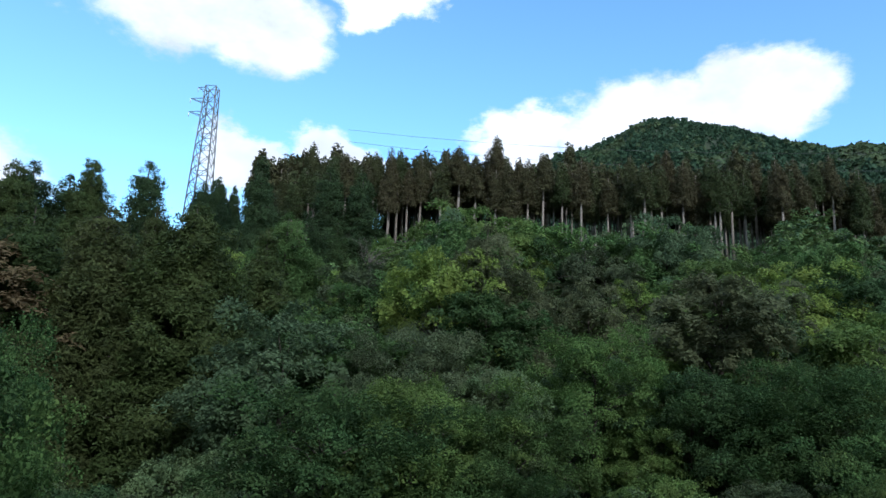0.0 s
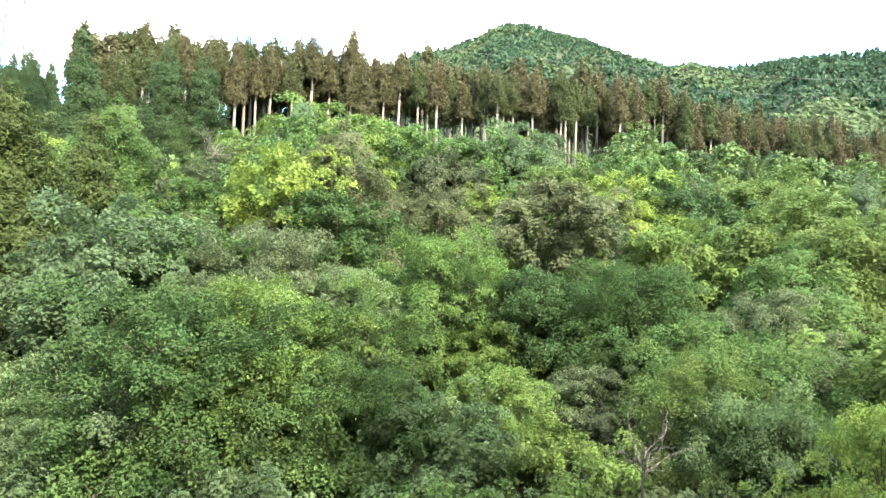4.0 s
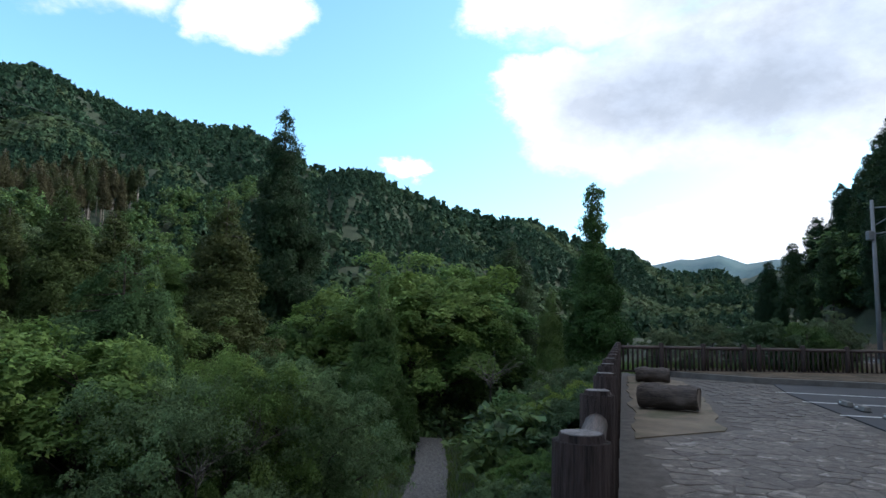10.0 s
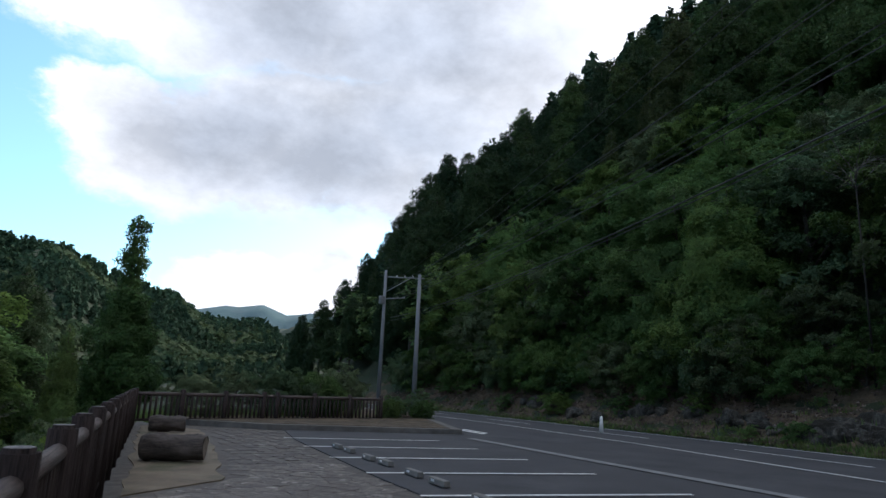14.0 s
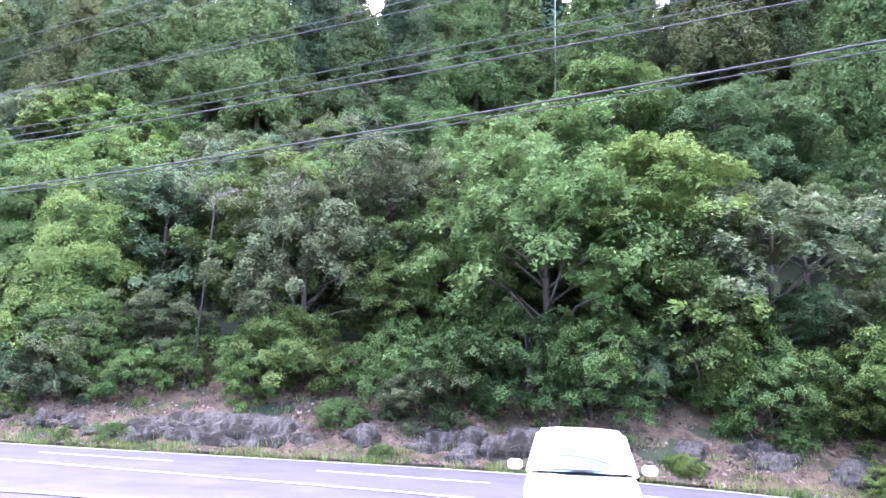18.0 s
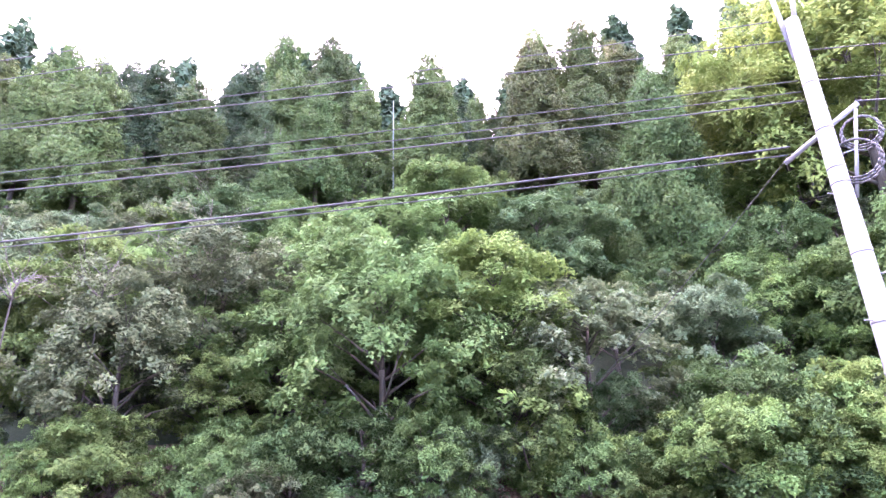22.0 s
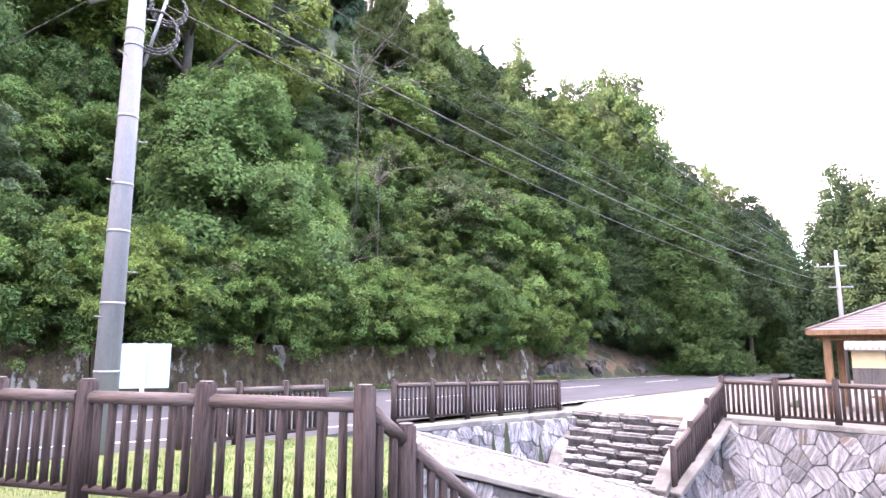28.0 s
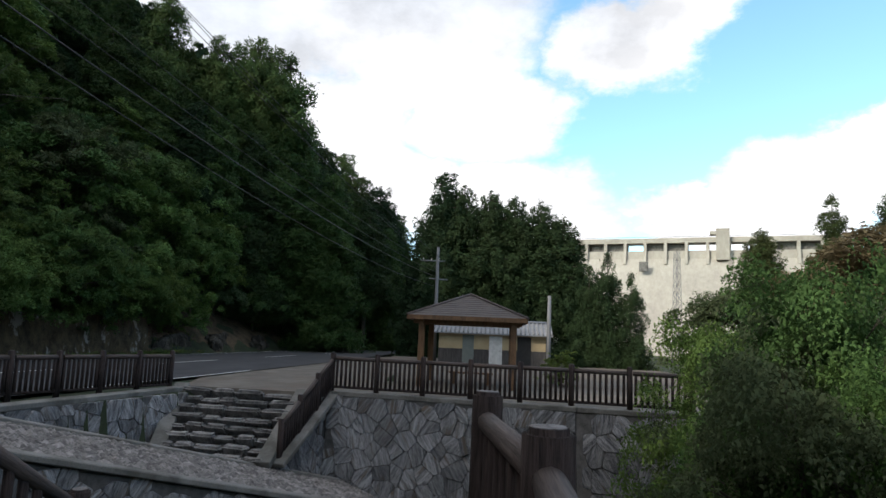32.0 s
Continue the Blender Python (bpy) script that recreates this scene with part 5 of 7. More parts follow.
def fence(name, feet, label, thick=True, bars=8, group="log fences", sunk=0.08):
    """A fence of log posts with a top rail, a low rail and upright bars."""
    owner = thing(name, label, "fence", feet[0], group=group)
    base = Vector(feet[0])
    rng = np.random.default_rng(len(feet) * 7 + int(abs(feet[0][0]) * 10))
    meshes = POSTS if thick else THIN_POSTS
    for i, p in enumerate(feet):
        q = Vector(p) - base
        ob = part("post", meshes[i % len(meshes)], None, owner)
        ob.matrix_basis = pose(q.x, q.y, q.z - sunk, rng.uniform(-0.6, 0.6), rng.uniform(-0.6, 0.6), rng.uniform(0, 360))
        cap = part("post_top", CAP, None, owner, "pale worn top")
        size = 1.0 if thick else 0.82
        cap.matrix_basis = ob.matrix_basis @ Matrix.Translation((0, 0, 1.2485)) @ Matrix.Diagonal((size, size, 1, 1))
        if i + 1 < len(feet):
            r = Vector(feet[i + 1]) - base
            gap = (r - q).normalized() * 0.08
            lift = Vector((0, 0, 1.0))
            span(RAIL, "rail", q + gap + lift, r - gap + lift, owner)
            span(LOW_RAIL, "rail", q + gap + lift * 0.16, r - gap + lift * 0.16, owner)
            count = bars if (r - q).length > 0.9 else 2
            for k in range(count):
                c = q.lerp(r, (k + 1) / (count + 1))
                ob = part("baluster", BALUSTERS[k % 2], None, owner)
                ob.matrix_basis = pose(c.x, c.y, c.z + 0.15, 0, 0, rng.uniform(0, 360))
    return owner


def along(a, b, n, za=0.0, zb=0.0):
    return [(a[0] + (b[0] - a[0]) * i / n, a[1] + (b[1] - a[1]) * i / n, za + (zb - za) * i / n) for i in range(n + 1)]


fence("log_fence", [(2.29 + 1.555 * i, fence_y(2.29 + 1.555 * i), 0.0) for i in range(15)], "long brown log fence along the river edge of the terrace")
fence("log_fence", along((24.06, -3.69), (25.6, -8.5), 3) + along((25.8, -9.1), (26.9, -14.3), 3), "brown log fence across the end of the car park", bars=8)
fence("log_fence", [(0.75, 0.2, 0.0), (-0.8, 0.52, 0.0), (-2.37, 1.00, 0.03), (-4.02, 1.31, 0.0)], "brown log fence at the corner of the terrace", bars=7)
fence("log_fence", along((-5.19, -8.66), (-5.19, -5.2), 3, 0.03, 0.03) + along((-5.22, -3.85), (-5.22, -2.27), 1, 0.03, 0.03) + [(-5.68, -2.08, -0.32), (-6.75, -1.55, -1.15), (-7.8, -1.05, -1.95)], "brown log fence beside the lawn, stepping down at its end", bars=7)
fence("stair_fence", [(-4.2, 1.45, -0.30), (-5.4, 1.75, -0.9), (-6.7, 1.95, -1.6)], "log fence going down to the river", bars=5)
fence("log_fence", along((-9.6, -7.75), (-13.0, -6.85), 3, -0.25, -0.31), "low log fence between lawn and road", False, 7)
fence("log_fence", along((-16.6, -6.75), (-21.6, -3.1), 5, -0.44, -0.5), "dark log fence on the stone wall beside the road", False, 8)
fence("log_fence", along((-20.15, 1.66), (-16.9, 7.9), 5, -0.34, -0.34), "dark log fence along the rest area", False, 9)
fence("log_fence", along((-16.9, 7.9), (-15.4, 10.6), 2, -0.34, -0.34), "dark log fence at the corner of the rest area", False, 9)
fence("stair_fence", along((-20.15, 1.66), (-17.9, 0.25), 3, -0.36, -2.0), "dark log fence down the side of the stone steps", False, 7)


# ---- masonry ----
def stone_mesh(corners, proud, rng, inset):
    """One stone: a rough face standing proud of its bed, a little tilted. Corners in the plane, u and v."""
    c = np.array(corners)
    mid = c.mean(0)
    reach = np.linalg.norm(c - mid, axis=1).mean()
    outer = mid + (c - mid) * max(0.8, 1 - inset * 0.4 / reach)
    face = mid + (c - mid) * max(0.6, 1 - inset * rng.uniform(1.0, 2.2) / reach)
    n = len(c)
    tilt = rng.normal(size=2) * proud * 0.35 / reach
    high = proud * rng.uniform(0.7, 1.2)
    verts = [(p[0], p[1], 0.0) for p in outer] + [(p[0], p[1], max(0.2 * proud, high + (p - mid) @ tilt)) for p in face] + [(*mid, high * 1.12)]
    faces = [(n + i, n + (i + 1) % n, 2 * n) for i in range(n)] + [(i, (i + 1) % n, n + (i + 1) % n, n + i) for i in range(n)]
    return verts, faces


def cells(width, height, size, aspect, rng):
    """The field split into irregular many-sided cells round scattered points."""
    nu, nv = max(1, round(width / size / aspect)), max(1, round(height / size))
    du, dv = width / nu, height / nv
    seeds = {(i, j): np.array([(i + 0.5 + (0.25 if j % 2 else -0.25) + rng.uniform(-0.46, 0.46)) * du, (j + 0.5 + rng.uniform(-0.46, 0.46)) * dv]) for i in range(-1, nu + 1) for j in range(-1, nv + 1)}
    for i in range(nu):
        for j in range(nv):
            p = seeds[i, j]
            poly = [np.array(q) for q in ((0.0, 0.0), (width, 0.0), (width, height), (0.0, height))]
            for di in (-2, -1, 0, 1, 2):
                for dj in (-2, -1, 0, 1, 2):
                    q = seeds.get((i + di, j + dj))
                    if q is None or (di, dj) == (0, 0):
                        continue
                    way, mid, kept = q - p, (p + q) / 2, []
                    for a, b in zip(poly, poly[1:] + poly[:1]):
                        fa, fb = (a - mid) @ way, (b - mid) @ way
                        if fa <= 0:
                            kept.append(a)
                        if fa * fb < 0:
                            kept.append(a + (b - a) * fa / (fa - fb))
                    poly = kept
            if len(poly) > 2:
                yield poly


def stones(owner, name, frame_matrix, width, height, size, material, proud, seed, limit=None, inset=0.02, aspect=1.0):
    """Irregular stones over a width by height field of a plane; limit(u, v) tells where they lie."""
    rng = np.random.default_rng(seed)
    for poly in cells(width, height, size, aspect, rng):
        mid = np.mean(poly, axis=0)
        if limit and not limit(*mid):
            continue
        sharp = []
        for p, q, r in zip(poly[-1:] + poly[:-1], poly, poly[1:] + poly[:1]):
            sharp += [q + (p - q) * 0.12, q + (r - q) * 0.12] if min(np.linalg.norm(p - q), np.linalg.norm(r - q)) > 0.06 else [q]
        lie = Matrix.Rotation(rng.uniform(-0.8, 0.8), 4, "Z")
        flat = np.array(lie.to_2x2())
        verts, faces = stone_mesh([(c - mid) @ flat for c in sharp], proud, rng, inset)
        ob = part(name, soup(name, verts, faces, material), None, owner)
        ob.matrix_basis = frame_matrix @ Matrix.Translation((*mid, 0)) @ lie


def plane_frame(a, b, down):
    """A frame with u from a to b, v along down, facing u x v."""
    a, u = Vector(a), (Vector(b) - Vector(a)).normalized()
    v = Vector(down).normalized()
    w = u.cross(v).normalized()
    v = w.cross(u)
    m = Matrix((u, v, w)).transposed().to_4x4()
    m.translation = a
    return m


def wall_slab(name, a, b, top_a, top_b, bottom, out, batter, label, thick=0.5):
    """A leaning wall: a and b on the plan, out is the way it faces."""
    a, b, out = Vector((*a, 0)), Vector((*b, 0)), Vector((*out, 0)).normalized()
    foot_a, foot_b = out * batter * (top_a - bottom), out * batter * (top_b - bottom)
    pts = [a + Vector((0, 0, top_a)), b + Vector((0, 0, top_b)), b + foot_b + Vector((0, 0, bottom)), a + foot_a + Vector((0, 0, bottom))]
    verts = [tuple(p) for p in pts] + [tuple(p - out * thick) for p in pts]
    faces = [(0, 1, 2, 3), (7, 6, 5, 4), (0, 4, 5, 1), (1, 5, 6, 2), (2, 6, 7, 3), (3, 7, 4, 0)]
    ob = new(name, soup(name, verts, faces, M_MORTAR))
    bm = bmesh.new()
    bm.from_mesh(ob.data)
    bmesh.ops.recalc_face_normals(bm, faces=bm.faces)
    bm.to_mesh(ob.data)
    bm.free()
    return tagged(ob, label, "wall", kind="structure"), pts


def faced(wall, pts, size, seed, proud=0.05, aspect=1.0):
    """Cover the front of a leaning wall with stones."""
    a, b, c, d = pts
    m = plane_frame(d, c, a - d)
    width = (c - d).length
    high_a, high_b = (a - d).length, (b - c).length
    lean_a, lean_b = (m.inverted() @ a).x, (m.inverted() @ b).x

    def inside(u, v):
        t = u / width
        return v < high_a + (high_b - high_a) * t - size * 0.25
    stones(wall, "stone", m, width, max(high_a, high_b), size, M_STONE, proud, seed, inside, 0.009, aspect)


front, pts = wall_slab("wall_plaza", (-20.0, 1.6), (-16.6, 7.9), -0.42, -0.42, -3.2, (0.88, -0.47), 0.12, "masonry wall of grey streaked stones below the rest area")
faced(front, pts, 0.46, 3, 0.06)
side, pts = wall_slab("wall_stairs", (-17.75, 0.15), (-19.95, 1.5), -2.05, -0.42, -3.2, (0.52, 0.85), 0.02, "stone wall beside the steps")
faced(side, pts, 0.4, 4)
corner, pts = wall_slab("wall_corner", (-16.6, 7.9), (-15.2, 10.6), -0.42, -0.42, -5.2, (0.8, -0.3), 0.35, "leaning stone wall at the corner above the river")
faced(corner, pts, 0.5, 5)
low, pts = wall_slab("wall_road", (-15.3, -6.05), (-20.9, -2.5), -0.5, -0.52, -2.3, (0.53, 0.85), 0.05, "low stone wall below the roadside fence")
faced(low, pts, 0.42, 6)
river, pts = wall_slab("wall_river", (16.0, fence_y(16.0) + 0.2), (0.5, fence_y(0.5) + 0.2), -0.06, -0.06, -4.6, (0.16, 0.98), 0.30, "battered stone river wall below the log fence", 0.8)
faced(river, pts, 0.55, 7, 0.07)
for name, a, b, za, zb in (("coping", (-20.15, 1.75), (-16.75, 8.0), -0.36, -0.36), ("coping", (-20.1, 1.72), (-17.7, 0.18), -0.36, -1.98), ("coping", (-15.2, -6.2), (-21.6, -2.75), -0.44, -0.46), ("coping", (-16.75, 8.0), (-15.3, 10.8), -0.36, -0.36)):
    a, b = Vector((*a, za)), Vector((*b, zb))
    m = plane_frame(a, b, (0, 0, -1))
    ob = tagged(part(name, box((b - a).length, 0.14, 0.46, ((b - a).length / 2, 0.0, 0), 0.02), M_CONCRETE), "concrete coping along the top of a stone wall", "coping", kind="structure")
    ob.matrix_basis = m


def stone_steps():
    """Rough stone steps between two sloping concrete sides."""
    owner = thing("stone_steps", "rough stone steps up to the rest area", "steps", (-21.0, -1.0, -0.4))
    rng = np.random.default_rng(9)
    left, right = Vector((-21.75, -2.75)), Vector((-20.2, 0.85))
    foot_l, foot_r = Vector((-18.7, -2.9)), Vector((-17.6, -0.15))
    n = 8
    for i in range(n):
        t0, t1 = i / n, (i + 1) / n
        z = -0.42 - 0.2 * i
        a, b = left.lerp(foot_l, t0), right.lerp(foot_r, t0)
        c, d = left.lerp(foot_l, t1 + 0.02), right.lerp(foot_r, t1 + 0.02)
        k, cuts = 0.0, []
        while k < 0.97:
            w = rng.uniform(0.14, 0.3)
            cuts.append((k, min(1.0, k + w)))
            k += w
        for u, v in cuts:
            q = [c.lerp(d, u), c.lerp(d, v), a.lerp(b, v), a.lerp(b, u)]
            mid = sum(q, Vector((0, 0))) / 4
            bm = prism([tuple(mid + (p - mid) * 0.97) for p in q], z + rng.uniform(-0.05, 0.04), z - 0.3)
            bmesh.ops.bevel(bm, geom=bm.edges[:], offset=0.06, segments=2, affect="EDGES")
            back = ((a + b) / 2 - (c + d) / 2) * 0.4
            for w in bm.verts:
                if w.co.z < z - 0.12:
                    w.co += Vector((back.x, back.y, 0))
                w.co += Vector((0.06, 0.06, 0.05)) * noise.noise(w.co * 5.0)
            ob = part("step_stone", bm, M_STEP, owner)
            ob.location = (21.0, 1.0, 0.4)
    for a, b, label in ((left, foot_l, "sloping concrete side of the steps"), (right, foot_r, "")):
        p, q = Vector((*a, -0.36)), Vector((*b, -1.95))
        ob = part("side_slab", box((q - p).length, 0.2, 0.42, ((q - p).length / 2, 0, 0), 0.02), M_CONCRETE, owner, label)
        ob.matrix_basis = Matrix.Translation((21.0, 1.0, 0.4)) @ plane_frame(p, q, (0, 0, -1))


stone_steps()


def ramp():
    """The pebble-paved way down to the river, with a concrete rim."""
    far_a, far_b = Vector((-15.1, -5.55, -0.47)), Vector((-19.0, 1.9, -2.65))
    near_a, near_b = Vector((-12.1, -4.55, -0.55)), Vector((-15.6, 3.2, -2.65))
    V, F = [], []
    for i in range(15):
        for j in range(7):
            V.append(far_a.lerp(far_b, i / 14).lerp(near_a.lerp(near_b, i / 14), j / 6))
    k = len(V)
    V += [v - Vector((0, 0, 2.5)) for v in V]
    for i in range(14):
        for j in range(6):
            F.append((i * 7 + j, i * 7 + 7 + j, i * 7 + 8 + j, i * 7 + j + 1))
        for j in (0, 6):
            F.append((i * 7 + j, i * 7 + 7 + j, k + i * 7 + 7 + j, k + i * 7 + j))
    me = soup("ramp", V, F, M_MORTAR)
    ob = tagged(new("ramp", me), "pebble-paved ramp with concrete rims going down to the river", "ramp", kind="structure")
    for a, b in ((far_a, far_b), (near_a, near_b)):
        rim = part("rim", box((b - a).length, 0.12, 0.34, ((b - a).length / 2, 0.0, 0), 0.02), M_CONCRETE, ob, "concrete rim")
        rim.matrix_basis = plane_frame(a, b, (0, 0, -1))
    rng = np.random.default_rng(12)
    V, F = [], []
    for _ in range(4600):
        s, t = rng.uniform(0.0, 1.0), rng.uniform(0.09, 0.91)
        p = far_a.lerp(far_b, s).lerp(near_a.lerp(near_b, s), t)
        r, a = rng.uniform(0.05, 0.125), rng.uniform(0, 6.28)
        k = len(V)
        e = rng.uniform(0.5, 0.9)
        for j in range(6):
            b = j * 1.047
            x, y = math.cos(b) * r, math.sin(b) * r * e
            V.append((p.x + x * math.cos(a) - y * math.sin(a), p.y + x * math.sin(a) + y * math.cos(a), p.z + 0.004 + (y * math.cos(a) + x * math.sin(a)) * -0.26))
        V.append((p.x, p.y, p.z + r * 0.6))
        F += [(k + j, k + (j + 1) % 6, k + 6) for j in range(6)]
    peb = part("pebbles", soup("pebbles", V, F, M_PEBBLE, True), None, ob)
    tagged(peb, "close-set rounded river pebbles", kind="stuff")
    # the wall under its near rim
    wall, pts = wall_slab("wall_ramp", (-12.0, -4.6), (-15.6, 3.2), -0.65, -2.75, -3.3, (0.9, 0.4), 0.05, "low stone wall below the pebble ramp")
    faced(wall, pts, 0.35, 15, 0.05)


M_PEBBLE = surface("pebble", (0.050, 0.042, 0.038), (0.30, 0.272, 0.258), 0.7, 3, 40, 0.2, spread=0.8)
ramp()


# ---- car park ----
for i in range(7):
    x, y = 8.69 + 2.52 * (i - 2), -5.51 - 0.37 * (i - 2)
    lay_line("bay_line", (x, y), (x - 1.28, y - 4.46), 0.12, M_PAINT, "white painted line of a parking bay")


def wheel_stop():
    ob = new("wheel_stop")
    tagged(ob, "low grey concrete wheel stop with a reflector", "wheel stop", "wheel stops")
    bm = bmesh.new()
    prof = [(-0.075, 0), (0.075, 0), (0.055, 0.10), (-0.055, 0.10)]
    ends = [[bm.verts.new((s * 0.30, y, z)) for y, z in prof] for s in (-1, 1)]
    bm.faces.new(ends[0][::-1]), bm.faces.new(ends[1])
    for k in range(4):
        bm.faces.new((ends[0][k], ends[0][(k + 1) % 4], ends[1][(k + 1) % 4], ends[1][k]))
    bmesh.ops.recalc_face_normals(bm, faces=bm.faces)
    bmesh.ops.bevel(bm, geom=bm.edges[:], offset=0.012, segments=1, affect="EDGES")
    part("block", bm, M_CONCRETE, ob)
    part("reflector", box(0.12, 0.012, 0.035, (0.12, 0.069, 0.06), 0.004), M_PAINT, ob, "small pale reflector")
    return ob


first = None
for i, (x, y) in enumerate(((6.8, -5.92), (7.86, -6.05), (9.55, -6.38), (10.67, -6.56), (12.25, -6.83), (13.2, -6.92), (14.8, -7.2), (15.75, -7.32))):
    m = pose(x, y, 0.0, 0, 0, -8.4)
    if first is None:
        first = wheel_stop()
        first.matrix_basis = m
    else:
        copy_thing(first, m)
for xs in ((-30, -25, -20), (-16, -13, -10, -6.5), (-6.5, 0, 1.7, 8, 16, 22, 29), (29, 38, 60, 90, 120, 200)):
    for a, b in zip(xs, xs[1:]):
        lay_line("edge_line", (a, edge(NEAR_EDGE, a)), (b, edge(NEAR_EDGE, b)), 0.12, M_PAINT, "white line along the near edge of the road")
for xs in ((-65, -42, -27, -18, -10, 2, 12, 21, 38, 60, 90, 120, 200),):
    for a, b in zip(xs, xs[1:]):
        lay_line("edge_line", (a, edge(FAR_EDGE, a) + 0.55), (b, edge(FAR_EDGE, b) + 0.55), 0.13, M_PAINT, "white line along the far edge of the road")
for x in (-58, -48, -38, -28, -18, -8, -0.2, 9.0, 18.0, 27, 37, 48, 60):
    mid = lambda q: (edge(NEAR_EDGE, q) + edge(FAR_EDGE, q) + 0.5) / 2
    lay_line("centre_line", (x, mid(x)), (x + 4.7, mid(x + 4.7)), 0.12, M_PAINT, "white broken line along the middle of the road")
lay_line("worn_line", (18.3, -13.2), (-2, -10.4), 0.35, M_WORN, "broad worn pale line across the car park")
for k in range(4):
    lay_line("hatch_line", (20.2 + k * 0.55, -15.0 - k * 0.1), (20.9 + k * 0.55, -15.7 - k * 0.1), 0.25, M_PAINT, "short white hatch mark beside the kerb")


def old_log(at, turn, length, radius, label):
    """A short weathered log lying in the sand."""
    ob = thing("old_log", label, "log", at, turn, "old logs")
    bm = bmesh.new()
    rng = np.random.default_rng(int(at[0] * 10))
    rings, sides = 14, 20
    grid = []
    for i in range(rings):
        x = (i / (rings - 1) - 0.5) * length
        grid.append([])
        for j in range(sides):
            a = j / sides * 6.283
            r = radius * (1 + 0.07 * math.sin(3 * a + i) + rng.uniform(-0.09, 0.06) + 0.12 * noise.noise(Vector((x * 3, a * 1.2, at[0])))) * (0.90 if i in (0, rings - 1) else 1)
            grid[-1].append(bm.verts.new((x + (0.012 * math.sin(a * 2)), math.cos(a) * r, math.sin(a) * r * 0.9 + radius * 0.82)))
    for i in range(rings - 1):
        for j in range(sides):
            bm.faces.new((grid[i][j], grid[i][(j + 1) % sides], grid[i + 1][(j + 1) % sides], grid[i + 1][j])).smooth = True
    part("bark", bm, M_LOG, ob)
    for s in (0, -1):
        end = bmesh.new()
        x = (0.5 if s else -0.5) * length
        ring = [end.verts.new((x * 1.003, math.cos(j / 14 * 6.283) * radius * 0.9, math.sin(j / 14 * 6.283) * radius * 0.8 + radius * 0.82)) for j in range(14)]
        mid = end.verts.new((x * 0.985, 0, radius * 0.82))
        for j in range(14):
            end.faces.new((ring[j], ring[(j + 1) % 14], mid) if s else (ring[(j + 1) % 14], ring[j], mid))
        part("cut_end", end, M_PALE, ob, "pale cut end")
    return ob


M_LOG = surface("weathered_log", (0.016, 0.013, 0.011), (0.125, 0.100, 0.086), 0.9, 3, 16, 1.0, stretch=(0.5, 3, 3), depth=0.06)
old_log((13.75, -3.05, 0.02), -114, 1.15, 0.27, "thick weathered log lying on the sandy bed")
old_log((21.1, -4.25, 0.02), -100, 1.0, 0.25, "thick weathered log lying near the fence corner")


# ---- poles and wires ----
def utility_pole(x, y, z, height, r0, r1, label):
    ob = thing("utility_pole", label, "utility pole", (x, y, z), group="utility poles")
    bm = rod(r0, r1, (0, 0, -0.4), (0, 0, height), 18, None, 0.01)
    part("shaft", bm, M_POLE, ob)
    return ob


def arm(owner, a, b, r=0.035, name="crossarm"):
    return part(name, rod(r, r, a, b, 8), M_STEEL, owner)


def insulator(owner, at):
    bm = rod(0.02, 0.02, at, (at[0], at[1], at[2] + 0.16), 8)
    for k in range(3):
        rod(0.055, 0.03, (at[0], at[1], at[2] + 0.03 + 0.045 * k), (at[0], at[1], at[2] + 0.06 + 0.045 * k), 10, bm)
    return part("insulator", bm, M_PORCELAIN, owner, "white porcelain insulator")


M_PORCELAIN = surface("porcelain", (0.62, 0.62, 0.60), (0.75, 0.75, 0.73), 0.25, 4, 30, 0.02)
px, py = -8.62, -8.45
main = utility_pole(px, py, -0.2, 10.55, 0.205, 0.125, "tall pale concrete utility pole beside the lawn")
arm(main, (-0.02, -0.05, 9.9), (-0.22, 0.20, 12.6), 0.045, "top_bracket")
arm(main, (0.05, -0.12, 9.7), (0.12, -0.3, 12.6), 0.05, "top_bracket")
arm(main, (0.5, -0.55, 7.6), (-0.42, 0.42, 8.35), 0.05)
arm(main, (-0.12, 0.12, 6.6), (-0.38, 0.38, 8.25), 0.03, "brace")
for k in range(9):
    a = k * 2.1
    part("step_bolt", rod(0.012, 0.012, (0.1 * math.cos(a), 0.1 * math.sin(a), 2.2 + k * 0.75), (0.34 * math.cos(a), 0.34 * math.sin(a), 2.2 + k * 0.75), 6), M_STEEL, main)
for z in (1.3, 2.4, 3.6, 4.4, 5.6, 6.9, 7.2, 8.0, 9.0):
    r = 0.205 - 0.08 * z / 10.5 + 0.006
    part("band", rod(r, r, (0, 0, z), (0, 0, z + 0.05), 18), M_STEEL, main)


def coil(owner, at, radius, label):
    bm = bmesh.new()
    for turn in range(3):
        for k in range(20):
            a, b = k / 20 * 6.283, (k + 1) / 20 * 6.283
            q = radius * (1 - 0.06 * turn)
            p = lambda t: (at[0] + math.cos(t) * q * 0.68, at[1] - math.cos(t) * q * 0.68, at[2] + math.sin(t) * q + turn * 0.03)
            rod(0.018, 0.018, p(a), p(b), 5, bm)
    part("cable_coil", bm, M_CABLE, owner, label)


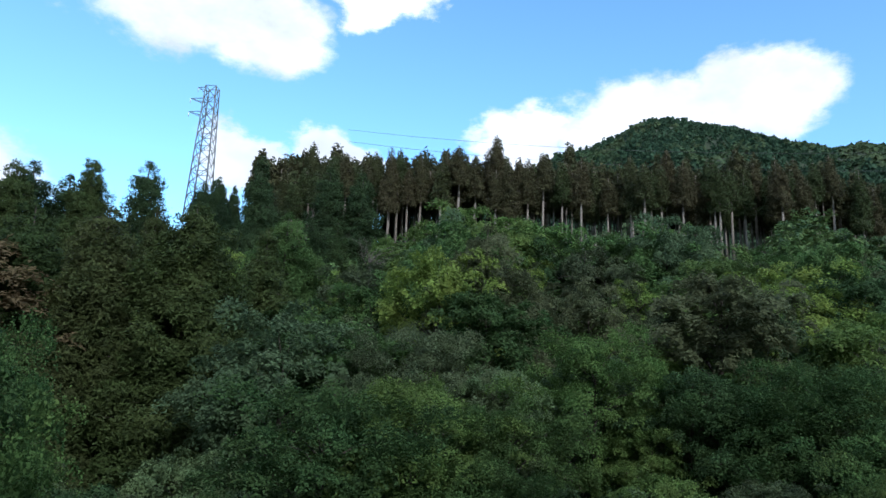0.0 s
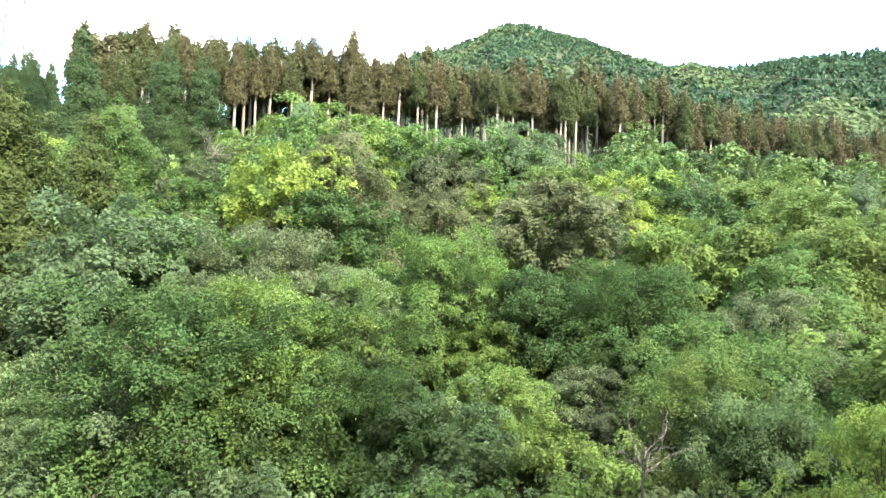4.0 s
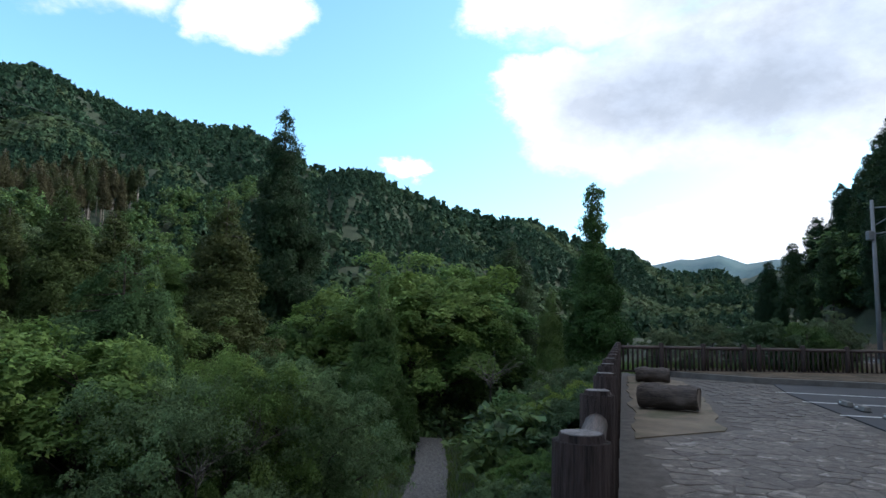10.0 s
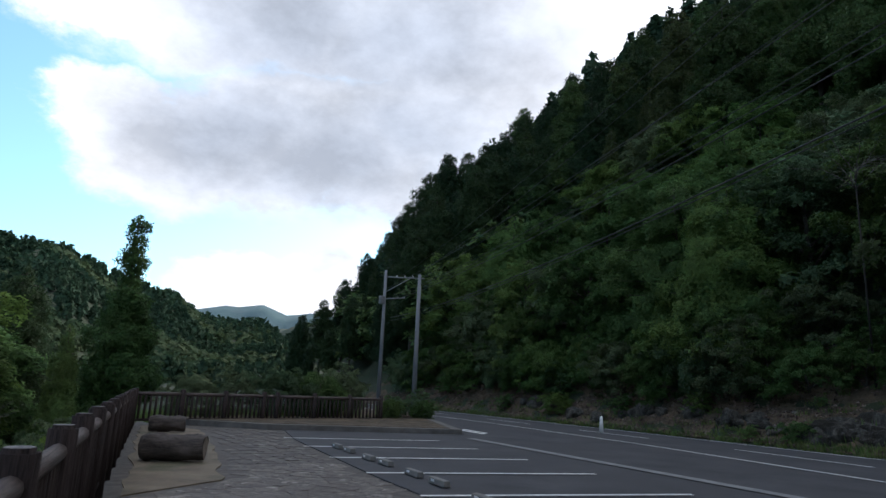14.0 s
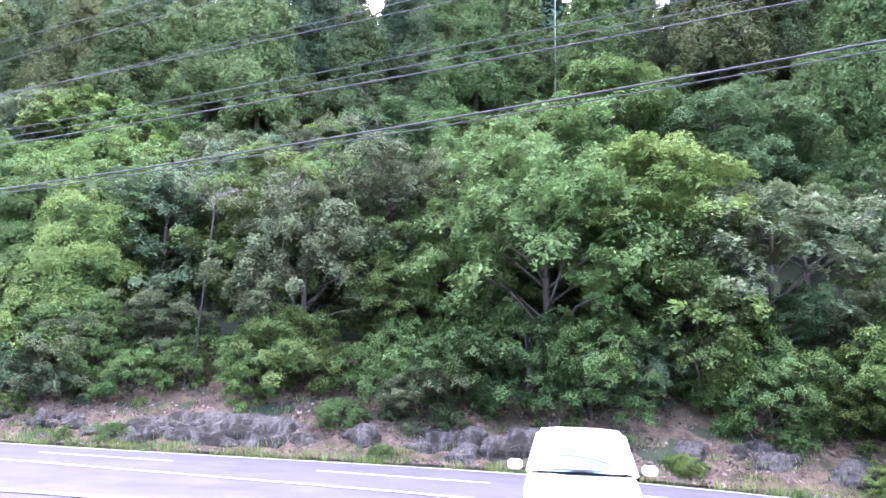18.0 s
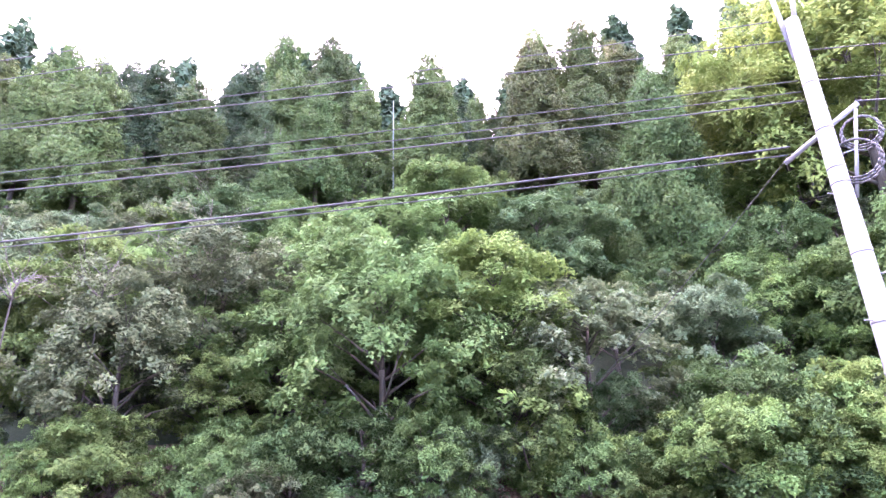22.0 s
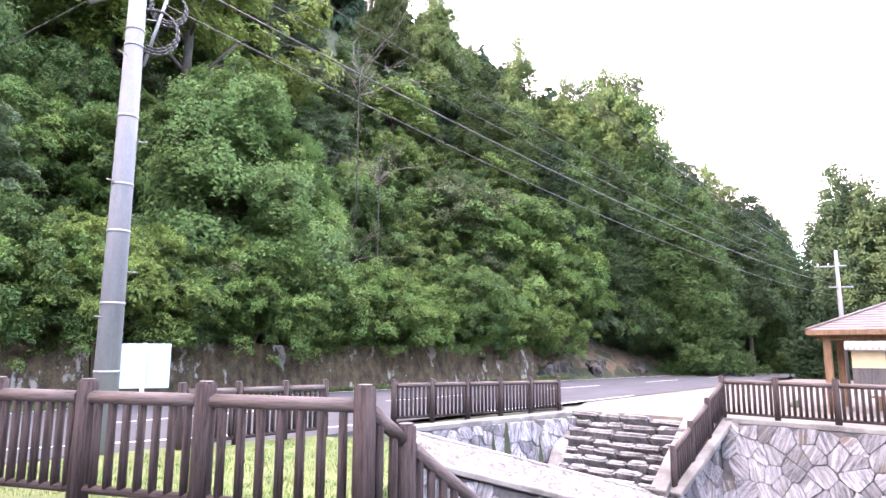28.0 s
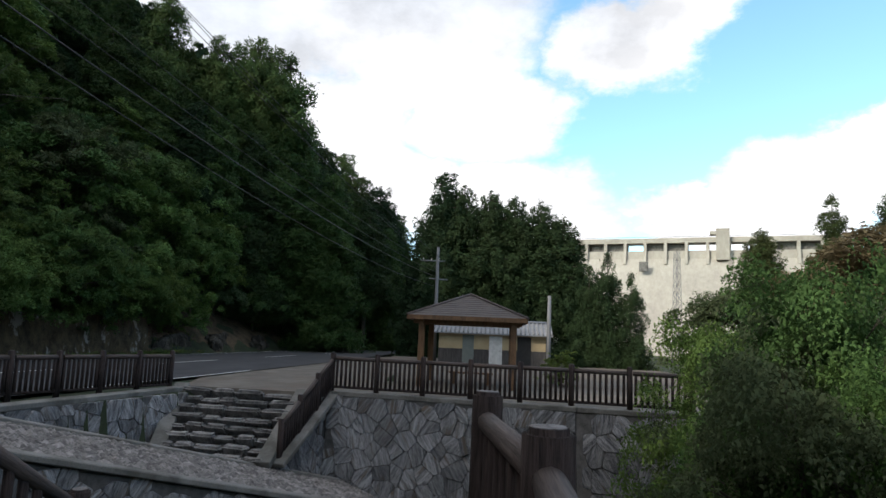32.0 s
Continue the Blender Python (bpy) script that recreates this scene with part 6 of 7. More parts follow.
coil(main, (-0.36, 0.36, 7.75), 0.33, "black coil of spare cable")
coil(main, (-0.2, 0.24, 7.25), 0.42, "black coil of spare cable")
small = utility_pole(29.3, -17.4, 0.1, 7.35, 0.135, 0.09, "plain concrete pole at the end of the car park")
far = utility_pole(50.8, -26.5, 0.2, 11.6, 0.19, 0.12, "concrete utility pole with crossarms beside the road")
arm(far, (0.1, 0.15, 11.0), (-1.7, -3.0, 11.0), 0.06)
arm(far, (0, 0, 9.6), (-1.0, -1.9, 10.95), 0.04, "brace")
arm(far, (0.1, 0.2, 9.0), (-0.9, -1.6, 9.2), 0.05)
part("transformer", box(0.45, 0.45, 0.7, (0.0, 0.25, 8.9), 0.05), M_STEEL, far, "grey transformer box")
for k in range(4):
    insulator(far, (-0.5 - 0.35 * k, -0.85 - 0.62 * k, 11.04))
west = utility_pole(-45.1, 10.6, -0.4, 8.1, 0.17, 0.10, "concrete utility pole beside the rest area")
arm(west, (-0.2, -1.2, 7.1), (0.1, 0.5, 7.1), 0.05)
arm(west, (0.15, -0.6, 5.8), (-0.1, 0.8, 5.8), 0.05)
for k in range(3):
    insulator(west, (-0.15 + 0.1 * k, -1.0 + 0.55 * k, 7.14))
east_small = utility_pole(-38.4, 16.4, -0.4, 4.6, 0.15, 0.11, "short concrete pole behind the rest house")


def wire(a, b, sag, radius=0.011, label="black overhead cable between two poles"):
    """A hanging cable between two poles."""
    a, b = Vector(a), Vector(b)
    n = 18
    pts = []
    for i in range(n + 1):
        t = i / n
        pts.append(a.lerp(b, t) - Vector((0, 0, sag * 4 * t * (1 - t))))
    side = (b - a).cross(Vector((0, 0, 1))).normalized()
    V, F = [], []
    for p in pts:
        for k in range(5):
            c = k * 1.2566
            V.append(p + side * math.cos(c) * radius + Vector((0, 0, 1)) * math.sin(c) * radius)
    for i in range(n):
        for k in range(5):
            F.append((i * 5 + k, i * 5 + (k + 1) % 5, i * 5 + 5 + (k + 1) % 5, i * 5 + 5 + k))
    return tagged(new("overhead_cable", soup("overhead_cable", V, F, M_CABLE, True)), label, "cable", "overhead cables")


for a, b, s, r in (((px - 0.2, py + 0.2, 12.3), (50.0, -27.5, 11.2), 0.7, 0.014), ((px + 0.1, py - 0.3, 12.3), (49.5, -28.6, 11.2), 0.7, 0.014), ((px + 0.2, py - 0.25, 10.5), (49.2, -29.2, 11.2), 0.6, 0.014),
                   ((px + 0.15, py - 0.1, 9.9), (50.7, -26.7, 10.2), 0.7, 0.016), ((px + 0.1, py - 0.15, 9.0), (50.6, -26.8, 9.4), 0.9, 0.013), ((px + 0.1, py - 0.15, 8.75), (50.6, -26.8, 9.2), 0.9, 0.013), ((px + 0.1, py - 0.15, 8.55), (50.6, -26.8, 9.0), 0.9, 0.02),
                   ((px + 0.4, py - 0.45, 7.7), (50.4, -27.0, 7.6), 1.0, 0.028), ((px + 0.45, py - 0.5, 7.55), (50.4, -27.0, 7.3), 0.9, 0.018),
                   ((px - 0.2, py + 0.2, 12.3), (-45.2, 9.6, 6.9), 0.5, 0.014), ((px - 0.1, py + 0.1, 11.8), (-45.2, 10.1, 6.9), 0.5, 0.014), ((px + 0.1, py - 0.3, 12.3), (-45.0, 10.8, 6.9), 0.5, 0.014),
                   ((px, py, 9.6), (-45.1, 10.5, 6.2), 0.6, 0.014), ((px, py, 8.9), (-45.1, 10.5, 5.9), 0.7, 0.014), ((px - 0.4, py + 0.4, 8.2), (-45.1, 10.4, 5.6), 0.7, 0.024), ((px - 0.3, py + 0.35, 7.6), (-45.1, 10.4, 4.9), 0.8, 0.018),
                   ((px + 0.45, py - 0.5, 7.5), (-10.6, -31, 5.0), 0.3, 0.012)):
    wire(a, b, s, r * 0.72)
for z0, z1 in ((150, 95), (158, 103)):
    wire((-40, 235, z0 * 0.6), (420, 120, z1), 22, 0.06, "distant power line across the mountain")


# ---- sign, marker and car ----
def sign_back():
    ob = thing("road_sign", "white back of a square road sign on a steel post", "sign", (-10.1, -9.1, -0.28), 132)
    part("post", rod(0.038, 0.038, (0, -0.055, 0), (0, -0.055, 1.88), 12), M_PAINT, ob)
    part("board", box(0.92, 0.03, 0.82, (0, 0.0, 1.46), 0.008), M_PANEL, ob, "plain pale grey back of the board")


M_PANEL = surface("sign_panel", (0.27, 0.38, 0.52), (0.34, 0.45, 0.58), 0.5, 2, 20, 0.03)
sign_back()
marker = thing("road_marker", "small white post beside the road", "marker", (20.9, -22.0, 0.0))
part("post", rod(0.10, 0.06, (0, 0, 0), (0, 0, 0.7), 12, None, 0.02), M_PAINT, marker)


def car():
    """A small white car with its nose towards the fence."""
    ob = thing("car", "small white hatchback parked with its nose to the fence", "car", (-1.55, -11.55, -0.12), 172)
    L, W = 3.4, 1.5
    # side outline of the body from nose (y = -L/2) to tail, and how wide it is at each height
    rows = [(-1.70, 0.30, 0.48, 0.86), (-1.62, 0.26, 0.70, 0.95), (-1.25, 0.24, 0.86, 1.0), (-0.85, 0.24, 0.94, 1.0), (0.0, 0.24, 0.96, 1.0), (0.9, 0.24, 0.97, 1.0), (1.5, 0.26, 0.97, 0.98), (1.68, 0.36, 0.92, 0.9)]
    bm = bmesh.new()
    rings = []
    for y, lo, hi, k in rows:
        w = W / 2 * k
        rings.append([bm.verts.new(v) for v in ((-w * 0.94, y, lo), (-w, y, lo + 0.18), (-w, y, hi - 0.16), (-w * 0.93, y, hi - 0.03), (-w * 0.6, y, hi), (w * 0.6, y, hi), (w * 0.93, y, hi - 0.03), (w, y, hi - 0.16), (w, y, lo + 0.18), (w * 0.94, y, lo))])
    for a, b in zip(rings, rings[1:]):
        for k in range(10):
            bm.faces.new((a[k], a[(k + 1) % 10], b[(k + 1) % 10], b[k])).smooth = True
    bm.faces.new(rings[0]), bm.faces.new(rings[-1][::-1])
    bmesh.ops.recalc_face_normals(bm, faces=bm.faces)
    body = part("body", bm, M_CARPAINT, ob)
    body.data.shade_smooth()
    # cabin: pillars and roof
    roof = bmesh.new()
    rr = []
    for y, z, w in ((-0.42, 1.475, 0.56), (-0.30, 1.53, 0.57), (0.3, 1.57, 0.58), (1.1, 1.55, 0.57), (1.45, 1.49, 0.55)):
        rr.append([roof.verts.new(v) for v in ((-w - 0.035, y, z - 0.075), (-w, y, z - 0.015), (-w * 0.5, y, z + 0.012), (w * 0.5, y, z + 0.012), (w, y, z - 0.015), (w + 0.035, y, z - 0.075))])
    for a, b in zip(rr, rr[1:]):
        for k in range(5):
            roof.faces.new((a[k], a[k + 1], b[k + 1], b[k])).smooth = True
    bmesh.ops.recalc_face_normals(roof, faces=roof.faces)
    bmesh.ops.solidify(roof, geom=roof.faces[:], thickness=0.03)
    part("roof", roof, M_CARPAINT, ob)
    for s in (-1, 1):
        part("pillar", rod(0.045, 0.035, (s * 0.70, -1.02, 0.93), (s * 0.60, -0.38, 1.46), 8), M_CARPAINT, ob)
        part("pillar", rod(0.05, 0.04, (s * 0.72, 1.55, 0.93), (s * 0.60, 1.40, 1.46), 8), M_CARPAINT, ob)
        part("pillar", rod(0.04, 0.035, (s * 0.725, 0.35, 0.94), (s * 0.61, 0.33, 1.5), 8), M_TYRE, ob, "black middle pillar")
        glass = soup("side_window", [(s * 0.725, -0.92, 0.95), (s * 0.725, 1.5, 0.95), (s * 0.612, 1.36, 1.46), (s * 0.612, -0.34, 1.46)], [(0, 1, 2, 3)], M_GLASS)
        part("side_window", glass, None, ob, "dark side window")
        mirror = part("mirror", box(0.20, 0.13, 0.15, (s * 0.90, -0.80, 1.0), 0.035), M_CARPAINT, ob, "white door mirror")
        part("mirror_foot", box(0.12, 0.05, 0.04, (s * 0.78, -0.78, 0.94), 0.01), M_TYRE, mirror)
        part("headlight", box(0.26, 0.10, 0.22, (s * 0.55, -1.60, 0.68), 0.04), M_LAMP, ob, "clear headlight")
    def shield(y0, z0, y1, z1, w0, w1, name, label):
        V, F = [], []
        for i in range(5):
            t = i / 4
            for j in range(9):
                u = j / 4 - 1
                w = w0 + (w1 - w0) * t
                V.append((u * w, y0 + (y1 - y0) * t - (1 - u * u) * 0.10 * (1 if y0 < 0 else -1), z0 + (z1 - z0) * t + 0.03 * math.sin(t * 3.14)))
        for i in range(4):
            for j in range(8):
                F.append((i * 9 + j, i * 9 + j + 1, i * 9 + 10 + j, i * 9 + 9 + j))
        return part(name, soup(name, V, F, M_GLASS, True), None, ob, label)
    shield(-1.02, 0.94, -0.40, 1.47, 0.69, 0.585, "windscreen", "curved windscreen reflecting the sky")
    shield(1.6, 0.95, 1.43, 1.46, 0.68, 0.57, "rear_window", "dark rear window")
    for s in (-1, 1):
        part("wiper", rod(0.010, 0.006, (s * 0.12 - 0.25, -1.12, 0.965), (s * 0.12 + 0.28, -1.10, 0.985), 6), M_TYRE, ob, "black wiper")
        for y in (-1.08, 1.12):
            wheel = part("wheel", rod(0.27, 0.27, (s * 0.60, y, 0.27), (s * 0.735, y, 0.27), 22, None, 0.03), M_TYRE, ob, "black tyre with steel wheel")
            part("rim", rod(0.17, 0.15, (s * 0.70, y, 0.27), (s * 0.742, y, 0.27), 16), M_STEEL, wheel)
    part("grille", box(0.62, 0.05, 0.10, (0, -1.69, 0.56), 0.015), M_TYRE, ob, "dark radiator grille")
    part("bumper", box(1.36, 0.12, 0.20, (0, -1.68, 0.38), 0.05), M_CARPAINT, ob)
    part("plate", box(0.33, 0.012, 0.165, (0, -1.755, 0.40), 0.004), M_PANEL, ob, "number plate")
    part("plate_mark", box(0.24, 0.006, 0.06, (0, -1.763, 0.385)), M_TYRE, ob, "plain dark bar on the plate")
    part("aerial", rod(0.006, 0.003, (-0.30, -0.28, 1.53), (-0.30, -0.12, 1.72), 6), M_TYRE, ob)
    part("dashboard", box(1.2, 0.5, 0.12, (0, -0.72, 0.93), 0.04), M_TYRE, ob)
    for s in (-1, 1):
        part("seat", box(0.46, 0.16, 0.62, (s * 0.34, 0.20, 1.0), 0.05), M_TYRE, ob)


M_CARPAINT = surface("white_car_paint", (0.74, 0.74, 0.75), (0.80, 0.80, 0.81), 0.25, 2, 20, 0.0, gloss=0.6)
M_TYRE = surface("black_rubber", (0.014, 0.014, 0.015), (0.03, 0.03, 0.03), 0.75, 6, 40, 0.1)
M_LAMP = surface("lamp_glass", (0.45, 0.46, 0.48), (0.6, 0.6, 0.62), 0.12, 6, 30, 0.0)
M_GLASS = bpy.data.materials.new("car_glass")
M_GLASS.use_nodes = True
_skin = M_GLASS.node_tree.nodes["Principled BSDF"]
_skin.inputs["Base Color"].default_value = (0.02, 0.03, 0.03, 1)
_skin.inputs["Roughness"].default_value = 0.03
_skin.inputs["Specular IOR Level"].default_value = 1.0
_skin.inputs["Coat Weight"].default_value = 1.0
_skin.inputs["IOR"].default_value = 1.9
car()
bpy.data.objects["car"].scale = (1.12, 1.0, 1.0)


# ---- the rest area: pavilion and rest house ----
def pavilion(x, y, z, turn):
    ob = thing("pavilion", "open timber pavilion with a hipped brown roof", "pavilion", (x, y, z), turn)
    half, eave, top = 2.14, 2.42, 3.32
    posts = 1.65
    for sx in (-1, 1):
        for sy in (-1, 1):
            part("post", box(0.22, 0.22, eave, (sx * posts, sy * posts, eave / 2), 0.015), M_TIMBER, ob)
    for s in (-1, 1):
        part("beam", box(2 * posts + 0.6, 0.16, 0.24, (0, s * posts, eave - 0.06), 0.01), M_TIMBER, ob)
        part("beam", box(0.16, 2 * posts + 0.6, 0.24, (s * posts, 0, eave - 0.02), 0.01), M_TIMBER, ob)
    courses = 11
    for side in range(4):
        turned = Matrix.Rotation(side * math.pi / 2, 4, "Z")
        for k in range(courses):
            t0, t1 = k / courses, (k + 1) / courses + 0.012
            y0, y1 = -half * (1 - t0), -half * max(0.0, 1 - t1)
            z0, z1 = eave + 0.10 + (top - eave) * t0, eave + 0.10 + (top - eave) * t1
            w0, w1 = half * (1 - t0), half * max(0.0, 1 - t1)
            V = [(-w0, y0, z0 + 0.018), (w0, y0, z0 + 0.018), (w1, y1, z1), (-w1, y1, z1), (-w0, y0, z0 - 0.02), (w0, y0, z0 - 0.02)]
            ob2 = part("roof_course", soup("roof_course", V, [(0, 1, 2, 3), (4, 5, 1, 0)], M_ROOF), None, ob)
            ob2.matrix_basis = turned
        edge_board = part("fascia", box(2 * half, 0.05, 0.16, (0, -half + 0.02, eave + 0.03), 0.006), M_TIMBER, ob)
        edge_board.matrix_basis = turned
        hip = part("hip_cap", rod(0.05, 0.04, (-half, -half, eave + 0.12), (0, 0, top + 0.14), 8), M_ROOF, ob)
        hip.matrix_basis = turned
    part("ceiling_boards", box(2 * half - 0.1, 2 * half - 0.1, 0.03, (0, 0, eave + 0.08)), M_TIMBER, ob)
    bench = thing("bench", "low wooden bench under the pavilion roof", "bench", (x - 0.3, y + 0.2, z), turn)
    part("seat", box(1.7, 0.4, 0.07, (0, 0, 0.44), 0.01), M_TIMBER, bench)
    for s in (-1, 1):
        part("leg", box(0.12, 0.34, 0.41, (s * 0.65, 0, 0.205), 0.01), M_TIMBER, bench)


M_TIMBER = surface("stained_timber", (0.085, 0.045, 0.022), (0.20, 0.11, 0.055), 0.65, 5, 30, 0.4, stretch=(2, 2, 0.5))
M_ROOF = surface("brown_shingle", (0.062, 0.050, 0.047), (0.118, 0.096, 0.090), 0.75, 3, 40, 0.4, spread=0.12)
pavilion(-24.3, 7.1, -0.37, 71)


def rest_house(x, y, z, turn):
    ob = thing("rest_house", "small rest house with pale upper walls and a grey tiled roof", "building", (x, y, z), turn)
    W, D, H = 7.0, 3.2, 2.1
    part("wall_lower", box(W, D, 1.0, (0, 0, 0.5), 0.01), M_BOARDS, ob, "dark boarded lower wall")
    part("wall_upper", box(W - 0.02, D - 0.02, H - 1.0, (0, 0, 1.0 + (H - 1.0) / 2), 0.01), M_PLASTER, ob, "cream plastered upper wall")
    for cx, w, label, m in ((-1.55, 0.75, "dull green door", M_DOOR), (0.25, 0.85, "white door", M_PAINT)):
        door = part("door", box(w, 0.06, 1.9, (cx, -D / 2 - 0.02, 0.95), 0.01), m, ob, label)
        part("door_handle", box(0.03, 0.04, 0.14, (cx + w * 0.35, -D / 2 - 0.07, 0.95), 0.005), M_STEEL, door)
    # solid black panel stands in for the unlit inside of a doorway
    part("doorway", box(0.9, 0.05, 1.9, (2.1, -D / 2 - 0.012, 0.95), 0.01), M_TYRE, ob, "black panel painted for the dark of an open doorway")
    for s in (-1, 1):
        rise = 0.75
        base = soup("roof_slope", [(-W / 2 - 0.4, s * (D / 2 + 0.45), H - 0.05), (W / 2 + 0.4, s * (D / 2 + 0.45), H - 0.05), (W / 2 + 0.4, 0, H + rise), (-W / 2 - 0.4, 0, H + rise), (-W / 2 - 0.4, s * (D / 2 + 0.45), H - 0.13), (W / 2 + 0.4, s * (D / 2 + 0.45), H - 0.13)], [(0, 1, 2, 3), (4, 5, 1, 0)], M_TILE)
        slope = part("roof_slope", base, None, ob)
        for k in range(28):
            xk = -W / 2 - 0.35 + k * (W + 0.7) / 27
            part("tile_roll", rod(0.055, 0.055, (xk, s * (D / 2 + 0.46), H - 0.02), (xk, 0, H + rise + 0.03), 8), M_TILE, slope)
    part("ridge", rod(0.10, 0.10, (-W / 2 - 0.42, 0, H + 0.80), (W / 2 + 0.42, 0, H + 0.80), 10), M_TILE, ob)


M_BOARDS = surface("dark_boards", (0.035, 0.032, 0.032), (0.09, 0.082, 0.078), 0.8, 4, 30, 0.4, stretch=(4, 4, 0.4))
M_PLASTER = surface("cream_plaster", (0.36, 0.28, 0.16), (0.46, 0.37, 0.23), 0.9, 1.5, 30, 0.15)
M_TILE = surface("grey_roof_tile", (0.15, 0.155, 0.165), (0.27, 0.275, 0.29), 0.5, 3, 30, 0.2)
M_DOOR = surface("green_door", (0.13, 0.15, 0.135), (0.18, 0.20, 0.185), 0.6, 3, 30, 0.1)
rest_house(-42.4, 14.0, -0.37, 71)


# ---- retaining wall and bank across the road ----
wall_line = [(-14.5, -19.0), (-18, -18.6), (-22, -17.1), (-27, -15.0), (-34.5, -11.2), (-42, -7.45)]
for i, (a, b) in enumerate(zip(wall_line, wall_line[1:])):
    a3, b3 = Vector((*a, 0)), Vector((*b, 0))
    out = (b3 - a3).cross(Vector((0, 0, 1))).normalized() * -1
    if out.y < 0:
        out = -out
    verts = []
    z0 = float(road_z(a[0])) - 0.15
    for p in (a3, b3):
        for q, z in ((p + out * 0.0, z0), (p - out * 0.35, 1.75 + 0.06 * math.sin(p.x)), (p - out * 0.75, 1.75 + 0.06 * math.sin(p.x)), (p - out * 0.75, z0)):
            verts.append((q.x, q.y, z))
    faces = [(0, 4, 5, 1), (1, 5, 6, 2), (2, 6, 7, 3), (0, 1, 2, 3), (7, 6, 5, 4)]
    ob = tagged(new("retaining_wall", soup("retaining_wall", verts, faces, M_OLD)), "mossy stained concrete retaining wall along the road", "wall", kind="structure")
    bm = bmesh.new()
    bm.from_mesh(ob.data)
    bmesh.ops.subdivide_edges(bm, edges=bm.edges[:], cuts=4, use_grid_fill=True)
    rng = np.random.default_rng(i)
    for v in bm.verts:
        v.co.z += 0.05 * noise.noise(v.co * 1.3)
        v.co += out * 0.05 * noise.noise(v.co * 2.1)
    bmesh.ops.recalc_face_normals(bm, faces=bm.faces)
    bm.to_mesh(ob.data)
    bm.free()


def boulder(at, size, seed, label="weathered grey rock outcrop in the roadside bank", material=None):
    bm = bmesh.new()
    bmesh.ops.create_icosphere(bm, subdivisions=4, radius=1.0)
    off = Vector((seed * 3.1, seed * 1.7, 0))
    for v in bm.verts:
        n = noise.fractal(v.co * 1.1 + off, 1.0, 2.0, 4)
        k = 1 + 0.45 * n
        v.co = Vector((v.co.x * size[0], v.co.y * size[1], v.co.z * size[2])) * k
    ob = part("rock", bm, material or M_ROCK)
    ob.matrix_basis = pose(*at, 0, 0, (seed * 37) % 30 - 15 - 10)
    return tagged(ob, label, "rock", "rocks in the bank")


for i in range(26):
    x = float(np.interp(i, [0, 25], [-12, 34])) + 0.7 * math.sin(i * 5.3)
    s = 1.0 + 0.9 * abs(math.sin(i * 2.7))
    y = float(edge(FAR_EDGE, x)) - s
    k = 0.22 + 0.3 * abs(math.sin(i * 1.9))
    boulder((x, y, ground_at(x, y) - 0.05), (k * 1.5, k * 0.8, k), i + 70, "small weathered rock half buried in the bank")


ROCKS = ((10.6, 1.5, 2.1, 1.0), (8.4, 1.5, 1.8, 0.95), (12.6, 1.5, 1.4, 0.8), (6.4, 1.5, 0.9, 0.6), (16.5, 1.9, 1.2, 0.5), (0.6, 1.6, 1.5, 0.9), (-1.4, 1.4, 1.4, 1.0), (-3.0, 1.7, 1.0, 0.8), (-8.6, 2.2, 0.9, 0.6), (-46, 1.4, 2.6, 0.9), (-51, 1.6, 2.8, 1.0), (-56, 1.4, 2.4, 0.8))
for i, (x, s, sx, sz) in enumerate(ROCKS):
    y = float(edge(FAR_EDGE, x)) - s
    boulder((x, y - 0.25, ground_at(x, y) - 0.35), (sx, 0.75, sz), i + 1)
for i, (x, y, k) in enumerate(((44, -19.6, 1.5), (46.5, -20.2, 1.3), (48.2, -19.4, 1.1))):
    boulder((x, y, 0.4), (k, k, k * 1.2), i + 40, "mossy grey boulder beyond the car park")


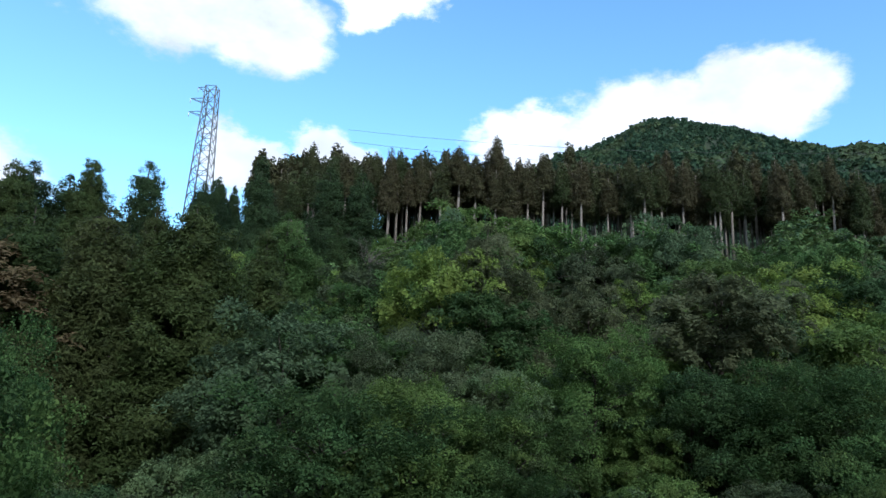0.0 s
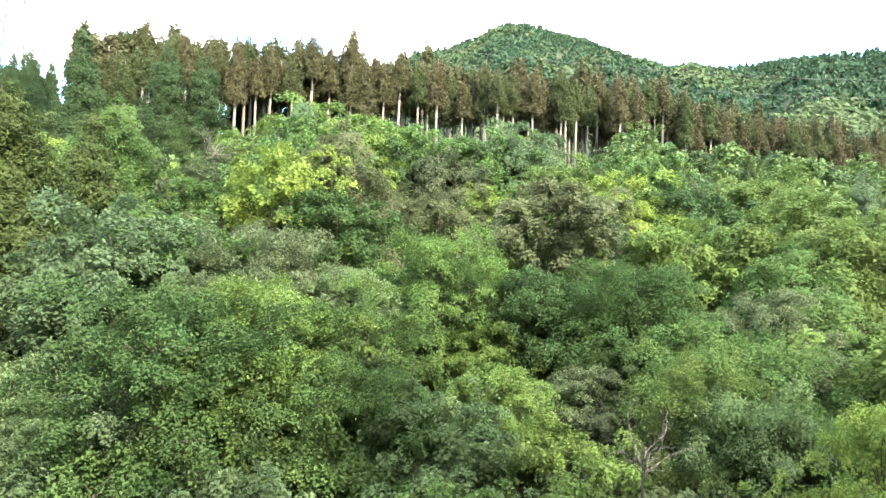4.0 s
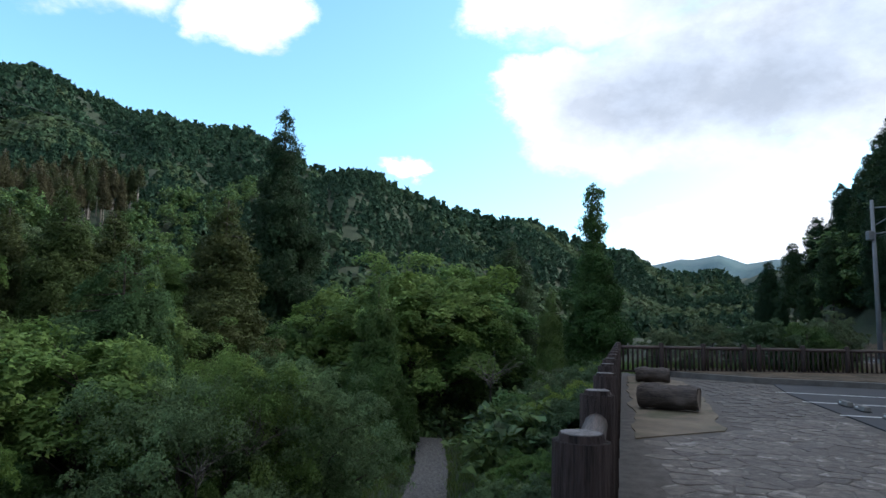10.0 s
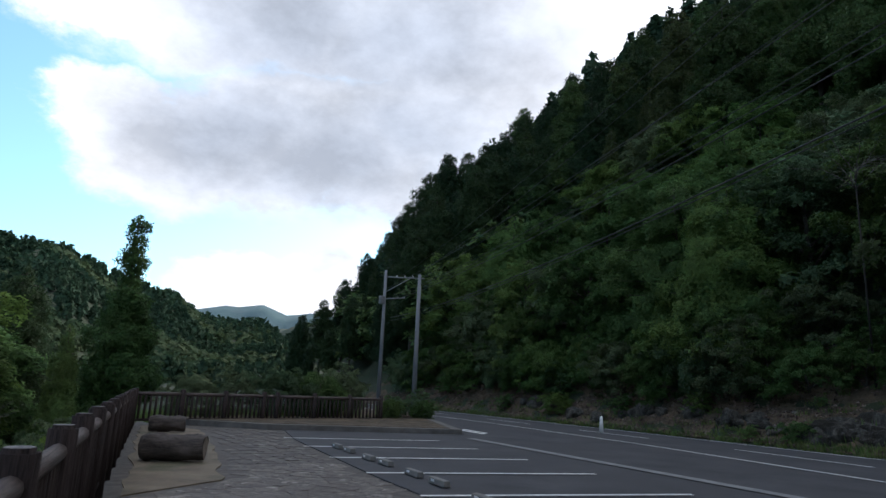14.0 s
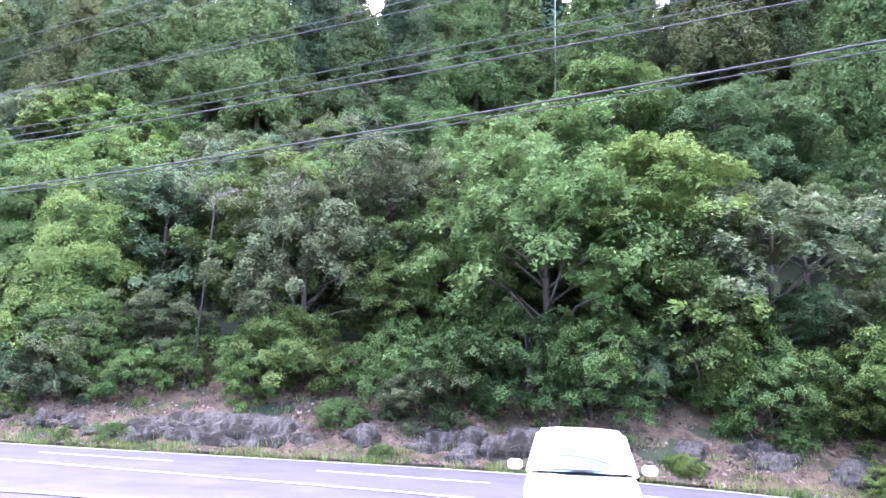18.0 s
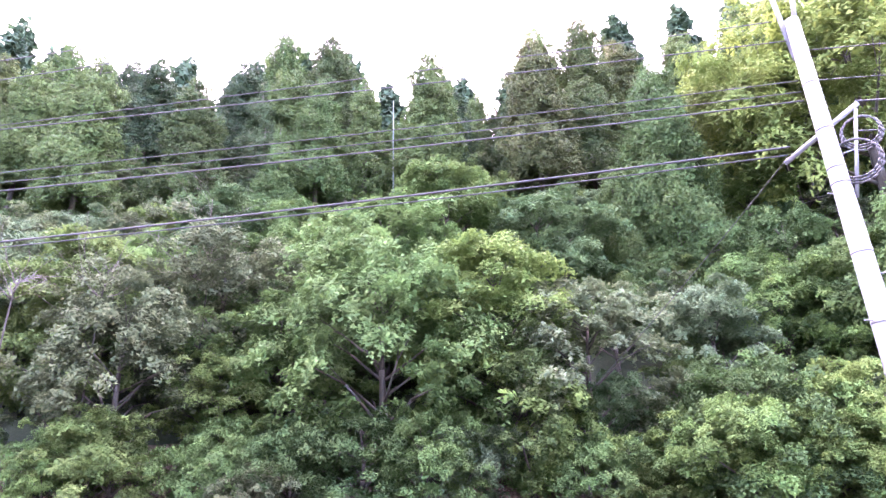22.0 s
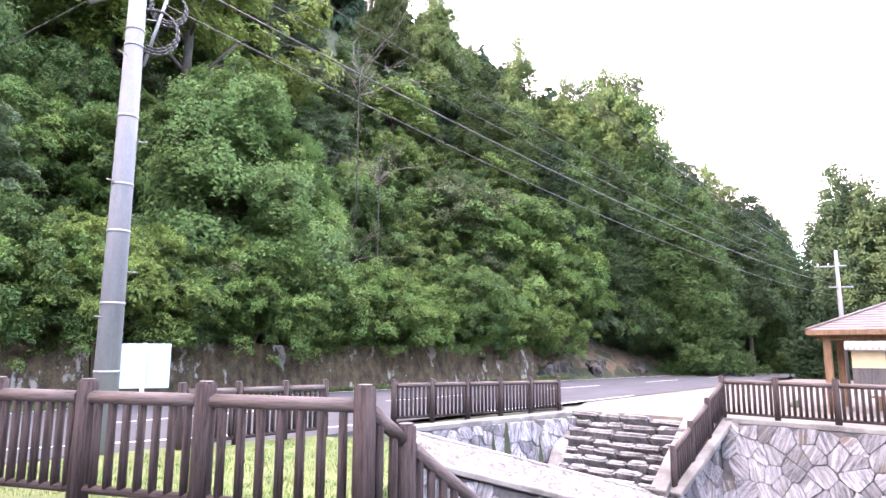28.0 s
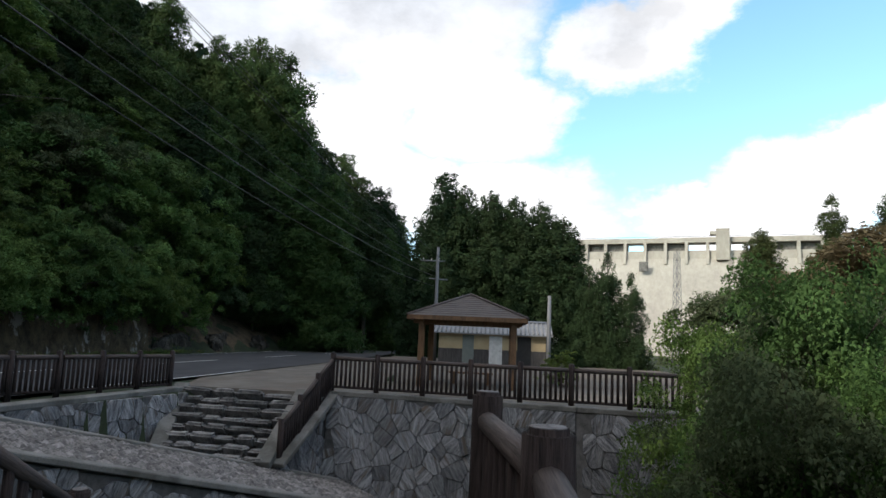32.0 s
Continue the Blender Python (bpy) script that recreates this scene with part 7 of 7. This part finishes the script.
# ---- the dam ----
def dam():
    d = direction(143, 0)
    ob = thing("dam", "tall pale concrete dam with a bridge on piers along its crest", "dam", (d.x * 255, d.y * 255, 0), 143 + 90 + 180)
    # along x; the face looks to -y
    crest, sill, half = 40.4, 36.0, 75
    prof = [(-1.0, sill), (-1.3, sill - 3), (-26, -8), (12, -8), (12, sill)]
    bm = bmesh.new()
    ends = [[bm.verts.new((s * half, y, z)) for y, z in prof] for s in (-1, 1)]
    bm.faces.new(ends[0]), bm.faces.new(ends[1][::-1])
    for k in range(5):
        bm.faces.new((ends[0][k], ends[1][k], ends[1][(k + 1) % 5], ends[0][(k + 1) % 5]))
    bmesh.ops.recalc_face_normals(bm, faces=bm.faces)
    part("body", bm, M_DAM, ob)
    part("deck", box(2 * half, 6.5, 0.9, (0, 1.6, crest - 1.0), 0.05), M_DAM, ob)
    part("parapet", box(2 * half, 0.35, 1.1, (0, -1.5, crest - 0.1), 0.04), M_DAM, ob)
    step = 7.35
    for k in range(-10, 10):
        x = k * step + 3.4
        V = [(-1.8, crest - 1.4), (-1.8, sill + 1.0), (-3.2, sill - 5.2), (5, sill - 5.2), (5, crest - 1.4)]
        pier = bmesh.new()
        two = [[pier.verts.new((x + s * 0.55, y, z)) for y, z in V] for s in (-1, 1)]
        pier.faces.new(two[0]), pier.faces.new(two[1][::-1])
        for j in range(5):
            pier.faces.new((two[0][j], two[1][j], two[1][(j + 1) % 5], two[0][(j + 1) % 5]))
        bmesh.ops.recalc_face_normals(pier, faces=pier.faces)
        part("pier", pier, M_DAM, ob)
        if k in (-8, -7, -6, -4, -3, 2, 3):
            part("gate_wall", box(step - 1.1, 0.8, crest - sill - 1.2, (x + step / 2, 1.2, (crest + sill - 1.4) / 2)), M_CONCRETE, ob, "grey recessed wall between the piers")
    part("tower", box(4.6, 5.5, 11.5, (1.2, -0.8, crest - 2.4), 0.08), M_DAM, ob, "square tower on the crest")
    part("tower_roof", box(3.2, 4.0, 1.2, (-1.6, 1.0, crest + 2.2), 0.05), M_DAM, ob)
    part("outlet", box(3.2, 1.0, 3.6, (-26, -6.5, 29.5), 0.1), M_CONCRETE, ob, "dark recessed outlet")
    part("rail", rod(0.09, 0.09, (-half, -1.5, crest + 0.9), (half, -1.5, crest + 0.9), 6), M_STEEL, ob)


dam()


M_PYLON = surface("dull_steel", (0.09, 0.095, 0.10), (0.16, 0.165, 0.17), 0.7, 3, 30, 0.1, gloss=0.2)


def lattice(name, label, at, height, w0, w1, bays, thick, arms=()):
    """A steel lattice tower."""
    ob = thing(name, label, "tower", at)
    def corner(k, t):
        w = (w0 + (w1 - w0) * t) / 2
        return Vector(((-1, 1, 1, -1)[k] * w, (-1, -1, 1, 1)[k] * w, height * t))
    for k in range(4):
        part("leg", rod(thick, thick * 0.7, corner(k, 0), corner(k, 1), 6), M_PYLON, ob)
    for i in range(bays):
        t0, t1 = i / bays, (i + 1) / bays
        for k in range(4):
            j = (k + 1) % 4
            part("brace", rod(thick * 0.5, thick * 0.5, corner(k, t0), corner(j, t1), 4), M_PYLON, ob)
            part("brace", rod(thick * 0.5, thick * 0.5, corner(j, t0), corner(k, t1), 4), M_PYLON, ob)
            part("tie", rod(thick * 0.45, thick * 0.45, corner(k, t1), corner(j, t1), 4), M_PYLON, ob)
    for t, reach in arms:
        z = height * t
        tip = Vector((-reach, 0.0, z + 0.6))
        for k in (0, 3):
            part("arm", rod(thick * 0.6, thick * 0.4, corner(k, t), tip, 5), M_PYLON, ob)
        part("arm", rod(thick * 0.5, thick * 0.4, corner(0, t) - Vector((0, 0, 2.2)), tip, 5), M_PYLON, ob)
        part("insulator", rod(0.14, 0.14, tip, tip - Vector((0, 0, 1.8)), 6), M_PORCELAIN, ob)
    return ob


lattice("pylon", "tall steel lattice pylon on the ridge", (-93.5, 233, 54.5), 54.5, 7.6, 4.0, 11, 0.28, ((0.985, 5.5), (0.90, 8.0), (0.80, 8.0)))
q = direction(146.3, 0) * 190
lattice("lattice_mast", "slender steel lattice mast before the dam", (q.x, q.y, -6), 33, 2.2, 1.2, 14, 0.08)

# ---- river path ----
PATH_L, PATH_R = [(18, 3.6), (27, 4.5), (36, 5.0), (46, 6.4)], [(18, 1.9), (27.5, 3.0), (37, 3.9), (46, 5.2)]
V, F = [], []
for i in range(15):
    x = 18 + i * 2
    for t in (PATH_L, PATH_R):
        V.append((x, float(np.interp(x, [p[0] for p in t], [p[1] for p in t])), -6.05 + 0.03 * math.sin(i)))
    if i:
        F.append((2 * i - 2, 2 * i - 1, 2 * i + 1, 2 * i))
tagged(new("river_path", soup("river_path", V, F, M_COBBLE)), "cobbled path along the river below the terrace", "path", kind="structure")


def cobbles():
    """The rounded stones of the path."""
    rng = np.random.default_rng(71)
    V, F = [], []
    for _ in range(6500):
        x = 18 + 28 * rng.uniform() ** 1.5
        lo, hi = np.interp(x, [18, 27.5, 37, 46], [1.9, 3.0, 3.9, 5.2]), np.interp(x, [18, 27, 36, 46], [3.6, 4.5, 5.0, 6.4])
        y, r, a = rng.uniform(lo - 0.25, hi + 0.25), rng.uniform(0.07, 0.17), rng.uniform(0, 6.28)
        k = len(V)
        for j in range(6):
            b = a + j * 1.047
            V.append((x + math.cos(b) * r, y + math.sin(b) * r * 0.75, -6.06))
        V.append((x, y, -6.02 + r * 0.35))
        F += [(k + j, k + (j + 1) % 6, k + 6) for j in range(6)]
    return tagged(part("cobbles", soup("cobbles", V, F, M_COBBLE, True), None, bpy.data.objects["river_path"]), "worn grey cobbles", kind="stuff")


cobbles()
# ---- paving stones ----
floor_owner = bpy.data.objects["terrace"]


def on_terrace(x, y):
    edge_y = np.interp(x, [-5.3, -3, 2, 6.7, 10.5, 18.4, 22.9], [-9.4, -9.2, -6.6, -5.35, -5.85, -7.2, -8.4])
    top = fence_y(x) - 0.35
    if x > 10.0:
        top = min(top, np.interp(x, [10, 11.1, 16, 21.9, 24], [-1.9, -3.5, -4.6, -5.6, -5.9]))
    return edge_y + 0.25 < y < top - 0.1


m = pose(3.5, -9.0, -0.031)
stones(floor_owner, "paving_stone", m, 9.6, 8.8, 0.36, M_FLAG, 0.009, 33, lambda u, v: on_terrace(u + 3.5, v - 9.0), 0.012)


def far_paving():
    """The paving farther off, joined."""
    rng = np.random.default_rng(34)
    V, F = [], []
    for i in list(range(-51, -27)) + list(range(27)):
        for j in range(28):
            x, y = 13.3 + i * 0.36, -9.0 + j * 0.36
            if not on_terrace(x, y):
                continue
            q = [(x + a * 0.17 + rng.uniform(-0.05, 0.05), y + b * 0.17 + rng.uniform(-0.05, 0.05)) for a, b in ((-1, -0.5), (-0.5, -1), (0.6, -1), (1, -0.4), (1, 0.6), (0.4, 1), (-0.6, 1), (-1, 0.5))]
            k, z = len(V), -0.01 + rng.uniform(-0.006, 0.006)
            V += [(a, b, z - 0.012) for a, b in q] + [(a, b, -0.035) for a, b in q]
            F.append(tuple(range(k, k + 8)))
            F += [(k + c, k + 8 + c, k + 8 + (c + 1) % 8, k + (c + 1) % 8) for c in range(8)]
    return tagged(part("paving", soup("paving", V, F, M_FLAG), None, floor_owner), "worn grey paving stones", kind="stuff")


far_paving()


def far_house(az, dist, label):
    """A small distant house in the valley."""
    d = direction(az, 0) * dist
    ob = thing("house", label, "house", (d.x, d.y, -1.0), az)
    part("wall", box(6, 8, 3, (0, 0, 1.5), 0.02), M_PLASTER, ob)
    V = [(-3.5, -4.5, 2.9), (-3.5, 4.5, 2.9), (3.5, 4.5, 2.9), (3.5, -4.5, 2.9), (0, -4.5, 4.4), (0, 4.5, 4.4)]
    part("roof", soup("roof", V, [(0, 4, 5, 1), (3, 2, 5, 4), (0, 3, 4), (1, 5, 2)], M_TILE), None, ob, "pale grey tiled roof")
    for k in (-1, 1):
        part("window", box(0.06, 1.4, 1.1, (-3.02, k * 2.0, 1.6), 0.01), M_TYRE, ob, "dark window")


far_house(-18.9, 150, "distant house with a pale roof down the valley")
utility_pole(115 * math.cos(radians(-20.1)), 115 * math.sin(radians(-20.1)), -1.5, 7.2, 0.16, 0.11, "distant concrete pole down the valley")
